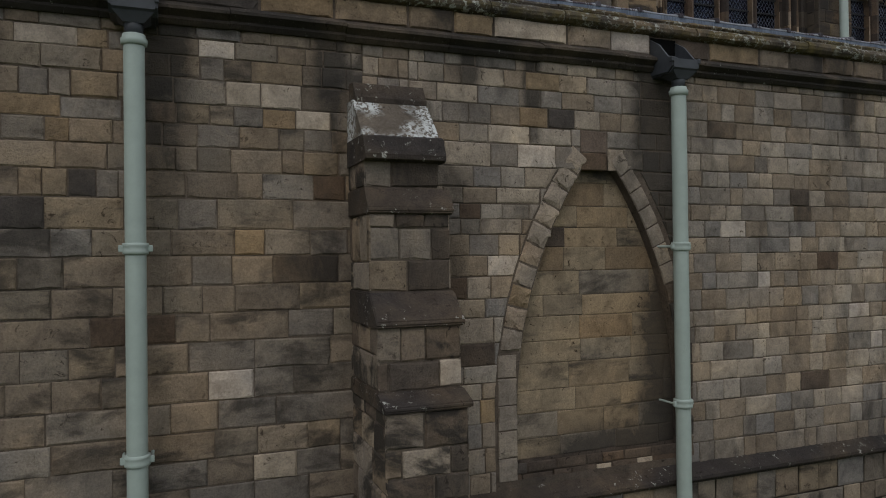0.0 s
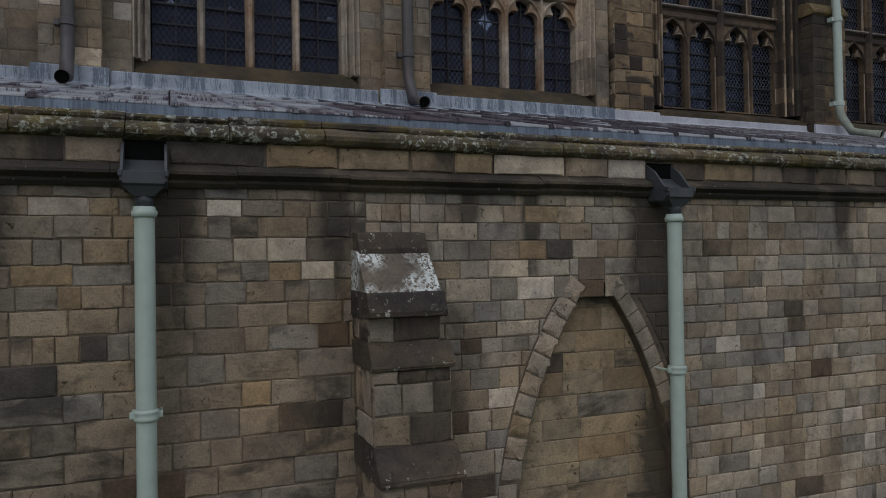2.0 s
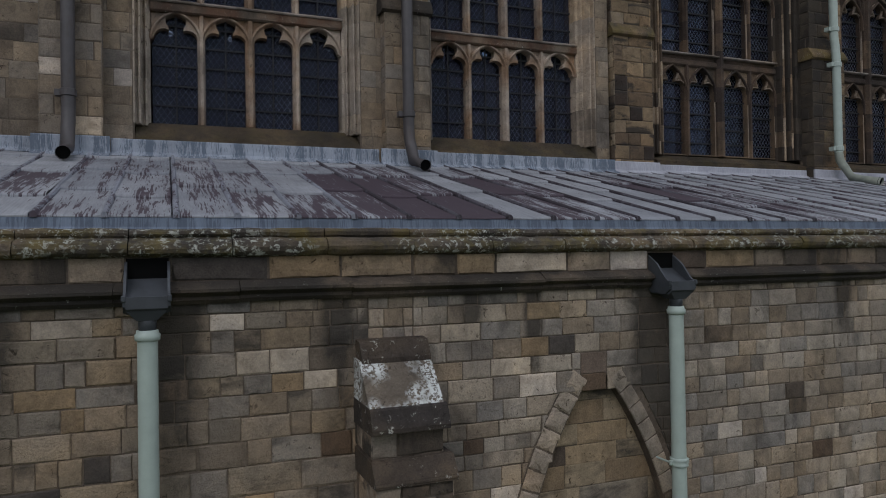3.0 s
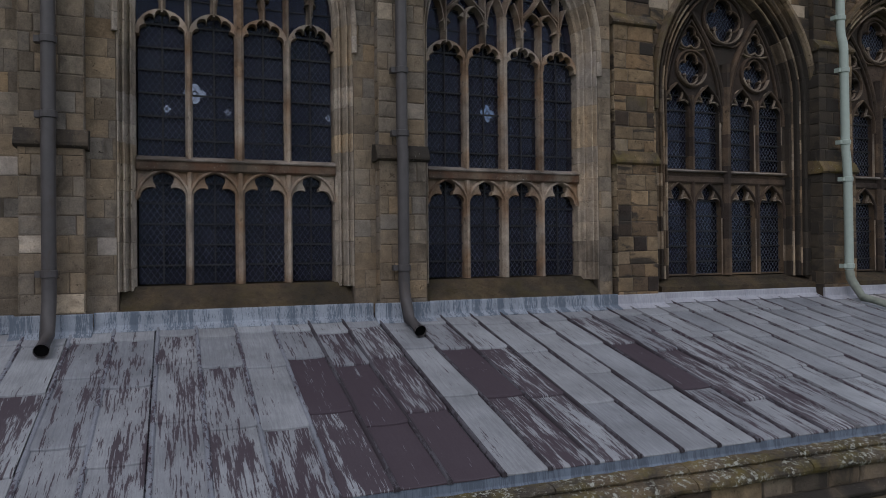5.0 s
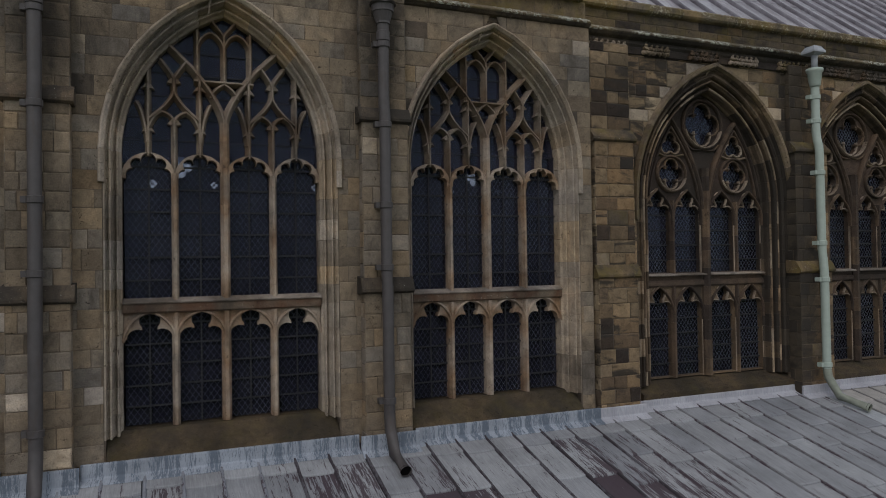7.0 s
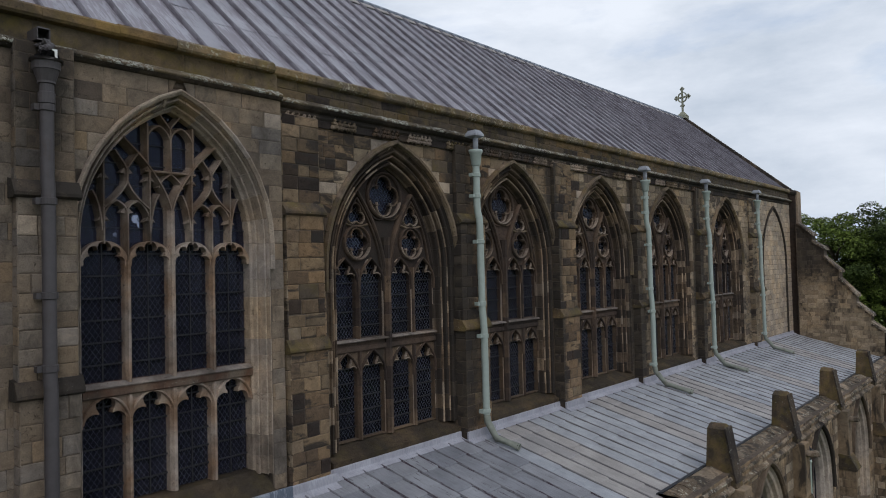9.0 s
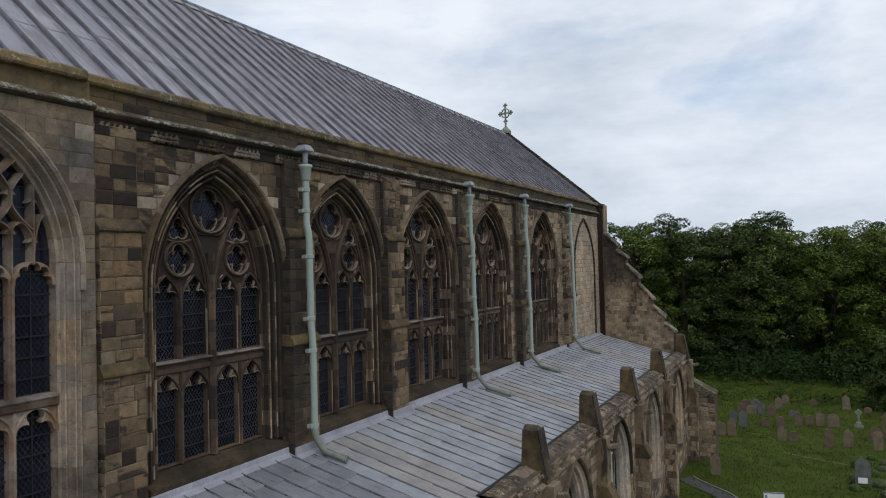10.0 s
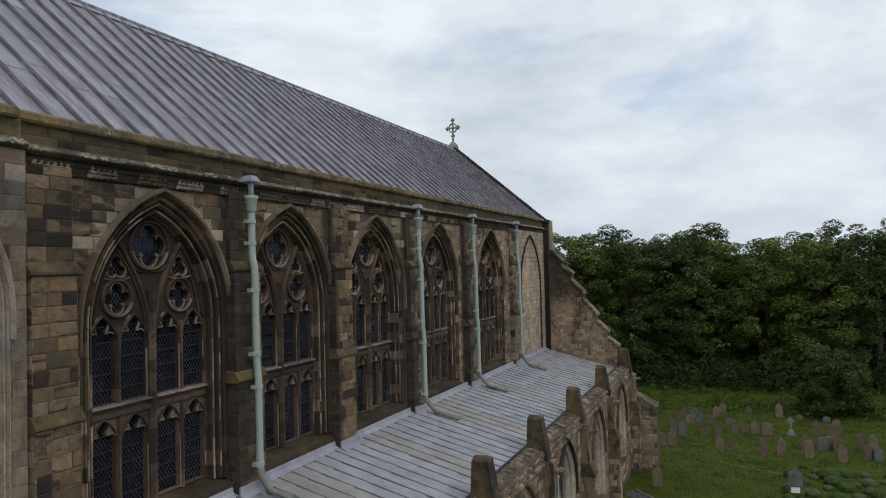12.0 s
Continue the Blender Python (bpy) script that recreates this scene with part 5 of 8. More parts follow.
def shifted(pts, dx, dz=0.0):
    return [(x + dx, z + dz) for x, z in pts]


def plate_holes(bm, outer, holes, y0, y1):
    """A pierced plate: an outline with openings through it."""
    edges, loops = [], []
    for line in [outer] + holes:
        vs = [bm.verts.new((x, y0, z)) for x, z in line]
        loops.append(vs)
        edges += [bm.edges.new((a, b)) for a, b in zip(vs, vs[1:] + vs[:1])]
    bmesh.ops.triangle_fill(bm, edges=edges, use_beauty=True)
    for vs in loops:
        back = [bm.verts.new((v.co.x, y1, v.co.z)) for v in vs]
        for i in range(len(vs)):
            j = (i + 1) % len(vs)
            bm.faces.new((vs[i], vs[j], back[j], back[i]))
    return bm


def quatrefoil(cx, cz, r, turn=0.0, lobes=4):
    pts = []
    for k in range(lobes):
        a = turn + 360.0 / lobes * k
        lx, lz = cx + 0.52 * r * math.cos(radians(a)), cz + 0.52 * r * math.sin(radians(a))
        pts += arc(lx, lz, r * 0.46, a - 105, a + 105, 7)
    return pts


def circle(cx, cz, r, k=24):
    return arc(cx, cz, r, 0, 360, k)


def lattice(x0, x1, z0, z1, y, wide=0.105, tall=0.15, t=0.007, jagged=None):
    """Diamond leads over a light."""
    bm = bmesh.new()
    slope = tall / wide
    for s in (1, -1):
        k = -int((z1 - z0) / tall) - 2
        while k * wide < (x1 - x0) + (z1 - z0) / slope:
            # line: z = z0 + s * slope * (x - xs)
            xs = x0 + k * wide if s > 0 else x0 + k * wide
            pts = []
            for x in (x0, x1):
                z = z0 + s * slope * (x - xs)
                pts.append((x, z))
            (ax, az), (bx, bz) = pts
            lo, hi = z0, z1
            if az > bz:
                (ax, az), (bx, bz) = (bx, bz), (ax, az)
            if bz > lo and az < hi and bz - az > 1e-6:
                f0, f1 = max(0.0, (lo - az) / (bz - az)), min(1.0, (hi - az) / (bz - az))
                p, q = (ax + (bx - ax) * f0, az + (bz - az) * f0), (ax + (bx - ax) * f1, az + (bz - az) * f1)
                dx, dz = q[0] - p[0], q[1] - p[1]
                length = math.hypot(dx, dz)
                if length > 0.01:
                    nx, nz = -dz / length * t / 2, dx / length * t / 2
                    rings(bm, [[(p[0] + nx, y, p[1] + nz), (p[0], y - 0.005, p[1]), (p[0] - nx, y, p[1] - nz)], [(q[0] + nx, y, q[1] + nz), (q[0], y - 0.005, q[1]), (q[0] - nx, y, q[1] - nz)]], caps=False)
            k += 1
    return bm


def glazing(win, x0, x1, z0, z1, y, upright=True, step=0.42, leads=None):
    """One light: its pane, iron bars and leads."""
    light = box("pane", (x0 - 0.03, y, z0), (x1 + 0.03, y + 0.008, z1), M_GLASS, win)
    light.visible_shadow = False
    bm = bmesh.new()
    z = z0 + step * 0.9
    while z < z1 - 0.12:
        add_box(bm, (x0 - 0.03, y - 0.05, z - 0.015), (x1 + 0.03, y - 0.03, z + 0.015))
        z += step
    if upright:
        c = (x0 + x1) / 2
        add_box(bm, (c - 0.014, y - 0.055, z0), (c + 0.014, y - 0.036, z1))
    part("saddle_bars", bm, M_IRON, light, "black iron saddle bars")
    part("lattice", lattice(x0, x1, z0, z1, y - 0.012), leads or M_LATTICE, light, "grey diamond lattice")


# ---- the two windows of the lighter part ----
def make_window_a():
    w = empty("window_1", WINDOW_A[0], LIT, SILL_A, "four-light traceried window with rust-stained transom and leaded glass", "window", "clerestory windows", "structure")
    arch_stones("frame_stone", A_HALF, A_SPRING, A_R, [(0.27, 0.0), (0.245, -0.01), (0.228, 0.09), (0.195, 0.115), (0.185, 0.045), (0.17, 0.025), (0.155, 0.035), (0.143, 0.19), (0.117, 0.255), (0.096, 0.27), (0.086, 0.205), (0.07, 0.185), (0.052, 0.2), (0.037, 0.31), (0.0, 0.36), (0.0, 0.75), (0.27, 0.75)], M_FRAME, w, -0.1, 0.42, 0.5, seed=3)
    n0, n1 = 0.25, 0.345
    arch_stones("hood_mould", A_HALF, A_SPRING, A_R, [(n0, 0.02), (n0, -0.05), (n0 + 0.05, -0.10), (n1 - 0.02, -0.10), (n1, -0.04), (n1, 0.02)], M_FRAME, w, low=A_SPRING - 0.55, arc_len=0.8, seed=4)
    sill = bmesh.new()
    extrude_x(sill, [(-0.1, -0.6), (-0.12, -0.42), (0.33, -0.03), (1.1, -0.02), (1.1, -0.6)], -A_HALF - A_OUT + 0.01, A_HALF + A_OUT - 0.01)
    part("sill", sill, M_SILL, w, "dark mossy sloping sill")
    step = 2 * A_HALF / 4
    front, back, glass = 0.33, 0.70, 0.555
    for k in (1, 2, 3):
        x = -A_HALF + k * step
        part("mullion", bar(bmesh.new(), [(x, -0.02), (x, 1.98)], 0.13 if k != 2 else 0.16, front, back, 0.08), M_MULLION, w)
        part("mullion", bar(bmesh.new(), [(x, 2.16), (x, A_SPRING - 0.33 if k != 2 else 5.34)], 0.12 if k != 2 else 0.16, front, back, 0.08), M_MULLION, w)
    tr = bmesh.new()
    extrude_x(tr, [(back, 1.95), (front + 0.0, 1.95), (front - 0.03, 1.98), (front - 0.03, 2.12), (front + 0.08, 2.2), (back, 2.22)], -A_HALF, A_HALF)
    part("transom", tr, M_TRANSOM, w, "rust-stained stone transom")
    tr = bmesh.new()
    extrude_x(tr, [(front + 0.08, 2.12), (front - 0.05, 2.12), (front - 0.06, 2.14), (front + 0.08, 2.215)], -A_HALF, A_HALF)
    part("ledge", tr, M_LEDGE, w, "pale weathered ledge of the transom")
    lw = step - 0.12
    for k in range(4):
        c = -A_HALF + (k + 0.5) * step
        # lower head: pierced spandrel under the transom
        head = shifted(foil_head(lw, 1.48), c)
        part("light_head", extrude_y(bmesh.new(), head + [(c + lw / 2 + 0.05, 1.48), (c + lw / 2 + 0.05, 1.96), (c - lw / 2 - 0.05, 1.96), (c - lw / 2 - 0.05, 1.48)], front + 0.06, back), M_MULLION, w, "pale cusped light head")
        part("light_head", bar(bmesh.new(), [(c - step / 2, 1.46)] + bezier((c - step / 2, 1.5), (c - step * 0.46, 1.78), (c - 0.2 * step, 1.95), (c, 1.97), 6), 0.06, front + 0.0, back, 0.04), M_MULLION, w)
        part("light_head", bar(bmesh.new(), [(c + step / 2, 1.46)] + bezier((c + step / 2, 1.5), (c + step * 0.46, 1.78), (c + 0.2 * step, 1.95), (c, 1.97), 6), 0.06, front + 0.0, back, 0.04), M_MULLION, w)
        # upper head: cinquefoil under a round arch
        zb = 4.30
        head = shifted(cinque_head(lw, zb), c)
        over = [(c + lw / 2 + 0.06, zb)] + [(c + x, z) for x, z in arc(0, zb + 0.02, lw / 2 + 0.07, 0, 180, 12)] + [(c - lw / 2 - 0.06, zb)]
        part("light_head", extrude_y(bmesh.new(), head + over, front + 0.04, back), M_MULLION, w, "cusped stone light head")
        glazing(w, c - lw / 2, c + lw / 2, 0.0, 1.96, glass, step=0.36)
        glazing(w, c - lw / 2, c + lw / 2, 2.16, 4.72, glass, step=0.40, leads=M_LATTICE_DIM)
    t = lambda *pts: list(pts)  # noqa: E731
    thin, fat = 0.062, 0.1
    for s in (-1, 1):
        m = s * step
        # great branch from the middle mullion
        part("tracery_bar", rib(bmesh.new(), bezier((0, 5.26), (s * 0.02, 5.6), (s * 0.3, 6.0), (s * 0.55, 6.3)) + [(s * 0.98, 6.72)], fat, front, back), M_TRACERY, w)
        # uprights over the lights' heads
        part("tracery_bar", rib(bmesh.new(), t((s * 1.5 * step, 4.7), (s * 1.5 * step, 6.28)), thin, front + 0.03, back), M_TRACERY, w)
        part("tracery_bar", rib(bmesh.new(), t((s * 0.5 * step, 4.7), (s * 0.5 * step, 6.16)), thin, front + 0.03, back), M_TRACERY, w)
        # reticulation over each pair
        part("tracery_bar", rib(bmesh.new(), t((m, 4.4), (m, 5.35)), thin, front + 0.02, back), M_TRACERY, w)
        part("tracery_bar", rib(bmesh.new(), t((m, 5.82), (m, 6.14)), thin, front + 0.02, back), M_TRACERY, w)
        for e in (-1, 1):
            part("tracery_bar", rib(bmesh.new(), bezier((m + e * 0.42, 5.36), (m + e * 0.22, 5.52), (m + e * 0.06, 5.68), (m, 5.86), 6), thin, front + 0.02, back), M_TRACERY, w)
            part("tracery_bar", rib(bmesh.new(), bezier((m, 5.30), (m + e * 0.02, 5.42), (m + e * 0.12, 5.48), (m + e * 0.2, 5.5), 4) + bezier((m + e * 0.2, 5.5), (m + e * 0.32, 5.45), (m + e * 0.4, 5.3), (m + e * 0.42, 5.2), 4), 0.055, front + 0.05, back), M_TRACERY, w)
            part("tracery_bar", rib(bmesh.new(), bezier((m, 6.08), (m + e * 0.05, 6.2), (m + e * 0.14, 6.3), (m + e * 0.22, 6.42), 4), thin, front + 0.02, back), M_TRACERY, w)
            # forked uprights
            part("tracery_bar", rib(bmesh.new(), bezier((m + e * 0.445, 4.95), (m + e * 0.47, 5.3), (m + e * 0.52, 5.5), (m + e * 0.62, 5.66), 4), 0.06, front + 0.05, back), M_TRACERY, w)
            for z in (5.28, 6.02):
                part("cusp", extrude_y(bmesh.new(), [(m + e * 0.03, z + 0.1), (m + e * 0.12, z), (m + e * 0.03, z - 0.02)], front + 0.08, back - 0.05), M_TRACERY, w)
    # thorn-like cusps on the uprights of the small lights
    for up in (1.5 * step, 0.5 * step):
        for z in (5.16, 5.92):
            for e in (-1, 1):
                for s in (-1, 1):
                    x = up + 0.022 * e
                    part("cusp", extrude_y(bmesh.new(), [(s * x, z + 0.06), (s * (x + 0.045 * e), z + 0.02), (s * (x + 0.09 * e), z - 0.045), (s * (x + 0.03 * e), z - 0.02), (s * x, z - 0.03)], front + 0.07, back - 0.08), M_TRACERY, w)
    # middle panel and its two small lights
    part("tracery_bar", rib(bmesh.new(), t((-0.52, 6.08), (0.52, 6.08)), thin, front + 0.03, back), M_TRACERY, w)
    for x in (-0.46, 0.0, 0.46):
        part("tracery_bar", rib(bmesh.new(), t((x, 6.08), (x, 7.0 if x else 6.95)), thin, front + 0.03, back), M_TRACERY, w)
    for e in (-1, 1):
        part("tracery_bar", rib(bmesh.new(), bezier((0, 6.06), (e * 0.08, 6.0), (e * 0.2, 5.95), (e * 0.24, 5.78), 5), 0.06, front + 0.05, back), M_TRACERY, w)
        part("tracery_bar", rib(bmesh.new(), bezier((0, 6.92), (e * 0.04, 7.04), (e * 0.16, 7.1), (e * 0.2, 7.2), 5), 0.06, front + 0.05, back), M_TRACERY, w)
        part("tracery_bar", rib(bmesh.new(), bezier((e * 0.46, 6.72), (e * 0.4, 6.9), (e * 0.3, 6.95), (e * 0.23, 6.97), 5), 0.05, front + 0.05, back), M_TRACERY, w)
        part("tracery_bar", rib(bmesh.new(), bezier((e * 0.0, 6.72), (e * 0.06, 6.9), (e * 0.15, 6.95), (e * 0.23, 6.97), 5), 0.05, front + 0.05, back), M_TRACERY, w)
    # glass of the head
    line = [(x, z) for x, z in arch_line(A_HALF, A_SPRING, A_R, 0.02, 4.6)]
    pane = part("pane", extrude_y(bmesh.new(), line, glass + 0.004, glass + 0.012), M_GLASS, w)
    pane.visible_shadow = False
    bars = bmesh.new()
    for z in (5.0, 5.4, 5.8, 6.2, 6.6):
        h = arch_half(A_HALF, A_SPRING, A_R, 0.0, z)
        add_box(bars, (-h, glass - 0.03, z - 0.01), (h, glass - 0.012, z + 0.01))
    part("saddle_bars", bars, M_IRON, pane, "black iron saddle bars")
    return w


window_a = make_window_a()
copy_a = copy_thing(window_a, Matrix.Translation((WINDOW_A[1], LIT, SILL_A)))
copy_a.name = "window_2"


# ---- the older windows with foiled circles ----
def make_window_b():
    w = empty("window_3", WINDOW_B[0], OLD_Y, SILL_B, "dark four-light window with foiled circles and deep moulded jambs", "window", "clerestory windows", "structure")
    outer_order = [(B_OUT + 0.02, 0.0), (B_OUT - 0.02, -0.012), (B_OUT - 0.05, 0.06), (0.40, 0.07), (0.385, 0.02), (0.35, 0.01), (0.32, 0.05), (0.31, 0.15), (0.27, 0.16), (0.27, 0.85), (B_OUT + 0.02, 0.85)]
    inner_order = [(0.275, 0.17), (0.26, 0.12), (0.22, 0.10), (0.19, 0.14), (0.18, 0.26), (0.13, 0.27), (0.11, 0.21), (0.07, 0.20), (0.04, 0.25), (0.035, 0.38), (0.0, 0.42), (0.0, 0.85), (0.275, 0.85)]
    arch_stones("frame_stone", B_HALF, B_SPRING, B_R, outer_order, M_FRAME_OLD, w, -0.1, 0.33, 0.45, seed=11)
    arch_stones("frame_stone", B_HALF, B_SPRING, B_R, inner_order, M_FRAME_OLD, w, -0.1, 0.36, 0.5, seed=12)
    arch_stones("hood_mould", B_HALF, B_SPRING, B_R, [(0.5, 0.02), (0.5, -0.06), (0.54, -0.13), (0.61, -0.13), (0.64, -0.05), (0.64, 0.02)], M_HOOD, w, low=B_SPRING - 0.5, arc_len=0.7, seed=13)
    for n, y, wide in ((0.09, 0.17, 0.024), (0.24, 0.075, 0.022)):
        arch_stones("roll_moulding", B_HALF, B_SPRING, B_R, [(n + wide, y + 0.06), (n + wide, y + 0.015), (n + 0.4 * wide, y), (n - 0.4 * wide, y), (n - wide, y + 0.015), (n - wide, y + 0.06)], M_ROLLSTONE, w, -0.1, 0.36, 0.5, seed=14)
    sill = bmesh.new()
    extrude_x(sill, [(0.95, -0.6), (-0.1, -0.6), (-0.1, -0.27), (0.42, -0.07), (0.95, -0.06)], -B_HALF - B_OUT + 0.01, B_HALF + B_OUT - 0.01)
    part("sill", sill, M_SILL, w, "dark mossy sloping sill")
    front, plate, back, glass = 0.36, 0.43, 0.80, 0.58
    rng = random.Random(17)

    def coursed(name, x, z0, z1, wide, y0, label=""):
        z = z0
        while z < z1 - 0.01:
            e = z + rng.uniform(0.3, 0.5)
            e = z1 if z1 - e < 0.2 else e
            part(name, bar(bmesh.new(), [(x, z + 0.002), (x, e - 0.002)], wide, y0, back, 0.09), M_MULLION_OLD, w, label)
            z = e

    coursed("mullion", 0, -0.05, 5.0, 0.2, front - 0.08, "heavy dark middle mullion")
    lw, centres = 0.78, (-1.42, -0.53, 0.53, 1.42)
    for c in (-0.985, 0.985):
        coursed("mullion", c, -0.05, 2.2, 0.12, front)
        coursed("mullion", c, 2.45, 4.2, 0.12, front)
    tr = bmesh.new()
    extrude_x(tr, [(back, 2.12), (front + 0.04, 2.12), (front, 2.16), (front, 2.26), (front + 0.05, 2.29), (front + 0.05, 2.38), (back, 2.38)], -B_HALF, B_HALF)
    part("transom", tr, M_MULLION_OLD, w, "moulded dark stone transom")
    tr = bmesh.new()
    extrude_x(tr, [(back, 2.38), (front - 0.05, 2.38), (front - 0.07, 2.40), (front - 0.05, 2.43), (back, 2.5)], -B_HALF, B_HALF)
    part("ledge", tr, M_LEDGE, w, "pale weathered ledge of the transom")
    lights = []
    for c in centres:
        half = 0.445 if abs(c) > 1 else 0.5
        cc = c if abs(c) > 1 else math.copysign(0.49, c)
        for z0, zb, zt in ((-0.04, 1.56, 2.14), (2.44, 3.86, 4.46)):
            hole = [(c - lw / 2, z0 + 0.03)] + shifted(foil_head(lw, zb), c) + [(c + lw / 2, z0 + 0.03)]
            if z0 < 0:
                over = [(cc + half, z0), (cc + half, zt), (cc - half, zt), (cc - half, z0)]
                part("light_plate", plate_holes(bmesh.new(), over, [hole], plate, back), M_LIGHTPLATE, w)
            else:
                lights.append(hole)
            # the arris round the light, its lit edge painted as pale stone
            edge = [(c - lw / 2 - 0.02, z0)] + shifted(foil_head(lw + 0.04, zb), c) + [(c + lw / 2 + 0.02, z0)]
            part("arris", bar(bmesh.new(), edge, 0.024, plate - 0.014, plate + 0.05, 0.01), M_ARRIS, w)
            glazing(w, c - lw / 2, c + lw / 2, z0, zb + 0.5, glass, False, 0.36)
            for e in (-1, 1):
                part("light_head", bar(bmesh.new(), [(c + e * 0.42, zb - 0.25)] + bezier((c + e * 0.42, zb), (c + e * 0.40, zb + 0.26), (c + e * 0.18, zb + 0.46), (c, zt), 6), 0.055, front + 0.01, plate + 0.02, 0.03), M_MULLION_OLD, w)
    # the head is one pierced slab: four lights, two small foiled circles, two pointed trefoils and the great circle
    foils = [quatrefoil(s * 0.97, 4.84, 0.36, 90) for s in (-1, 1)] + [quatrefoil(s * 0.98, 5.55, 0.28, 90, 3) for s in (-1, 1)] + [quatrefoil(0.0, 6.08, 0.52, 90)]
    part("tracery_slab", plate_holes(bmesh.new(), arch_line(B_HALF, B_SPRING, B_R, 0.02, 2.4), lights + foils, plate + 0.035, back), M_MULLION_OLD, w, "dark pierced stone slab of the window head")
    for cx, cz, rr, lobes in [(s * 0.97, 4.84, 0.36, 4) for s in (-1, 1)] + [(s * 0.98, 5.55, 0.28, 3) for s in (-1, 1)] + [(0.0, 6.08, 0.52, 4)]:
        for k in range(lobes):
            a = 90 + 360.0 / lobes * k
            lx, lz = cx + 0.52 * rr * math.cos(radians(a)), cz + 0.52 * rr * math.sin(radians(a))
            # lower lobes get the pale tone: the light they catch is painted
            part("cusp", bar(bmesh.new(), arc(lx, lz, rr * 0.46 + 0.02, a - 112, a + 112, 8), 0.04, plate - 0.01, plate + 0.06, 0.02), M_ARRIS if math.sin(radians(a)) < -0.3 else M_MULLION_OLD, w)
    for s in (-1, 1):
        # foiled circle over each pair
        part("tracery_bar", bar(bmesh.new(), circle(s * 0.97, 4.84, 0.43), 0.06, front + 0.03, plate + 0.06, 0.035), M_MULLION_OLD, w)
        # pale crescent on the lower half, a painted highlight
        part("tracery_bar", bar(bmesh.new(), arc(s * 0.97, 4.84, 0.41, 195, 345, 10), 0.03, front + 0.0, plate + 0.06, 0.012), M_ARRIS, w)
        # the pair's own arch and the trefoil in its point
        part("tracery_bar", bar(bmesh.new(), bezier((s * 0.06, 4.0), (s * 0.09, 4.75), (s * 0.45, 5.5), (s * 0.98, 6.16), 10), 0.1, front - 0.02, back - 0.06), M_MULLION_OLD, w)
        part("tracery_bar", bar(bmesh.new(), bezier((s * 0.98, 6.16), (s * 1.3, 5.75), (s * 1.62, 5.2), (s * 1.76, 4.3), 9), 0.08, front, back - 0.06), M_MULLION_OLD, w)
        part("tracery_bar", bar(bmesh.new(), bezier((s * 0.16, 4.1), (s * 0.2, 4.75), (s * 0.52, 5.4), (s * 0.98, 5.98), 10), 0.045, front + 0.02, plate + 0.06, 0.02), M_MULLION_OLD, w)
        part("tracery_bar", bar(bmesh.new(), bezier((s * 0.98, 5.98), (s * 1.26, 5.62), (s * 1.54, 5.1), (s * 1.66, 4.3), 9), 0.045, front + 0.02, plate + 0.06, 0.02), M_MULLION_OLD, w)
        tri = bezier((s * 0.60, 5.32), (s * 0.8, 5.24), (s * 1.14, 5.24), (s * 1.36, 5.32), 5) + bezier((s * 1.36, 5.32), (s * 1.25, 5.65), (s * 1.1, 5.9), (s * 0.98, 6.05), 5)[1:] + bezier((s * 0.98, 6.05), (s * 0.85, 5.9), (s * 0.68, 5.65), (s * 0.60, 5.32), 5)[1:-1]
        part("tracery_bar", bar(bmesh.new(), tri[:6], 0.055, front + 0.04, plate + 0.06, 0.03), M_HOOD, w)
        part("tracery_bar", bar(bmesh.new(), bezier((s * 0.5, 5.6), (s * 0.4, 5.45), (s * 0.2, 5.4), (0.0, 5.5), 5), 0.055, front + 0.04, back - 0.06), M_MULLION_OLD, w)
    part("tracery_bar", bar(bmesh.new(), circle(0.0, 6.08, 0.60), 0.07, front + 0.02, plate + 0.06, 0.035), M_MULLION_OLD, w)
    # the great circle's lower highlight, painted the same way
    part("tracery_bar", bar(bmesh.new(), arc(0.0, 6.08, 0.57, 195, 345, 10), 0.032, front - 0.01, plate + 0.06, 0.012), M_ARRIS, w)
    line = arch_line(B_HALF, B_SPRING, B_R, 0.02, 4.2)
    pane = part("pane", extrude_y(bmesh.new(), line, glass + 0.004, glass + 0.012), M_GLASS, w)
    pane.visible_shadow = False
    part("lattice", lattice(-1.3, 1.3, 4.4, 6.5, glass - 0.012), M_LATTICE, pane, "grey diamond lattice")
    return w


window_b = make_window_b()
for i, c in enumerate(WINDOW_B[1:]):
    made = copy_thing(window_b, Matrix.Translation((c, OLD_Y, SILL_B)))
    made.name = "window_%d" % (4 + i)

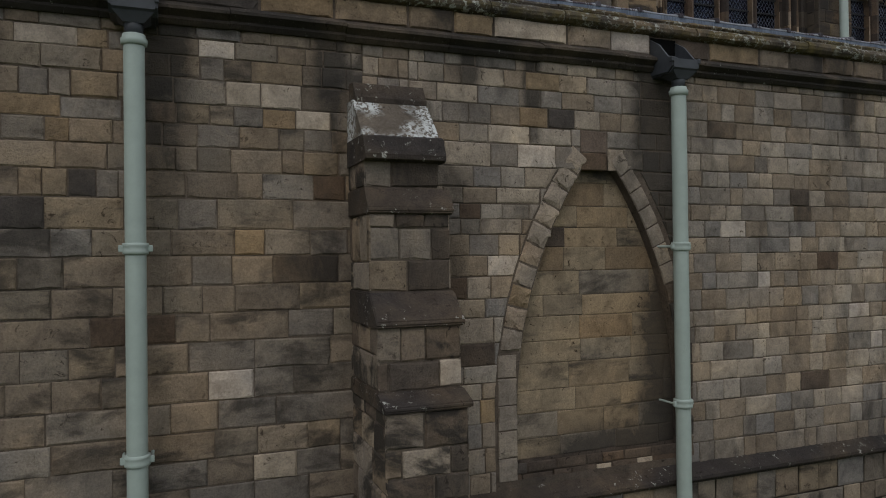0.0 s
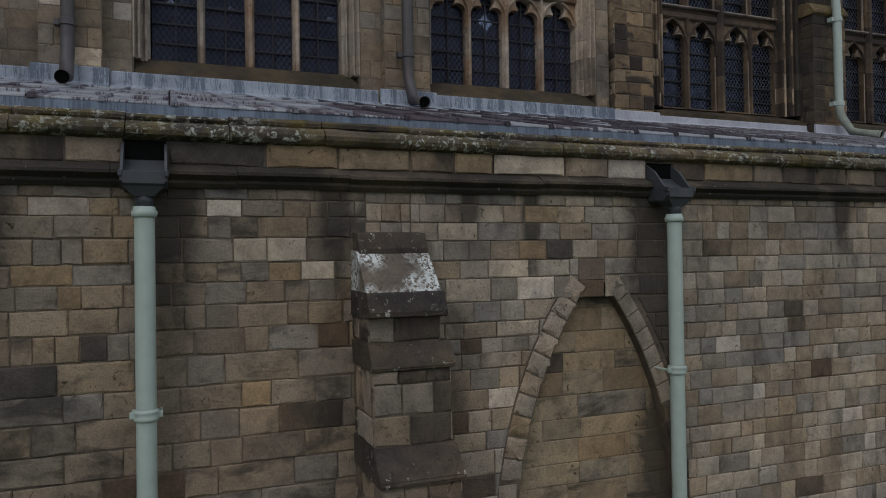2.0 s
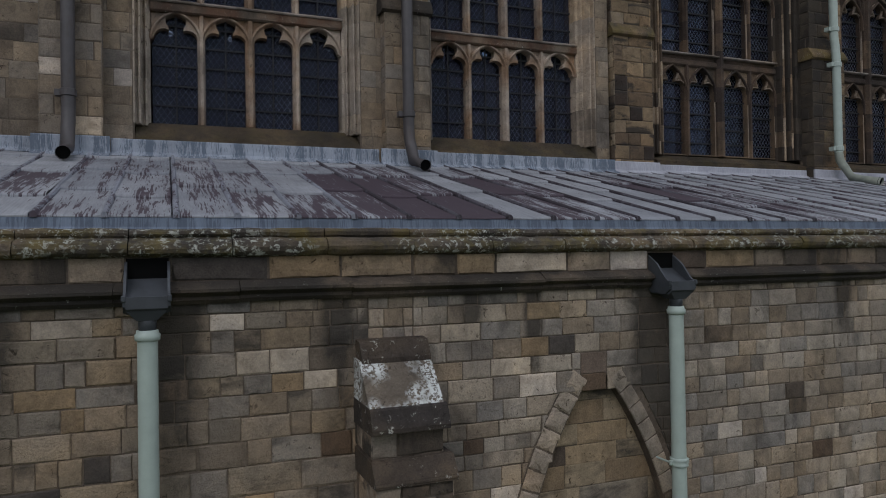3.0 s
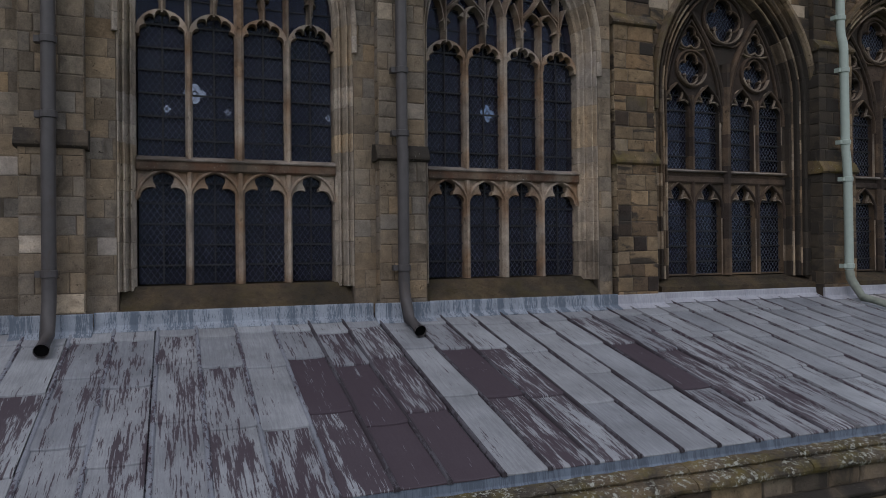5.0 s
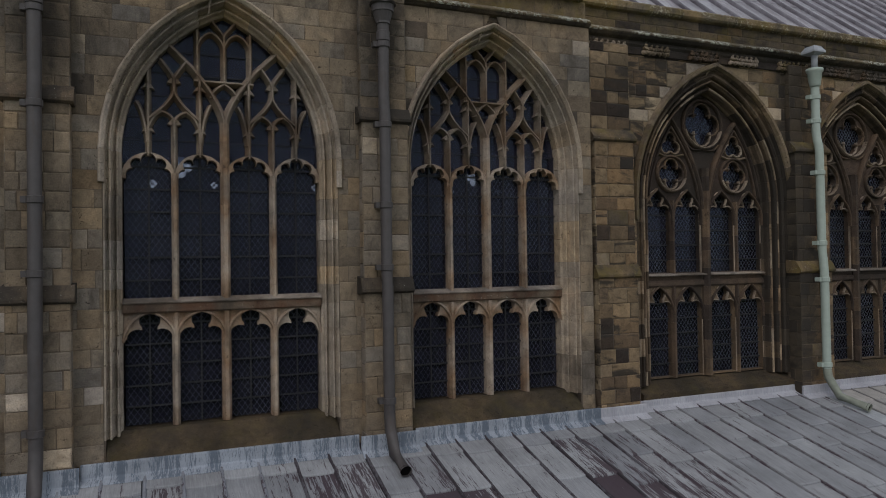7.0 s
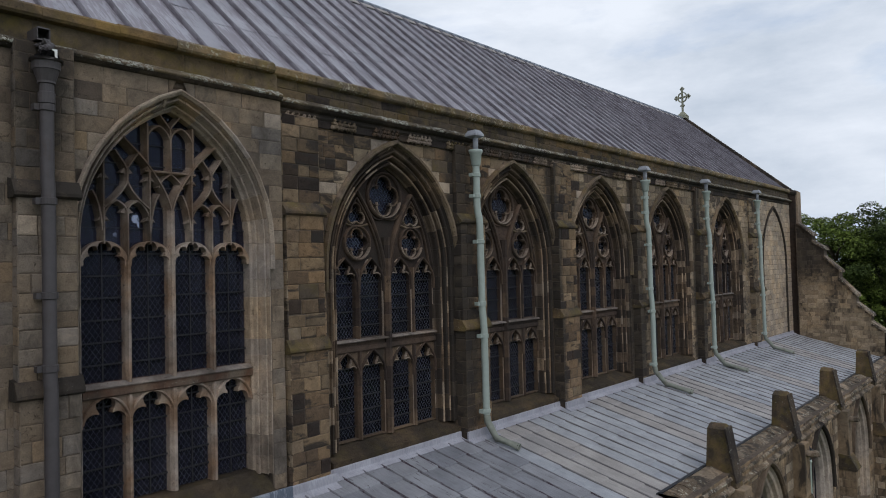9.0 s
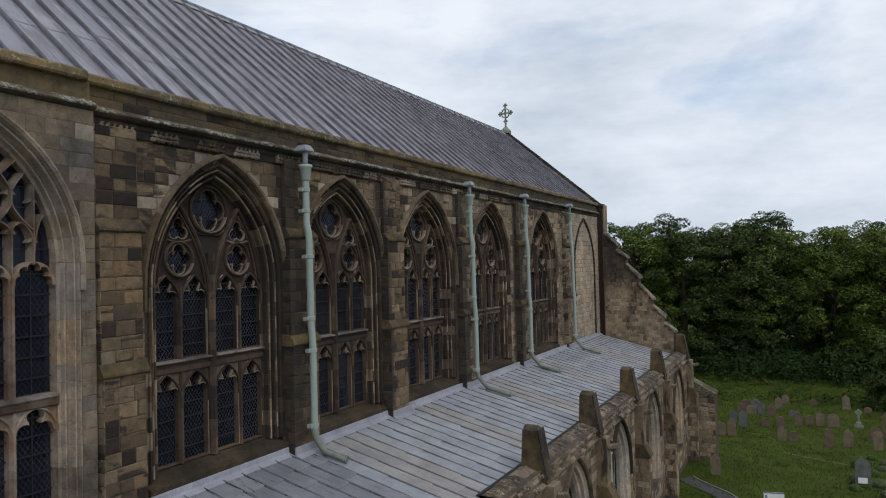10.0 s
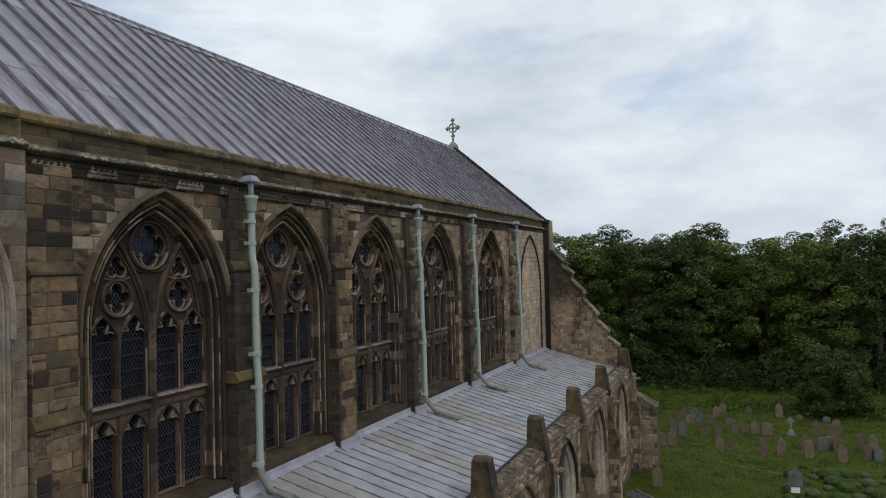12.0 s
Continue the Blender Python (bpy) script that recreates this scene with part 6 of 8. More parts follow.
# ---- buttresses of the clerestory ----
def clerestory_buttress(x0, x1, y_wall, out, stages, mat, joined, label, seed, pipe=False):
    """Stages: bottom, top, how far each lower stage stands beyond the upper."""
    b = empty("clerestory_buttress", (x0 + x1) / 2, y_wall, 8.1, label, "buttress", "clerestory buttresses")
    half = (x1 - x0) / 2
    for i, (z0, z1, extra) in enumerate(stages):
        core = box("stage", (-half + 0.02, -out - extra + 0.02, z0 - 8.1), (half - 0.02, 0.1, z1 - 8.1), M_OLD_MORTAR if mat is M_OLD else M_MORTAR, b)
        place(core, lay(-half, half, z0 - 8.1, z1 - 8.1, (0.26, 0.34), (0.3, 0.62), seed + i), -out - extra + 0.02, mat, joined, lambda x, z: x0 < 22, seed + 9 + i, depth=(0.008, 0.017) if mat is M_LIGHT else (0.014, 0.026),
              accents=[(M_HOOD if mat is M_OLD else M_PALE, [(random.Random(seed + j).uniform(-half, half), random.Random(seed * 3 + j).uniform(0, 8)) for j in range(2)])])
        for s in (-1, 1):
            turn = Matrix.Rotation(radians(-90 if s < 0 else 90), 4, "Z")
            lo, hi = (-out - extra, 0.02) if s > 0 else (-0.02, out + extra)
            place(core, lay(lo, hi, z0 - 8.1, z1 - 8.1, (0.26, 0.34), (0.3, 0.5), seed + 20 + i), -half + 0.02, mat, joined, lambda x, z: False, seed + 30 + i, depth=(0.008, 0.017) if mat is M_LIGHT else (0.014, 0.026), turn=turn)
        if i + 1 < len(stages):
            bm = bmesh.new()
            za = z1 - 8.1
            e2 = stages[i + 1][2]
            extrude_x(bm, [(0.05, za - 0.04), (-out - extra - 0.0, za - 0.04), (-out - extra - 0.06, za), (-out - extra - 0.06, za + 0.05), (-out - e2, za + 0.26), (0.05, za + 0.3)], -half - 0.05, half + 0.05)
            part("offset", bm, M_OFFSET if mat is M_OLD else M_STRING, b, "sloping weathered offset stone")
    return b


LIT_STAGES = [(8.1, 11.0, 0.06), (11.2, 14.2, 0.02), (14.35, 16.7, -0.06)]
OLD_STAGES = [(8.1, 11.15, 0.10), (11.38, 14.15, 0.03), (14.38, 16.35, -0.1)]
clerestory_buttress(-1.75, -0.82, LIT, 0.24, LIT_STAGES, M_LIGHT, M_LIGHT_J, "flat stepped buttress of renewed sandstone between windows", 201)
clerestory_buttress(3.98, 4.90, LIT, 0.24, LIT_STAGES, M_LIGHT, M_LIGHT_J, "flat stepped buttress of renewed sandstone between windows", 231)
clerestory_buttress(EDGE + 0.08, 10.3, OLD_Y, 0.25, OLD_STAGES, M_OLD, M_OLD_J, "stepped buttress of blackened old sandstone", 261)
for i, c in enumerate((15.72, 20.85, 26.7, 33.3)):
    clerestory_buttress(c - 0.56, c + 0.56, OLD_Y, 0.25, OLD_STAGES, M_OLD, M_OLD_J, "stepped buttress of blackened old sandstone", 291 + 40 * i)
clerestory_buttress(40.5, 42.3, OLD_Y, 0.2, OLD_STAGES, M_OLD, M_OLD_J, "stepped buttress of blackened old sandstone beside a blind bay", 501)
# ---- cornice and parapet of the nave ----
cornice = tagged(new("cornice"), "carved stone cornice and moulded string under the nave parapet", "cornice", kind="structure")
for x0, x1, y, dz in ((-16, EDGE, LIT + 0.1, 0.04), (EDGE, 49.3, OLD_Y, 0.0)):
    bm = bmesh.new()
    extrude_x(bm, [(y + 0.4, 16.36 + dz), (y - 0.03, 16.36 + dz), (y - 0.07, 16.42 + dz), (y - 0.05, 16.5 + dz), (y - 0.16, 16.54 + dz), (y - 0.21, 16.59 + dz), (y + 0.4, 16.59 + dz)], x0, x1)
    part("string_moulding", bm, M_STRING, cornice)
    x = x0
    rng = random.Random(60)
    while x < x1:
        e = min(x1, x + rng.uniform(0.7, 1.2))
        bm = bmesh.new()
        o = rng.uniform(-0.012, 0.012)
        extrude_x(bm, [(y + 0.4, 16.592 + dz), (y - 0.22 + o, 16.592 + dz), (y - 0.235 + o, 16.62 + dz), (y - 0.22 + o, 16.645 + dz), (y - 0.03, 16.755 + dz), (y + 0.4, 16.755 + dz)], x, e - 0.004)
        part("string_weathering", bm, M_STRINGTOP, cornice)
        x = e
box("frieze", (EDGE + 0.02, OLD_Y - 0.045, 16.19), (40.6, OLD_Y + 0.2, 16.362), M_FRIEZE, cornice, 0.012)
rng = random.Random(61)
x = EDGE + 0.25
while x < 33:
    # a run of leaf carving, worn away between runs
    run_end, lost = x + rng.uniform(0.5, 1.3), rng.uniform(0.15, 0.7)
    tone = rng.choice((M_HOOD, M_ARRIS, M_ARRIS, M_DARK, M_ARRIS))
    while x < run_end:
        bm = bmesh.new()
        for dx, dz, r in ((0.0, -0.045, 0.06), (0.075, -0.03, 0.05), (0.035, 0.055, 0.055), (0.105, 0.05, 0.045), (0.07, 0.12, 0.04)):
            bmesh.ops.create_icosphere(bm, subdivisions=1, radius=r, matrix=Matrix.Translation((x + dx, OLD_Y - 0.075, 16.285 + dz)))
        for v in bm.verts:
            v.co += Vector((noise.noise(v.co * 31), noise.noise(v.co * 27), noise.noise(v.co * 37))) * 0.03
        part("carved_leaf", bm, tone, cornice)
        x += 0.15
    x = run_end + lost
nave_parapet = tagged(new("nave_parapet"), "plain nave parapet of dark mossy sandstone", "parapet", kind="structure")
for x0, x1, y, dz, tall in ((-16, EDGE, OLD_Y - 0.17, 0.04, 0.4), (EDGE, 48.9, OLD_Y - 0.02, 0.0, 0.46)):
    core = box("parapet_core", (x0, y + 0.03, 16.7 + dz), (x1, y + 0.5, 17.16), M_OLD_MORTAR, nave_parapet)
    renewed = x0 < 0
    place(nave_parapet, lay(x0, x1, 16.72 + dz, 17.16, (0.4, 0.5) if renewed else (0.2, 0.24), (0.7, 1.5) if renewed else (0.4, 1.0), 63), y + 0.03, M_OLIVE if renewed else M_PARAPET, M_PARAPET, lambda x, z: 0 < x < 30, 64)
nave_coping = tagged(new("nave_coping"), "ochre-lichened coping stones of the nave parapet", "coping", kind="structure")
x = -16.0
while x < 48.9:
    e = min(48.9, x + rng.uniform(1.0, 1.3))
    bm = bmesh.new()
    y, out = (OLD_Y - 0.14, 0.18) if e <= EDGE + 0.6 else (OLD_Y, 0.13)
    o = rng.uniform(-0.012, 0.012)
    extrude_x(bm, [(y + 0.55, 17.14), (y - 0.02, 17.14), (y - out + 0.03, 17.165 + o), (y - out, 17.21 + o), (y - out + 0.015, 17.34 + o), (y - out + 0.09, 17.395 + o), (y + 0.25, 17.44 + o), (y + 0.55, 17.42)], x, e - 0.006)
    part("coping_stone", bm, M_OCHRE_COPING if x > 6.0 else M_ORANGE_COPING, nave_coping)
    x = e

# ---- the main roof ----
RIDGE_Y, RIDGE_Z, EAVES_Y, EAVES_Z, GABLE = 20.0, 23.0, 13.45, 17.42, 48.8


def main_roof():
    roof = tagged(mesh("main_roof_deck", [(-16, EAVES_Y, EAVES_Z - 0.04), (GABLE, EAVES_Y, EAVES_Z - 0.04), (GABLE, RIDGE_Y, RIDGE_Z - 0.04), (-16, RIDGE_Y, RIDGE_Z - 0.04), (GABLE, 26.55, EAVES_Z - 0.04), (-16, 26.55, EAVES_Z - 0.04),
                                         (-16, EAVES_Y, EAVES_Z - 0.3), (GABLE, EAVES_Y, EAVES_Z - 0.3), (GABLE, RIDGE_Y, RIDGE_Z - 0.3), (-16, RIDGE_Y, RIDGE_Z - 0.3), (GABLE, 26.55, EAVES_Z - 0.3), (-16, 26.55, EAVES_Z - 0.3)],
                       [(0, 1, 2, 3), (3, 2, 4, 5), (9, 8, 7, 6), (11, 10, 8, 9), (0, 6, 7, 1), (5, 4, 10, 11), (1, 7, 8, 2), (2, 8, 10, 4)], M_ROLL_MAIN), "steep nave roof covered in grey sheet lead with rolls", "roof", kind="structure")
    sl = (RIDGE_Z - EAVES_Z) / (RIDGE_Y - EAVES_Y)
    nrm = Vector((0, -sl, 1)).normalized()
    rng = random.Random(8)
    sv, sf, rv, rf = [], [], [], []
    x = -15.5
    while x < GABLE - 0.5:
        w = 0.78 + rng.uniform(-0.02, 0.02)
        lap = rng.uniform(-0.4, 0.4)
        cuts = [EAVES_Y - 0.3, 15.1 + lap, 16.8 + lap, 18.4 + lap, RIDGE_Y]
        for s in range(4):
            for_v = []
            for y, up in ((cuts[s], 0.012), (cuts[s] + 0.02, 0.016), (cuts[s + 1] + 0.01, 0.004)):
                for i in range(5):
                    p = Vector((x + 0.03 + (w - 0.06) * i / 4, y, EAVES_Z + (y - EAVES_Y) * sl)) + nrm * (up + (0.014, 0.004, 0, 0.004, 0.014)[i])
                    for_v.append(tuple(p))
            if 3.0 < x < 46:
                mesh("lead_sheet", for_v, [(j * 5 + i, j * 5 + i + 1, j * 5 + i + 6, j * 5 + i + 5) for j in range(2) for i in range(4)], M_LEAD_MAIN, roof)
                continue
            o = len(sv)
            sv += for_v
            sf += [(o + j * 5 + i, o + j * 5 + i + 1, o + j * 5 + i + 6, o + j * 5 + i + 5) for j in range(2) for i in range(4)]
        o = len(rv)
        for y in (13.16, RIDGE_Y):
            for a in (190, 140, 110, 70, 40, -10):
                p = Vector((x, y, EAVES_Z + (y - EAVES_Y) * sl)) + nrm * (0.035 + 0.075 * math.sin(radians(a)))
                rv.append((p.x + 0.05 * math.cos(radians(a)), p.y, p.z))
        roll_faces = [(i, i + 1, i + 7, i + 6) for i in range(5)] + [(5, 4, 3, 2, 1, 0)]
        if 3.0 < x < 46:
            mesh("lead_roll", rv[o:], roll_faces, M_ROLL_MAIN, roof)
            del rv[o:]
        else:
            rf += [tuple(o + i for i in q) for q in roll_faces]
        x += w
    tagged(mesh("lead_sheets", sv, sf, M_LEAD_MAIN, roof), kind="stuff")
    tagged(mesh("lead_rolls", rv, rf, M_ROLL_MAIN, roof), kind="stuff")
    part("ridge_roll", tube(bmesh.new(), [(-16, RIDGE_Y, RIDGE_Z + 0.05), (GABLE, RIDGE_Y, RIDGE_Z + 0.05)], 0.11, 12), M_FLASH, roof, "pale ridge roll")
    bm = bmesh.new()
    extrude_x(bm, [(RIDGE_Y - 0.26, RIDGE_Z - 0.26 * sl + 0.06), (RIDGE_Y - 0.26, RIDGE_Z - 0.26 * sl + 0.085), (RIDGE_Y, RIDGE_Z + 0.12), (RIDGE_Y + 0.26, RIDGE_Z - 0.26 * sl + 0.085), (RIDGE_Y + 0.26, RIDGE_Z - 0.26 * sl + 0.06), (RIDGE_Y, RIDGE_Z + 0.05)], -16, GABLE)
    part("ridge_saddle", bm, M_RIDGE, roof, "pale brownish lead saddle over the ridge")
    box("verge", (GABLE - 0.02, RIDGE_Y - 0.1, RIDGE_Z - 0.2), (GABLE + 0.2, RIDGE_Y + 0.1, RIDGE_Z + 0.12), M_STRING, roof)
    bm = bmesh.new()
    for y0, y1 in ((EAVES_Y - 0.5, RIDGE_Y), (27.0, RIDGE_Y)):
        z0 = EAVES_Z + (EAVES_Y - 0.5 - EAVES_Y) * sl
        rings(bm, [[(GABLE - 0.05, y0, z0 - 0.1), (GABLE + 0.4, y0, z0 - 0.1), (GABLE + 0.4, y0, z0 + 0.3), (GABLE - 0.05, y0, z0 + 0.3)],
                   [(GABLE - 0.05, y1, RIDGE_Z - 0.1), (GABLE + 0.4, y1, RIDGE_Z - 0.1), (GABLE + 0.4, y1, RIDGE_Z + 0.28), (GABLE - 0.05, y1, RIDGE_Z + 0.28)]])
    part("gable_coping", bm, M_STRING, roof, "dark gable coping")


main_roof()


def gable_cross():
    c = empty("gable_cross", GABLE + 0.1, RIDGE_Y, RIDGE_Z + 0.05, "pierced stone gable cross with leafy arm ends", "cross")
    part("base", rings(bmesh.new(), [[(s * w, t * w, z) for s, t in ((-1, -1), (1, -1), (1, 1), (-1, 1))] for w, z in ((0.3, 0.0), (0.3, 0.22), (0.2, 0.36), (0.1, 0.5))]), M_CROSS, c)
    turn = Matrix.Rotation(radians(80), 4, "Z")
    bm = bmesh.new()
    bar(bm, [(0, 0.4), (0, 2.15)], 0.11, -0.06, 0.06, 0.02)
    bar(bm, [(-0.48, 1.55), (0.48, 1.55)], 0.11, -0.06, 0.06, 0.02)
    shaft = part("cross_arms", bm, M_CROSS, c)
    ring = part("ring", bar(bmesh.new(), circle(0, 1.55, 0.34), 0.07, -0.05, 0.05, 0.02), M_CROSS, c)
    made = [shaft, ring]
    for x, z, dx, dz in ((0, 2.15, 0, 1), (0.48, 1.55, 1, 0), (-0.48, 1.55, -1, 0), (0, 0.95, 0, -1)):
        bm = bmesh.new()
        for px, pz in ((x + 0.1 * dx, z + 0.1 * dz), (x + 0.11 * dz, z + 0.11 * dx), (x - 0.11 * dz, z - 0.11 * dx)):
            bmesh.ops.create_icosphere(bm, subdivisions=1, radius=0.085, matrix=Matrix.Translation((px, 0, pz)))
        made.append(part("leafy_end", bm, M_CROSS, c))
    for o in made:
        o.matrix_basis = turn


gable_cross()


# ---- pipes of the clerestory ----
def clerestory_pipe(x, y, label, mat, cap, foot, r=0.1, top=16.05, old=True):
    p = empty("clerestory_pipe", x, y, 8.3, label, "downpipe", "clerestory rainwater pipes")
    z = lambda v: v - 8.3  # noqa: E731
    if old:
        path = [(0, -0.13, z(top)), (0, -0.13, z(14.62)), (0.0, -0.15, z(14.45)), (0.0, -0.2, z(14.25)), (0, -0.21, z(14.1)), (0, -0.22, z(11.7)), (0, -0.25, z(11.4)), (0, -0.27, z(11.1)), (0, -0.28, z(8.75))]
    else:
        path = [(0, -0.08, z(top)), (0, -0.08, z(14.5)), (0, -0.12, z(14.3)), (0, -0.12, z(11.3)), (0, -0.16, z(11.1)), (0, -0.16, z(8.75))]
    ey = path[-1][1]
    bend = [(foot[0] * f, ey - foot[1] * f, zz) for f, zz in ((0.03, z(8.55)), (0.12, z(8.4)), (0.3, roof_z(y + ey - 0.3 * foot[1]) - 8.3 + r + 0.05))]
    end = (foot[0], ey - foot[1], roof_z(y + ey - foot[1]) - 8.3 + r + 0.04)
    part("pipe", tube(bmesh.new(), path, r, 16, False), mat, p, smooth=True)
    shoe = part("shoe", tube(bmesh.new(), [path[-1]] + bend + [end], r, 16, False), M_SHOE if old else mat, p, "grimy green pipe shoe lying on the lead" if old else "", True)
    # black disc paints the shade inside the open pipe
    part("shoe_mouth", tube(bmesh.new(), [tuple(Vector(end) * 0.93 + Vector(bend[-1]) * 0.07), tuple(Vector(end) * 0.92 + Vector(bend[-1]) * 0.08)], r * 0.96, 16), M_BLACK, shoe)
    for zz in (15.5, 14.9, 13.6, 11.85, 10.95, 8.85) if old else (15.6, 14.1, 12.6, 11.45, 9.0):
        yy = np.interp(-z(zz), [-q[2] for q in path], [q[1] for q in path])
        bm = bmesh.new()
        tube(bm, [(0, yy, z(zz) - 0.06), (0, yy, z(zz) - 0.05), (0, yy, z(zz) + 0.05), (0, yy, z(zz) + 0.06)], [r + 0.002, r + 0.022, r + 0.022, r + 0.002], 16)
        add_box(bm, (-r - 0.09, yy - 0.02, z(zz) - 0.05), (-r + 0.02, yy + 0.12, z(zz) + 0.05))
        part("collar", bm, mat, p)
    bm = bmesh.new()
    y0 = path[0][1]
    if cap:
        tube(bm, [(0, y0, z(top) - 0.3), (0, y0, z(top) - 0.25), (0, y0, z(top) + 0.05), (0, y0, z(top) + 0.09), (0, y0, z(top) + 0.16)], [r + 0.01, r + 0.03, r + 0.07, r + 0.1, r + 0.1], 16)
        part("hopper", bm, mat, p, smooth=True)
        part("neck", tube(bmesh.new(), [(0, y0, z(top) + 0.1), (0, y0, z(top) + 0.55)], 0.075, 12), M_CAP, p, smooth=True)
        part("cap", rings(bmesh.new(), [[(s * w, y0 + t * w + 0.02, zz) for s, t in ((-1, -1), (1, -1), (1, 1.2), (-1, 1.2))] for w, zz in ((0.09, z(top) + 0.5), (0.2, z(top) + 0.55), (0.19, z(top) + 0.6), (0.12, z(top) + 0.72))]), M_CAP, p, "grey lead cap over the outlet")
    else:
        tube(bm, [(0, y0, z(15.66)), (0, y0, z(15.67)), (0, y0, z(15.84)), (0, y0, z(15.85)), (0, y0, z(15.98)), (0, y0, z(15.985)), (0, y0, z(16.02)), (0, y0, z(16.2)), (0, y0, z(16.205)), (0, y0, z(16.24)), (0, y0, z(16.33)), (0, y0, z(16.335)), (0, y0, z(16.37)), (0, y0, z(16.33))],
             [r, r + 0.022, r + 0.022, r + 0.005, r + 0.005, r + 0.03, r + 0.03, r + 0.085, r + 0.1, r + 0.1, r + 0.11, r + 0.145, r + 0.145, r + 0.1], 18)
        part("hopper", bm, mat, p, "dark flared hopper head with raised bands")
        # open lead chute out of the parapet, with torn lead under it
        chute = [[(s * wide, y, z(zz) + t) for s, t in ((-1, 0), (1, 0), (1, 0.19), (-1, 0.19))] for wide, y, zz in ((0.11, 0.5, 16.74), (0.11, 0.06, 16.72), (0.1, 0.01, 16.71), (0.085, 0.015, 16.725), (0.08, 0.3, 16.74))]
        part("chute", rings(bmesh.new(), [[(px, py, pz + (0.0 if i < 3 else 0.012)) for px, py, pz in lp] for i, lp in enumerate(chute)]), M_GREYPIPE, p, "open dark lead chute")
        for centre, size, look_of, seed in (((0.02, 0.0, z(16.6)), (0.14, 0.13, 0.11), M_GREYPIPE, 3), ((0.03, -0.04, z(16.45)), (0.13, 0.12, 0.12), M_BLACK, 8)):
            bm = bmesh.new()
            bmesh.ops.create_icosphere(bm, subdivisions=3, radius=1.0)
            for v in bm.verts:
                k = 1.0 + 0.7 * noise.noise(v.co * 1.7 + Vector((seed, 0, 0))) + 0.3 * noise.noise(v.co * 4.5)
                v.co = Vector((v.co.x * size[0], v.co.y * size[1], v.co.z * size[2])) * k + Vector(centre)
            part("torn_lead", bm, look_of, p, "crumpled torn sheet lead")
        bm = bmesh.new()
        add_box(bm, (0.07, -0.13, z(16.42)), (0.15, -0.12, z(16.56)))
        part("tag", bm, M_WHITE, p, "small white tag")
    return p


clerestory_pipe(15.72, OLD_Y - 0.30, "tall pale green rainwater pipe stepping down the clerestory", M_GREEN, True, (0.22, 0.95))
pipe_far = clerestory_pipe(26.7, OLD_Y - 0.30, "tall pale green rainwater pipe with a long mossy shoe", M_GREEN, True, (0.32, 1.4))
for x in (33.3, 40.9):
    copy_thing(pipe_far, Matrix.Translation((x, OLD_Y - 0.30, 8.3)))
pipe_c = clerestory_pipe(-1.3, LIT - 0.32, "dark grey rainwater pipe down a clerestory buttress", M_GREYPIPE, False, (0.02, 0.85), 0.105, 16.2, False)
copy_thing(pipe_c, Matrix.Translation((4.38, LIT - 0.32, 8.3)))

# ---- lead flashing along the clerestory ----
flash = tagged(new("lead_flashing"), "streaked grey lead flashing along the foot of the clerestory", "flashing", kind="structure")


def flash_run(x0, x1, y, top):
    bm = bmesh.new()
    zb = roof_z(y)
    extrude_x(bm, [(y + 0.03, zb - 0.1), (y - 0.2, roof_z(y - 0.2) + 0.028), (y - 0.19, roof_z(y - 0.19) + 0.04), (y - 0.045, zb + 0.045), (y - 0.025, zb + 0.07), (y - 0.02, top - 0.02), (y - 0.01, top), (y + 0.03, top)], x0, x1)
    part("flashing_run", bm, M_FLASH if x1 <= EDGE else M_FLASH_PALE, flash)


cuts = [(-16, -1.85, LIT - 0.03), (-1.85, -0.72, LIT - 0.34), (-0.72, 3.88, LIT - 0.17), (3.88, 5.0, LIT - 0.34), (5.0, EDGE, LIT - 0.17), (EDGE, 10.4, OLD_Y - 0.4), (10.4, 15.1, OLD_Y - 0.15), (15.1, 16.35, OLD_Y - 0.4),
        (16.35, 20.25, OLD_Y - 0.15), (20.25, 21.45, OLD_Y - 0.4), (21.45, 26.1, OLD_Y - 0.15), (26.1, 27.3, OLD_Y - 0.4), (27.3, 32.7, OLD_Y - 0.15), (32.7, 33.9, OLD_Y - 0.4), (33.9, 40.4, OLD_Y - 0.15), (40.4, 42.4, OLD_Y - 0.36), (42.4, 48.5, OLD_Y - 0.04)]
for x0, x1, y in cuts:
    flash_run(x0, x1, y, 8.36 if x1 <= EDGE else 8.34)

hook = empty("iron_bracket", 4.87, LIT - 0.02, 9.15, "small rusty iron bracket fixed to the clerestory wall", "bracket")
part("plate", tube(bmesh.new(), [(0, -0.01, 0), (0, 0.03, 0)], 0.05, 10), M_IRON, hook)
part("arm", tube(bmesh.new(), [(0, 0, 0), (-0.02, -0.07, 0.02), (-0.09, -0.1, 0.03), (-0.13, -0.1, 0.045)], [0.03, 0.035, 0.025, 0.012], 8), M_IRON, hook, smooth=True)
part("arm", tube(bmesh.new(), [(0, 0, 0), (0.03, -0.07, -0.01), (0.09, -0.1, 0.0)], [0.03, 0.03, 0.02], 8), M_IRON, hook, smooth=True)

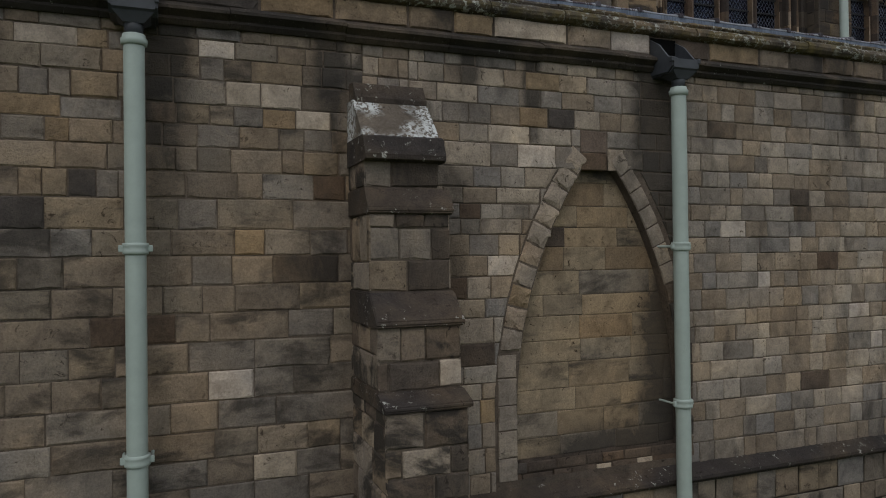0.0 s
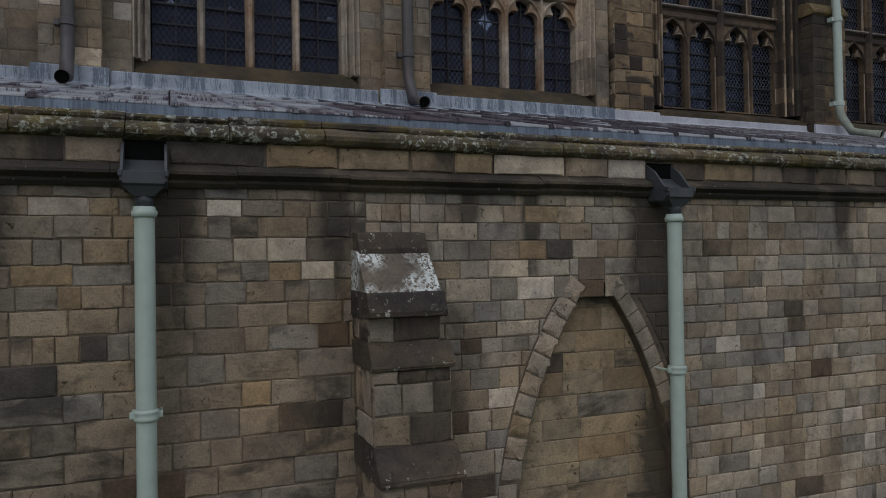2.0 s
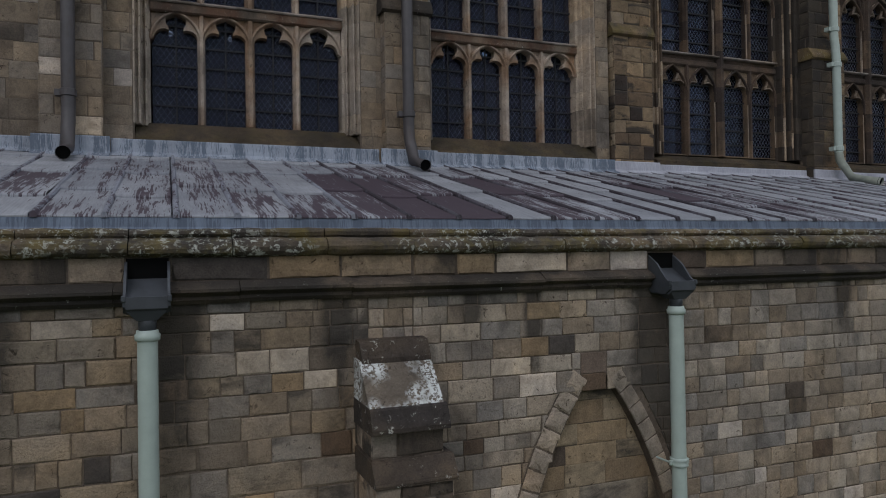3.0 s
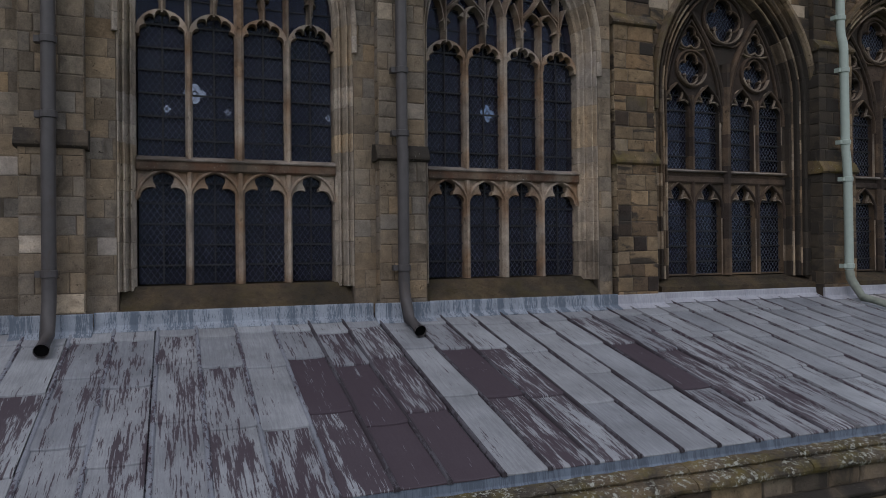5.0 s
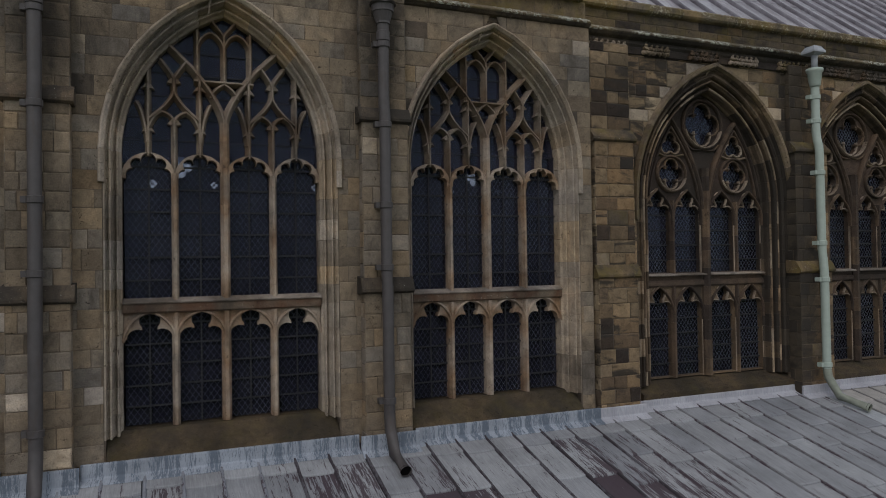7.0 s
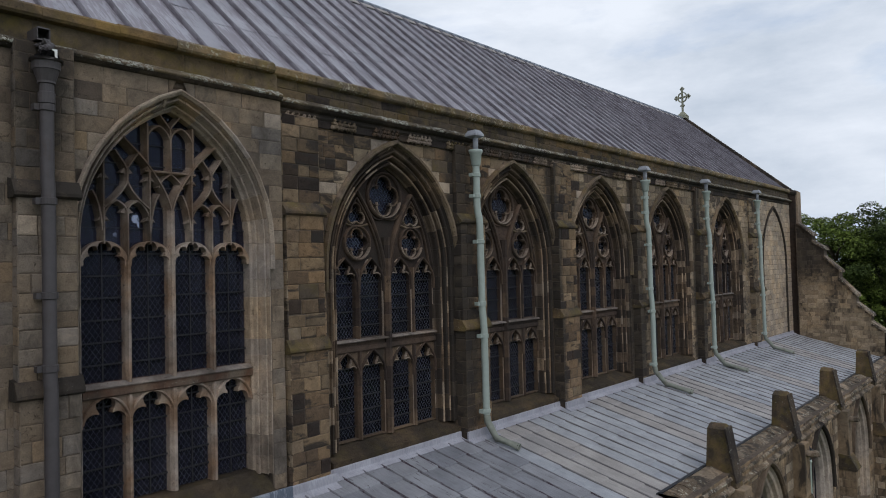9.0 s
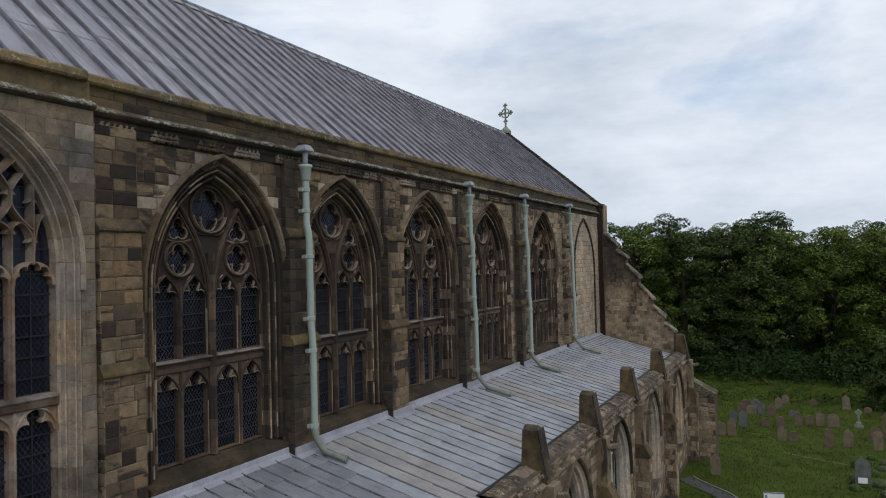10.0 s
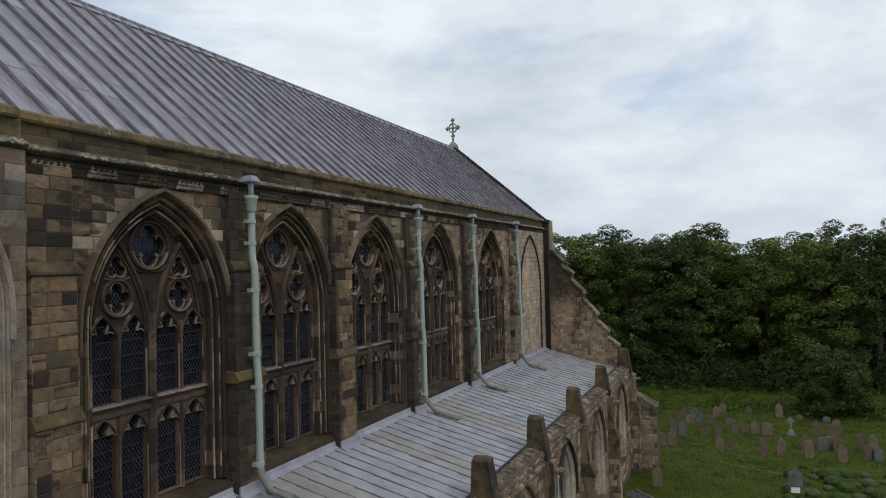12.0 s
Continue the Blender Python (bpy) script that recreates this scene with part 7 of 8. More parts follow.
# ---- inside the nave ----
bm = bmesh.new()
FOILS = [(c + dx, z, size) for c in (-4.4, 1.3, 6.98, 12.66, 18.34) for dx, z, size in ((-0.1, 15.0, 0.4), (-1.02, 14.4, 0.16), (1.02, 14.4, 0.14))]
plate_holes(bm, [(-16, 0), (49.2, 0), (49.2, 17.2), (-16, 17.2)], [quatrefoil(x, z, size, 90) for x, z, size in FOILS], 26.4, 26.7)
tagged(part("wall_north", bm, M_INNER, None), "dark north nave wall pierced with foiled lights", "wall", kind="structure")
for i, (x, z, size) in enumerate(FOILS):
    light = empty("foiled_light", x, 26.55, z, "small foiled clear light high in the north wall", "window", "north lights", "structure")
    part("came", bar(bmesh.new(), circle(0, 0, size * 0.2, 12), 0.04, -0.02, 0.0, 0.01), M_IRON, light)
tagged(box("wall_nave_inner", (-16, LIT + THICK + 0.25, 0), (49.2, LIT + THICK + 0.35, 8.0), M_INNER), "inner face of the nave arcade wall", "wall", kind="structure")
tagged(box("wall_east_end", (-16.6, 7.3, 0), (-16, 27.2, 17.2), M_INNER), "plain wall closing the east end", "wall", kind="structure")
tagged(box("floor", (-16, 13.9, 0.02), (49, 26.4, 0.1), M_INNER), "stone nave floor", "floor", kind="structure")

# ---- the west end ----
tagged(mesh("wall_west_end", [(x, y, z) for x in (48.8, 49.6) for y, z in ((7.5, 0), (26.5, 0), (26.5, 17.2), (20, 22.9), (13.3, 17.2), (12.7, 17.2), (12.7, 0))],
                        [(0, 1, 2, 3, 4, 5, 6)[::-1], (7, 8, 9, 10, 11, 12, 13)] + [(i, (i + 1) % 7, (i + 1) % 7 + 7, i + 7) for i in range(7)], M_RUBBLE), "west gable wall of sandstone", "wall", kind="structure")


def raking_wall():
    w = empty("raking_wall", 48.9, 10.4, 0, "raking wall of rubble sandstone with stepped stone coping", "wall", kind="structure")
    steps = [(12.7, 15.2), (11.87, 14.5), (11.87, 14.0), (11.22, 13.6), (11.22, 13.0), (10.4, 12.2), (10.4, 11.62), (9.54, 10.72), (9.54, 10.14), (8.8, 9.55), (8.8, 9.0), (8.15, 8.55), (8.15, 7.0)]
    local = [(y - 10.4, z) for y, z in steps]
    bm = bmesh.new()
    extrude_x(bm, [(2.4, 6.0)] + [(2.4, 15.2)] + local + [(-2.25, 6.0)], -0.4, 0.4)
    body = part("masonry", bm, M_MORTAR, w)
    turn = Matrix.Rotation(radians(-90), 4, "Z")
    quads = []
    for q in lay(8.15 - 10.4, 12.75 - 10.4, 7.0, 15.2, (0.2, 0.34), (0.22, 0.6), 71):
        zt = q[2][1]
        ymin = next((a[0] + (zt - a[1]) * (b[0] - a[0]) / (b[1] - a[1]) for a, b in zip(local, local[1:]) if b[1] <= zt <= a[1] and a[1] > b[1]), 9)
        if q[0][0] < ymin:
            q = [(max(x, ymin), z) for x, z in q]
        if q[1][0] - q[0][0] > 0.06:
            quads.append([(-q[1][0], q[1][1]), (-q[0][0], q[0][1]), (-q[3][0], q[3][1]), (-q[2][0], q[2][1])])
    place(body, quads, -0.4, M_RAKE, M_RAKE, lambda x, z: True, 72, turn=turn, depth=(0.008, 0.02), joint=0.003)
    for (ya, za), (yb, zb) in zip(local, local[1:]):
        if abs(ya - yb) > 0.1:
            bm = bmesh.new()
            rings(bm, [[(x, y, z - 0.07) for x, y, z in ((-0.53, ya, za), (0.5, ya, za), (0.5, yb - 0.12, zb - 0.13), (-0.55, yb - 0.12, zb - 0.13))],
                       [(x, y, z + 0.06) for x, y, z in ((-0.5, ya, za), (0.45, ya, za), (0.45, yb - 0.1, zb - 0.11), (-0.5, yb - 0.1, zb - 0.11))]])
            part("coping_stone", bm, M_BEYOND, w)


raking_wall()
corner = empty("nave_corner_pier", 49.0, 12.7, 8.0, "square stone pier closing the nave parapet", "pier", kind="structure")
box("pier", (-0.3, 0.1, 0), (0.45, 0.9, 9.0), M_OLD, corner, 0.03)
part("pier_cap", rings(bmesh.new(), [[(s * w + 0.07, t * w + 0.5, z) for s, t in ((-1, -1), (1, -1), (1, 1), (-1, 1))] for w, z in ((0.42, 9.0), (0.46, 9.08), (0.46, 9.2), (0.38, 9.3))]), M_STRING, corner)
blind = empty("blind_arch", 45.2, OLD_Y, SILL_B, "blind pointed arch with rubble filling in the last bay", "arch", kind="structure")
part("arch_moulding", arch_moulding(bmesh.new(), 2.2, 4.0, 3.4, [(0.22, 0.02), (0.22, -0.07), (0.12, -0.09), (0.06, -0.03), (0.0, -0.045), (0.0, 0.02)], -0.4), M_FRAME_OLD, blind)

# ---- the aisle beyond, with its windows and buttress heads ----
WY = 7.45
AISLE_WINDOWS = [23.2, 29.6, 36.8, 44.6]
A2_HALF, A2_SPRING, A2_R, A2_SILL = 1.75, 2.75, 2.7, 1.6
wall_w = wall_with_arches("wall_aisle_beyond", WEST, 49.2, 0, 7.0, WY, WY + 0.85, [(c, A2_HALF, A2_SILL + A2_SPRING - 0.35, A2_R, A2_SILL) for c in AISLE_WINDOWS], M_MORTAR, "aisle wall with tall pointed windows between buttresses")
place(wall_w, lay(WEST, 49.2, 0.4, 7.0, (0.28, 0.36), (0.35, 0.8), 81, lambda z: [(c - w, c + w) for c, w in ((c, arch_half(A2_HALF, A2_SILL + A2_SPRING - 0.35, A2_R, 0.03, z) if z >= A2_SILL else 0) for c in AISLE_WINDOWS)]), WY, M_BROWN, M_BROWN_J, lambda x, z: False, 82)


def aisle_window(c):
    w = empty("aisle_window", c, WY, A2_SILL, "tall pointed aisle window with moulded jambs and leaded glass", "window", "aisle windows", "structure")
    part("frame", arch_moulding(bmesh.new(), A2_HALF - 0.35, A2_SPRING - 0.35, A2_R - 0.35, [(0.36, 0.0), (0.33, -0.03), (0.28, 0.05), (0.18, 0.08), (0.15, 0.2), (0.06, 0.23), (0.0, 0.34), (0.0, 0.7), (0.36, 0.7)], 0.0), M_FRAME, w)
    sec = [(0.36, 0.02), (0.36, -0.1), (0.42, -0.16), (0.5, -0.14), (0.52, 0.02)]
    lines = [arch_line(A2_HALF - 0.35, A2_SPRING - 0.35, A2_R - 0.35, n, 2.2) for n, y in sec]
    part("hood_mould", rings(bmesh.new(), [[(lines[j][i][0], sec[j][1], lines[j][i][1]) for j in range(len(sec))] for i in range(len(lines[0]))]), M_FRAME_OLD, w)
    for x in (-0.47, 0.47):
        part("mullion", bar(bmesh.new(), [(x, 0), (x, 3.3)], 0.13, 0.34, 0.6, 0.06), M_FRAME, w)
    for s in (-1, 1):
        part("tracery_bar", bar(bmesh.new(), bezier((s * 0.47, 2.95), (s * 0.4, 3.55), (s * 0.1, 3.95), (-s * 0.45, 4.15), 8), 0.1, 0.36, 0.6), M_FRAME, w)
    pane = part("pane", extrude_y(bmesh.new(), arch_line(A2_HALF - 0.33, A2_SPRING - 0.35, A2_R - 0.35, 0.0, 0.0), 0.5, 0.51), M_GLASS, w)
    pane.visible_shadow = False
    return w


aw = aisle_window(AISLE_WINDOWS[0])
for c in AISLE_WINDOWS[1:]:
    copy_thing(aw, Matrix.Translation((c, WY, A2_SILL)))
beyond = tagged(new("parapet_beyond"), "higher aisle parapet with lichened sloping coping", "parapet", kind="structure")
bm = bmesh.new()
extrude_x(bm, [(WY + 0.3, 6.46), (WY - 0.05, 6.46), (WY - 0.14, 6.54), (WY - 0.14, 6.6), (WY - 0.02, 6.67), (WY + 0.3, 6.68)], WEST, 49.3)
part("string_moulding", bm, M_BEYOND, beyond)
x = WEST
while x < 49.2:
    e = min(49.2, x + rng.uniform(0.55, 0.9))
    bm = bmesh.new()
    o = rng.uniform(-0.015, 0.015)
    extrude_x(bm, [(WY + 0.78, 6.8), (WY - 0.03, 6.8), (WY - 0.08, 6.84 + o), (WY - 0.06, 6.90 + o), (WY + 0.45, 7.12 + o), (WY + 0.62, 7.12 + o), (WY + 0.78, 6.98)], x, e - 0.008)
    part("coping_stone", bm, M_BEYOND, beyond)
    x = e
part("gutter_lead", extrude_x(bmesh.new(), [(WY + 0.72, 6.9), (WY + 0.72, 7.06), (WY + 0.86, 7.03), (WY + 0.95, 6.95), (WY + 0.95, 6.9)], WEST, 49.0), M_HOPPER, beyond, "dark lead gutter behind the parapet")
tagged(box("parapet_end_slab", (WEST - 0.5, WY - 0.1, 6.68), (WEST + 0.6, WY + 0.6, 6.95), M_SILL, None, 0.02), "mossy ochre slab ending the higher parapet", "slab")


def buttress_head(x):
    """A wall buttress that rises through the parapet into a saddle-backed head."""
    b = empty("aisle_buttress", x, WY, 0, "sandstone aisle buttress rising to a mossy saddle-backed head", "buttress", "aisle buttresses")
    core = box("shaft", (-0.32, -0.62, 0), (0.32, 0.2, 4.2), M_MORTAR, b)
    place(core, lay(-0.34, 0.34, 0.3, 4.2, (0.28, 0.36), (0.3, 0.5), 91), -0.62, M_BROWN, M_BROWN_J, lambda a, z: False, 92)
    turn = Matrix.Rotation(radians(-90), 4, "Z")
    place(core, lay(-0.2, 0.64, 0.3, 4.2, (0.28, 0.36), (0.3, 0.5), 93), -0.32, M_BROWN, M_BROWN_J, lambda a, z: False, 94, turn=turn)
    bm = bmesh.new()
    extrude_x(bm, [(0.1, 4.2), (-0.66, 4.2), (-0.7, 4.26), (-0.42, 4.8), (0.1, 4.85)], -0.36, 0.36)
    part("offset", bm, M_OFFSET, b, "dark weathered offset")
    box("upper_shaft", (-0.3, -0.40, 4.7), (0.3, 0.2, 6.6), M_BROWN, b, 0.02)
    bm = bmesh.new()
    rings(bm, [[(-0.25, -0.2, 6.5), (0.25, -0.2, 6.5), (0.25, 0.66, 6.5), (-0.25, 0.66, 6.5)],
               [(-0.25, -0.1, 7.0), (0.25, -0.1, 7.0), (0.25, 0.66, 7.0), (-0.25, 0.66, 7.0)],
               [(-0.23, 0.12, 8.18), (0.23, 0.12, 8.18), (0.23, 0.6, 8.18), (-0.23, 0.6, 8.18)],
               [(-0.07, 0.16, 8.30), (0.07, 0.16, 8.30), (0.07, 0.57, 8.30), (-0.07, 0.57, 8.30)]])
    part("head", bm, M_OFFSET, b, "mossy tapering head")
    bm = bmesh.new()
    rings(bm, [[(-0.265, y - 0.035, z), (0.265, y - 0.035, z), (0.265, y + 0.01, z), (-0.265, y + 0.01, z)] for y, z in ((-0.16, 6.75), (-0.1, 7.0), (0.115, 8.22))])
    part("head_coping", bm, M_WEATHER, b, "dark sloping edge")
    bm = bmesh.new()
    add_box(bm, (-0.11, -0.75, 6.16), (0.11, -0.1, 6.38), 0.05)
    bmesh.ops.subdivide_edges(bm, edges=bm.edges[:], cuts=2, use_grid_fill=True)
    for v in bm.verts:
        v.co += Vector((noise.noise(v.co * 6), noise.noise(v.co * 7 + Vector((3, 1, 2))), noise.noise(v.co * 5))) * 0.05
    part("gargoyle", bm, M_BEYOND, b, "worn stone spout")
    return b


first = buttress_head(20.2)
for x in (26.3, 32.9, 40.1, 48.6):
    copy_thing(first, Matrix.Translation((x, WY, 0)))
for x in (26.95, 40.6):
    p = copy_thing(pipe_one, Matrix.Translation((x, WY - 0.27, 0.2)))
end_b = empty("end_buttress", 49.6, 6.0, 0, "broad end buttress of blackened sandstone with sloping top", "buttress")
box("shaft", (-0.6, -0.2, 0), (0.6, 1.5, 4.3), M_OLD_MORTAR, end_b)
place(end_b, lay(-1.5, 0.2, 0.2, 4.3, (0.26, 0.34), (0.3, 0.6), 97), -0.6, M_OLD, M_OLD_J, lambda a, z: False, 98, turn=Matrix.Rotation(radians(-90), 4, "Z"))
part("sloping_top", extrude_x(bmesh.new(), [(-0.28, 4.28), (-0.28, 4.36), (1.5, 5.3), (1.5, 4.28)], -0.68, 0.68), M_COPING, end_b)

# ---- the churchyard ----
def headstone(kind, wide, tall, mat):
    """An upright headstone: round, shouldered or pointed top."""
    h = wide / 2
    if kind == "round":
        top = arc(0, tall - h * 0.7, h, 0, 180, 10)
        top = [(x, tall - h * 0.7 + (z - tall + h * 0.7) * 0.7) for x, z in top]
    elif kind == "shoulder":
        top = [(h, tall * 0.8), (h * 0.8, tall * 0.84)] + [(x, tall * 0.84 + (z - tall * 0.84)) for x, z in arc(0, tall * 0.84, h * 0.62, 10, 170, 8)] + [(-h * 0.8, tall * 0.84), (-h, tall * 0.8)]
    else:
        top = [(h, tall * 0.78), (0.0, tall), (-h, tall * 0.78)]
    bm = bmesh.new()
    extrude_y(bm, [(-h, -0.15), (h, -0.15)] + top, -0.06, 0.06)
    return bm


GRAVE_MESHES = {}


def grave(x, y, wide, tall, kind, tone, lean=0.0):
    key = (kind, round(wide * 5) / 5, round(tall * 4) / 4, tone)
    name = "headstone"
    if key not in GRAVE_MESHES:
        ob = part(name, headstone(kind, max(0.4, key[1]), max(0.5, key[2]), M_GRAVE[tone]), M_GRAVE[tone], None)
        GRAVE_MESHES[key] = ob.data
    else:
        ob = new(name, GRAVE_MESHES[key])
    ob.matrix_world = pose(x, y, ground_height(x, y), lean, lean * 0.5, -78 + lean * 2)
    words = ("weathered brown", "dark grey", "pale sandstone", "light grey")[tone]
    tops = {"round": "rounded", "shoulder": "shouldered", "point": "pointed"}[kind]
    tagged(ob, "%s stone headstone with a %s top in the grass" % (words, tops), "headstone", "churchyard headstones")


SIGN = (40.25, 2.06)
ROW_FRONT = [(56.2, 6.3, 1.06), (56.4, 5.5, 1.27), (56.0, 2.1, 0.9), (56.2, 1.4, 0.82), (55.6, -0.8, 1.25), (56.0, -2.0, 1.14), (55.7, -3.8, 1.22), (55.2, -5.8, 1.33), (58.2, -4.9, 1.06), (58.1, -5.8, 1.06), (59.1, -7.4, 1.18), (57.9, -8.0, 1.43), (60.2, -4.7, 1.64), (60.2, -5.6, 1.53), (45.8, 5.5, 1.17), (58.0, -3.8, 0.95), (56.3, -8.1, 1.02)]
ROW_MID = [(60.7, 5.8, 0.88), (59.6, 5.0, 1.15), (60.1, 3.4, 0.72), (59.6, 2.3, 0.98), (61.4, 1.1, 1.01), (61.9, 0.3, 0.86), (61.9, -0.4, 0.95), (61.8, -1.3, 0.9), (58.5, -5.4, 1.06), (63.2, -6.5, 0.85), (56.4, -7.5, 0.98)]
ROW_BACK = [(66.9, 7.9, 0.97), (66.8, 5.3, 0.85), (66.8, 4.5, 0.78), (67.4, 2.7, 0.88), (64.7, 5.4, 0.66), (64.4, 4.7, 0.7), (64.5, 3.9, 0.89), (64.2, 3.1, 0.93), (64.8, 1.5, 0.59), (68.9, -2.5, 1.35), (69.9, 2.2, 0.66), (70.0, 0.0, 0.59), (66.8, -6.7, 0.61), (68.1, -6.1, 0.62), (68.0, -4.0, 0.57)]
gr = random.Random(19)
for row in (ROW_FRONT, ROW_MID, ROW_BACK):
    for x, y, tall in row:
        grave(x, y, gr.uniform(0.55, 0.8), tall, gr.choice(("round", "round", "shoulder", "point")), gr.choice((0, 0, 0, 2, 2, 1)), gr.uniform(-4, 4))
special = (46.4, -2.3)
grave(special[0], special[1], 0.7, 1.75, "point", 1)
plaque = tagged(box("plaque", (-0.24, -0.02, 0.0), (0.24, 0.0, 0.32), M_WHITE), "small white plaque fixed to a grey headstone", "plaque")
plaque.matrix_world = pose(special[0] - 0.085, special[1] + 0.02, 0.25, 0, 0, -78)
celtic = empty("cross_monument", (62.1, -3.0)[0], (62.1, -3.0)[1], ground_height(*(62.1, -3.0)), "pale stone cross on a stepped base", "cross")
celtic.scale = (0.6, 0.6, 0.6)
part("base", rings(bmesh.new(), [[(s * w, t * w, z) for s, t in ((-1, -1), (1, -1), (1, 1), (-1, 1))] for w, z in ((0.5, -0.1), (0.5, 0.3), (0.36, 0.3), (0.3, 0.7), (0.18, 0.8))]), M_GRAVE[3], celtic)
bm = bmesh.new()
bar(bm, [(0, 0.7), (0, 2.4)], 0.26, -0.09, 0.09, 0.02)
bar(bm, [(-0.42, 1.95), (0.42, 1.95)], 0.24, -0.09, 0.09, 0.02)
bar(bm, circle(0, 1.95, 0.33), 0.1, -0.07, 0.07, 0.02)
ob = part("cross", bm, M_GRAVE[3], celtic)
ob.matrix_basis = Matrix.Rotation(radians(-78), 4, "Z")

# notice board on the lawn and the path by the church
board = empty("notice_board", SIGN[0], SIGN[1], 0, "white notice board with a blue top edge on two short posts", "sign")
box("panel", (-0.5, -0.02, 0.3), (0.5, 0.02, 1.0), M_WHITE, board, 0.006)
box("top_strip", (-0.5, -0.026, 0.94), (0.5, -0.021, 1.0), plain("blue_strip", (0.06, 0.11, 0.25), 0.5), board, label="blue strip")
box("badge", (-0.44, -0.026, 0.6), (-0.33, -0.021, 0.86), plain("grey_badge", (0.2, 0.24, 0.32), 0.5), board, label="small grey-blue mark")
for px in (-0.4, 0.4):
    box("post", (px - 0.03, 0.022, -0.3), (px + 0.03, 0.07, 0.98), M_GRAVE[1], board, 0.005)
for ob in board.children:
    ob.matrix_basis = Matrix.Rotation(radians(-75), 4, "Z") @ ob.matrix_basis

way = bezier((44.6, 6.7), (42.6, 5.4), (42.6, 3.6), (39.0, 3.4), 10) + [(30.0, 3.2)]
strip, edge = bmesh.new(), bmesh.new()
sides = []
for (x, y), (x2, y2) in zip(way, way[1:] + [(21.0, 3.1)]):
    d = Vector((x2 - x, y2 - y)).normalized()
    sides.append(((x, y), (x - d.y * -1.0, y - d.x * 1.0), (x + d.y * -0.1, y + d.x * 0.1)))
rings(strip, [[(a[0], a[1], 0.03 + ground_height(*a)), (b[0], b[1], 0.03 + ground_height(*b))] for a, b, c in sides], closed=False)
rings(edge, [[(a[0], a[1], -0.05), (c[0], c[1], -0.05), (c[0], c[1], 0.1), (a[0], a[1], 0.1)] for a, b, c in sides])
path_ob = tagged(part("path", strip, plain("grey_tarmac", (0.075, 0.072, 0.07), 0.9, var=0.25), None), "grey tarmac path beside the church", "path", kind="structure")
part("kerb", edge, M_GRAVE[3], path_ob, "pale stone edging")

# a worn line in the turf
bm = bmesh.new()
pts = bezier((57.6, 4.6), (57.5, 2.8), (55.8, 2.4), (54.4, 2.2), 8) + bezier((54.4, 2.2), (52.4, 2.0), (52.6, 1.6), (52.0, 0.2), 8)[1:] + bezier((52.0, 0.2), (51.6, -0.6), (51.4, -1.2), (51.0, -2.0), 4)[1:]
rows = [((x - 0.09, y), (x + 0.09, y)) for x, y in pts]
rings(bm, [[(a[0], a[1], ground_height(*a) + 0.025), (b[0], b[1], ground_height(*b) + 0.025)] for a, b in rows], closed=False)
tagged(part("worn_line", bm, M_PATH, None), "pale worn line across the grass", "path", kind="structure")


# ---- leaves ----
def leaf_cloud(rng, centres, per, size, spread=1.0, flat=1.0):
    """Small leaf faces, facing all ways, round a set of clump centres."""
    v, f = [], []
    for c, r in centres:
        for _ in range(int(per * r * r)):
            d = Vector((rng.gauss(0, 1), rng.gauss(0, 1), rng.gauss(0.25, 1))).normalized()
            p = Vector(c) + Vector((d.x, d.y, d.z * flat)) * r * (rng.uniform(0.45, 1.05) ** 0.5) * spread
            n = (d * 0.6 + Vector((rng.gauss(0, 0.5), rng.gauss(0, 0.5), rng.gauss(0.8, 0.5)))).normalized()
            a = n.orthogonal().normalized()
            a.rotate(Matrix.Rotation(rng.uniform(0, 6.28), 3, n))
            b = n.cross(a)
            s = size * rng.uniform(0.6, 1.3)
            o = len(v)
            v += [tuple(p - a * s), tuple(p + b * s * 0.55), tuple(p + a * s * 1.1), tuple(p - b * s * 0.55)]
            f.append((o, o + 1, o + 2, o + 3))
    return v, f


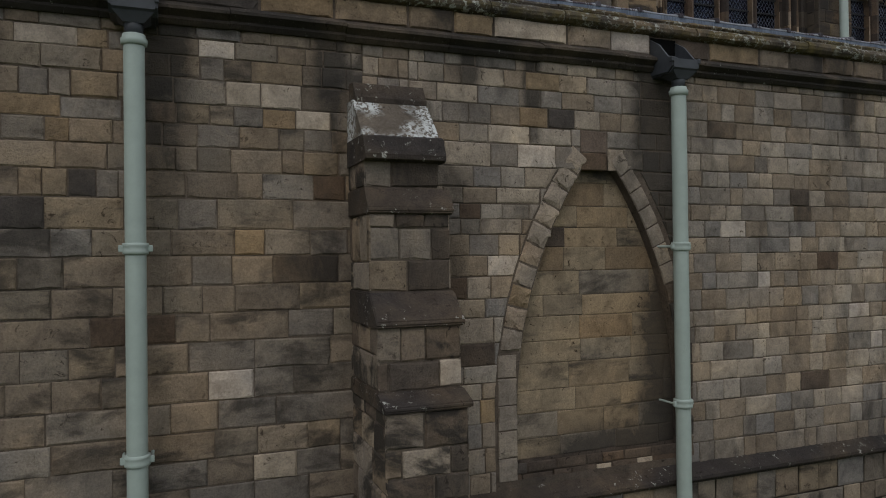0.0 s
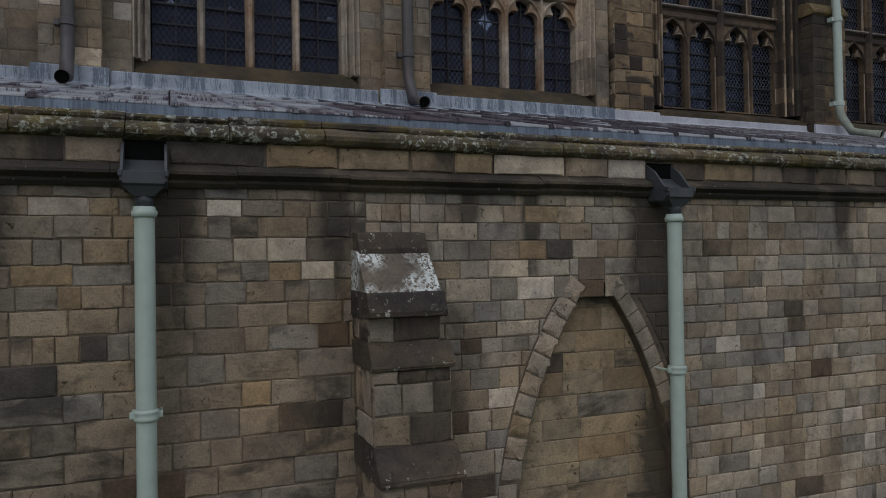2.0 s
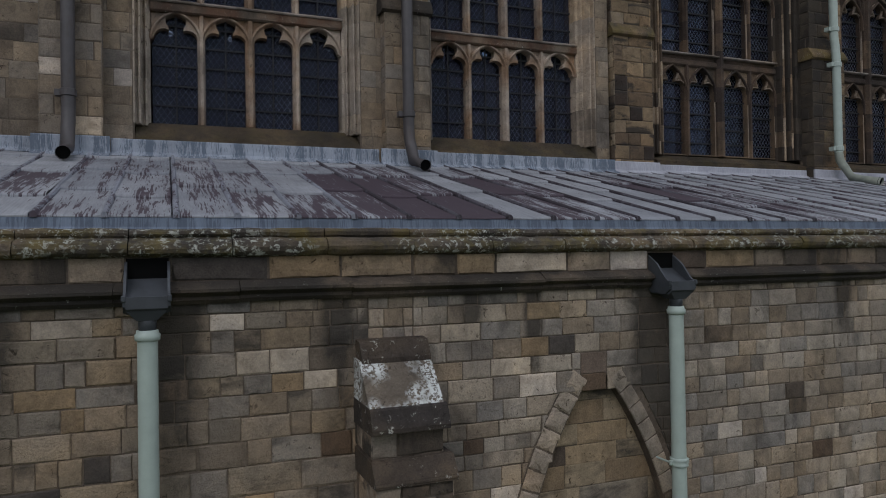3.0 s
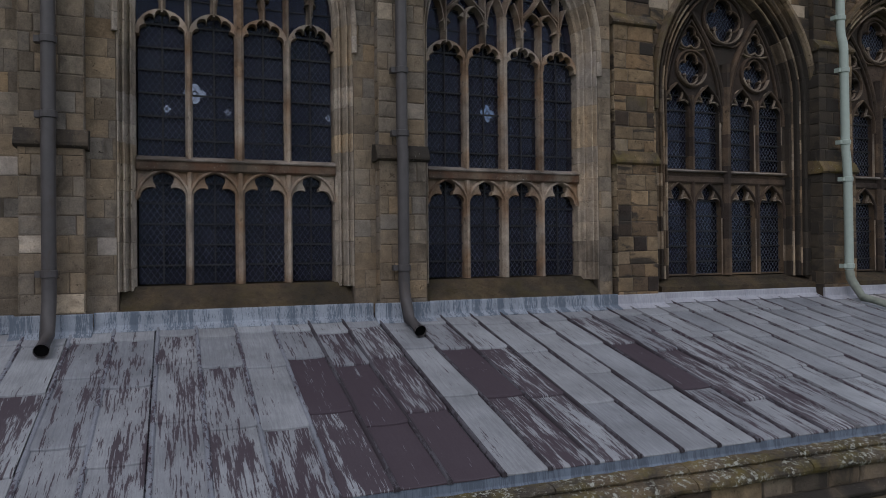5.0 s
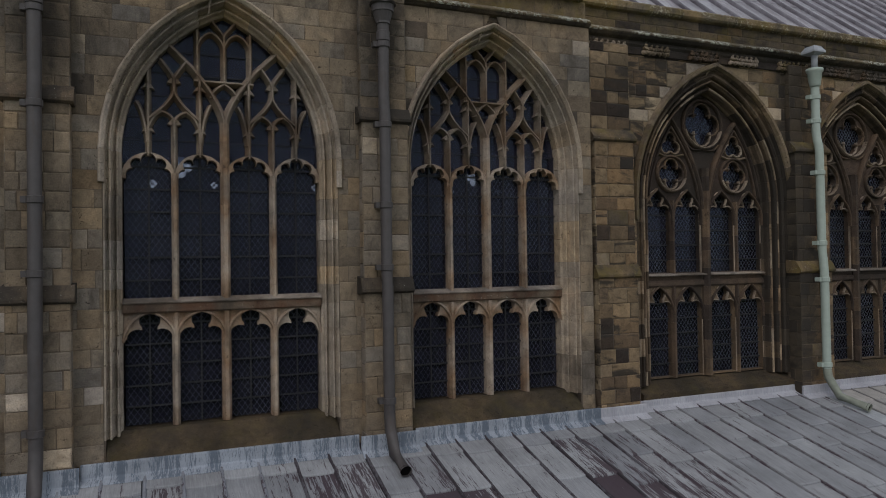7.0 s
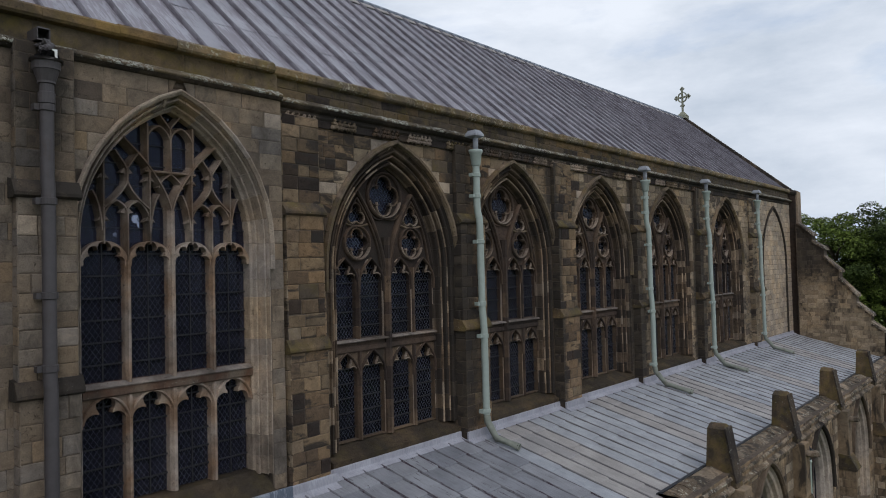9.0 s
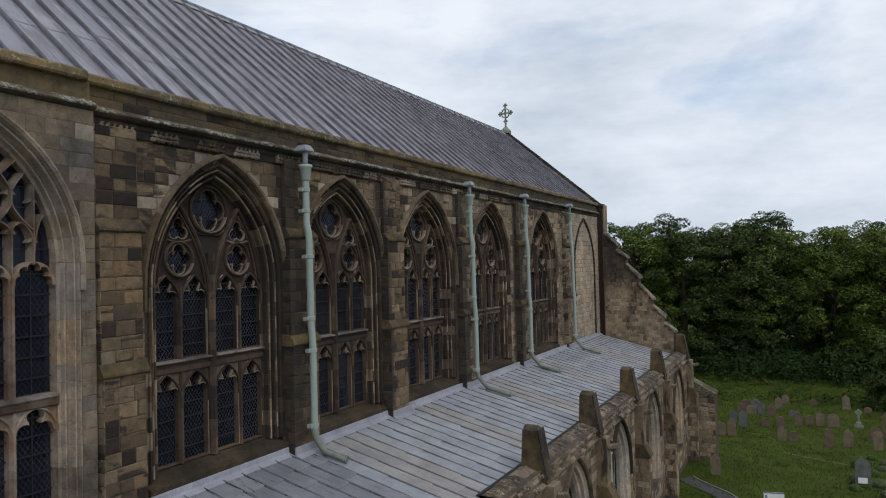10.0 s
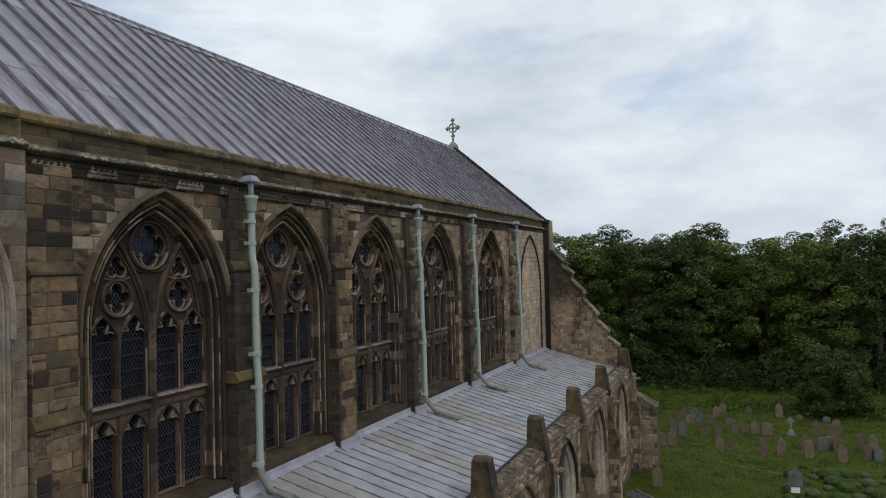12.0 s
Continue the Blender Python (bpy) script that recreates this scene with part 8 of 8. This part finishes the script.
def make_tree(seed, tall, wide, mat, leaf=0.125, foot=0.1, label="tall dense broadleaf tree in full summer leaf"):
    rng = random.Random(seed)
    t = empty("tree", 0, 0, 0, label, "tree", "churchyard trees")
    bm = bmesh.new()
    tube(bm, [(0, 0, -0.3), (0.1, 0.05, tall * 0.15), (0.0, 0.2, tall * 0.4), (0.2, 0.1, tall * 0.62)], [0.03 * tall, 0.024 * tall, 0.017 * tall, 0.005 * tall], 9)
    centres = []
    for k in range(15):
        a, z = rng.uniform(0, 6.28), tall * rng.uniform(0.16, 0.78)
        reach = wide * (0.5 if z > tall * 0.6 else 0.8) * rng.uniform(0.5, 0.85)
        end = (reach * math.cos(a), reach * math.sin(a), min(tall * 0.9, z + tall * rng.uniform(0.05, 0.16)))
        tube(bm, [(0.05, 0.1, z), (end[0] * 0.5, end[1] * 0.5, (z + end[2]) / 2 + 0.3), end], [0.009 * tall, 0.006 * tall, 0.002 * tall], 6)
    part("trunk", bm, M_BARK, t, smooth=True)
    # boughs: rounded sub-crowns, each a shell of clumps, from the skirt to the top
    for k in range(20):
        z = (k + rng.uniform(0.2, 0.8)) / 20
        body = math.sin(min(1.0, z * 0.82 + 0.16) * math.pi) ** 0.55
        a = k * 2.4 + rng.uniform(-0.4, 0.4)
        far = wide * body * rng.uniform(0.42, 0.68)
        mid = Vector((far * math.cos(a), far * math.sin(a), tall * (foot + (0.86 - foot) * z)))
        big = wide * rng.uniform(0.34, 0.52)
        for q in range(9):
            d = Vector((rng.gauss(math.cos(a) * 0.7, 0.8), rng.gauss(math.sin(a) * 0.7, 0.8), rng.gauss(0.35, 0.7))).normalized()
            centres.append((tuple(mid + 0.85 * big * Vector((d.x, d.y, d.z * 0.8))), rng.uniform(0.6, 1.1) * max(0.7, tall / 15)))
    v, f = leaf_cloud(rng, centres, 250 if tall > 10 else 420, leaf, 1.0, 0.6)
    mesh("crown", v, f, mat, t)
    return t


TREES = [make_tree(1, 15.5, 5.2, M_LEAF), make_tree(2, 16.5, 5.6, M_LEAF_D), make_tree(3, 14.5, 5.0, M_LEAF_B), make_tree(4, 16.6, 6.6, M_LEAF_D)]
spots = [(92, 22, 0), (86, 13, 1), (94, 9, 0), (90, 3.5, 2), (97, 15, 2), (88, -2.5, 0), (96, -1, 2), (92, -8, 2), (87, -13, 3), (98, -12, 1), (93, -19, 3), (85, 26, 2), (99, 5, 1), (84, 18, 0), (89, -25, 1), (97, -27, 0), (102, -20, 1), (87, 6.5, 1), (85, -7, 0), (104, -6, 0)]
used = set()
tr = random.Random(6)
for x, y, k in spots:
    s = tr.uniform(1.0, 1.06) * (1.07 if y > 0 else 1.0)
    m = pose(x, y, ground_height(x, y) - 0.1, 0, 0, tr.uniform(0, 360)) @ Matrix.Scale(s * 1.03, 4)
    if k not in used:
        used.add(k)
        TREES[k].matrix_world = m
    else:
        copy_thing(TREES[k], m @ Matrix.Scale(1 / TREES[k].scale.x, 4))
shrub_tree = make_tree(9, 6.2, 3.3, M_LEAF_D, 0.1, 0.02, "round bushy young tree with dark green leaves")
shrub_tree.matrix_world = pose(71.0, -7.0, ground_height(71.0, -7.0) - 0.2)


def undergrowth(name, x0, x1, y0, y1, n, r, mat, seed, label, category, lift=0.3):
    rng = random.Random(seed)
    cs = []
    for _ in range(n):
        x, y = rng.uniform(x0, x1), rng.uniform(y0, y1)
        rr = rng.uniform(*r)
        cs.append(((x, y, ground_height(x, y) + rr * lift), rr))
    v, f = leaf_cloud(rng, cs, 130, 0.13)
    tagged(mesh(name, v, f, mat), label, category, kind="stuff")


undergrowth("undergrowth", 70, 84, -22, 22, 520, (0.3, 0.65), M_HERB, 51, "tangled green undergrowth along the foot of the trees", "undergrowth", 0.1)
undergrowth("thicket", 80, 92, -30, 30, 260, (1.2, 2.4), M_THICKET, 52, "dark thicket of shrubs under the trees", "thicket", 0.6)
bed = random.Random(53)
low = []
for k in range(5):
    bm = bmesh.new()
    bmesh.ops.create_icosphere(bm, subdivisions=3, radius=0.5)
    off = Vector((k * 7.3, 0, 0))
    for p in bm.verts:
        n = p.co.normalized()
        p.co = n * (0.46 + 0.09 * noise.noise(n * 2.2 + off) + 0.06 * noise.noise(n * 7 + off))
        p.co.z = max(-0.05, p.co.z * 0.75 + 0.12)
    mound = part("low_shrub", bm, M_MOUND[k % 2], None, smooth=True)
    v, f = leaf_cloud(random.Random(60 + k), [((0, 0, 0.12), 0.5)], 2200, 0.032, 0.98, 0.78)
    low.append((mound, mesh("leaves", v, f, M_HEATHER, mound)))
spots_used = []
for k in range(400):
    x, y = bed.uniform(45.0, 54.5), bed.uniform(-10.5, -1.4)
    if y > -2.2 - (x - 45.5) * 0.12 + 0.6 or x > 53.5 + 0.25 * (y + 4) or any((x - a) ** 2 + (y - b) ** 2 < 0.95 for a, b in spots_used) or len(spots_used) >= 46:
        continue
    spots_used.append((x, y))
    m = pose(x, y, ground_height(x, y) - 0.02, 0, 0, bed.uniform(0, 360)) @ Matrix.Scale(bed.uniform(0.75, 1.35), 4)
    n = len(spots_used) - 1
    if n < 5:
        ob = low[n][0]
        ob.matrix_world = m
    else:
        ob = copy_thing(low[n % 5][0], m)
    tagged(ob, "low rounded grey-green shrub in a planted bed", "shrub", "planted bed shrubs")


def lawn():
    rng = random.Random(88)
    v, f = [], []
    for _ in range(26000):
        x, y = rng.uniform(40, 76), rng.uniform(-14, 9)
        z = ground_height(x, y)
        a, h, w = rng.uniform(0, 6.28), rng.uniform(0.05, 0.13), 0.03
        o = len(v)
        v += [(x - w * math.cos(a), y - w * math.sin(a), z), (x + w * math.cos(a), y + w * math.sin(a), z), (x + rng.uniform(-0.05, 0.05), y + rng.uniform(-0.05, 0.05), z + h)]
        f.append((o, o + 1, o + 2))
    tagged(mesh("grass_blades", v, f, M_GRASS), "short uneven grass of the churchyard", "grass", kind="stuff")


lawn()
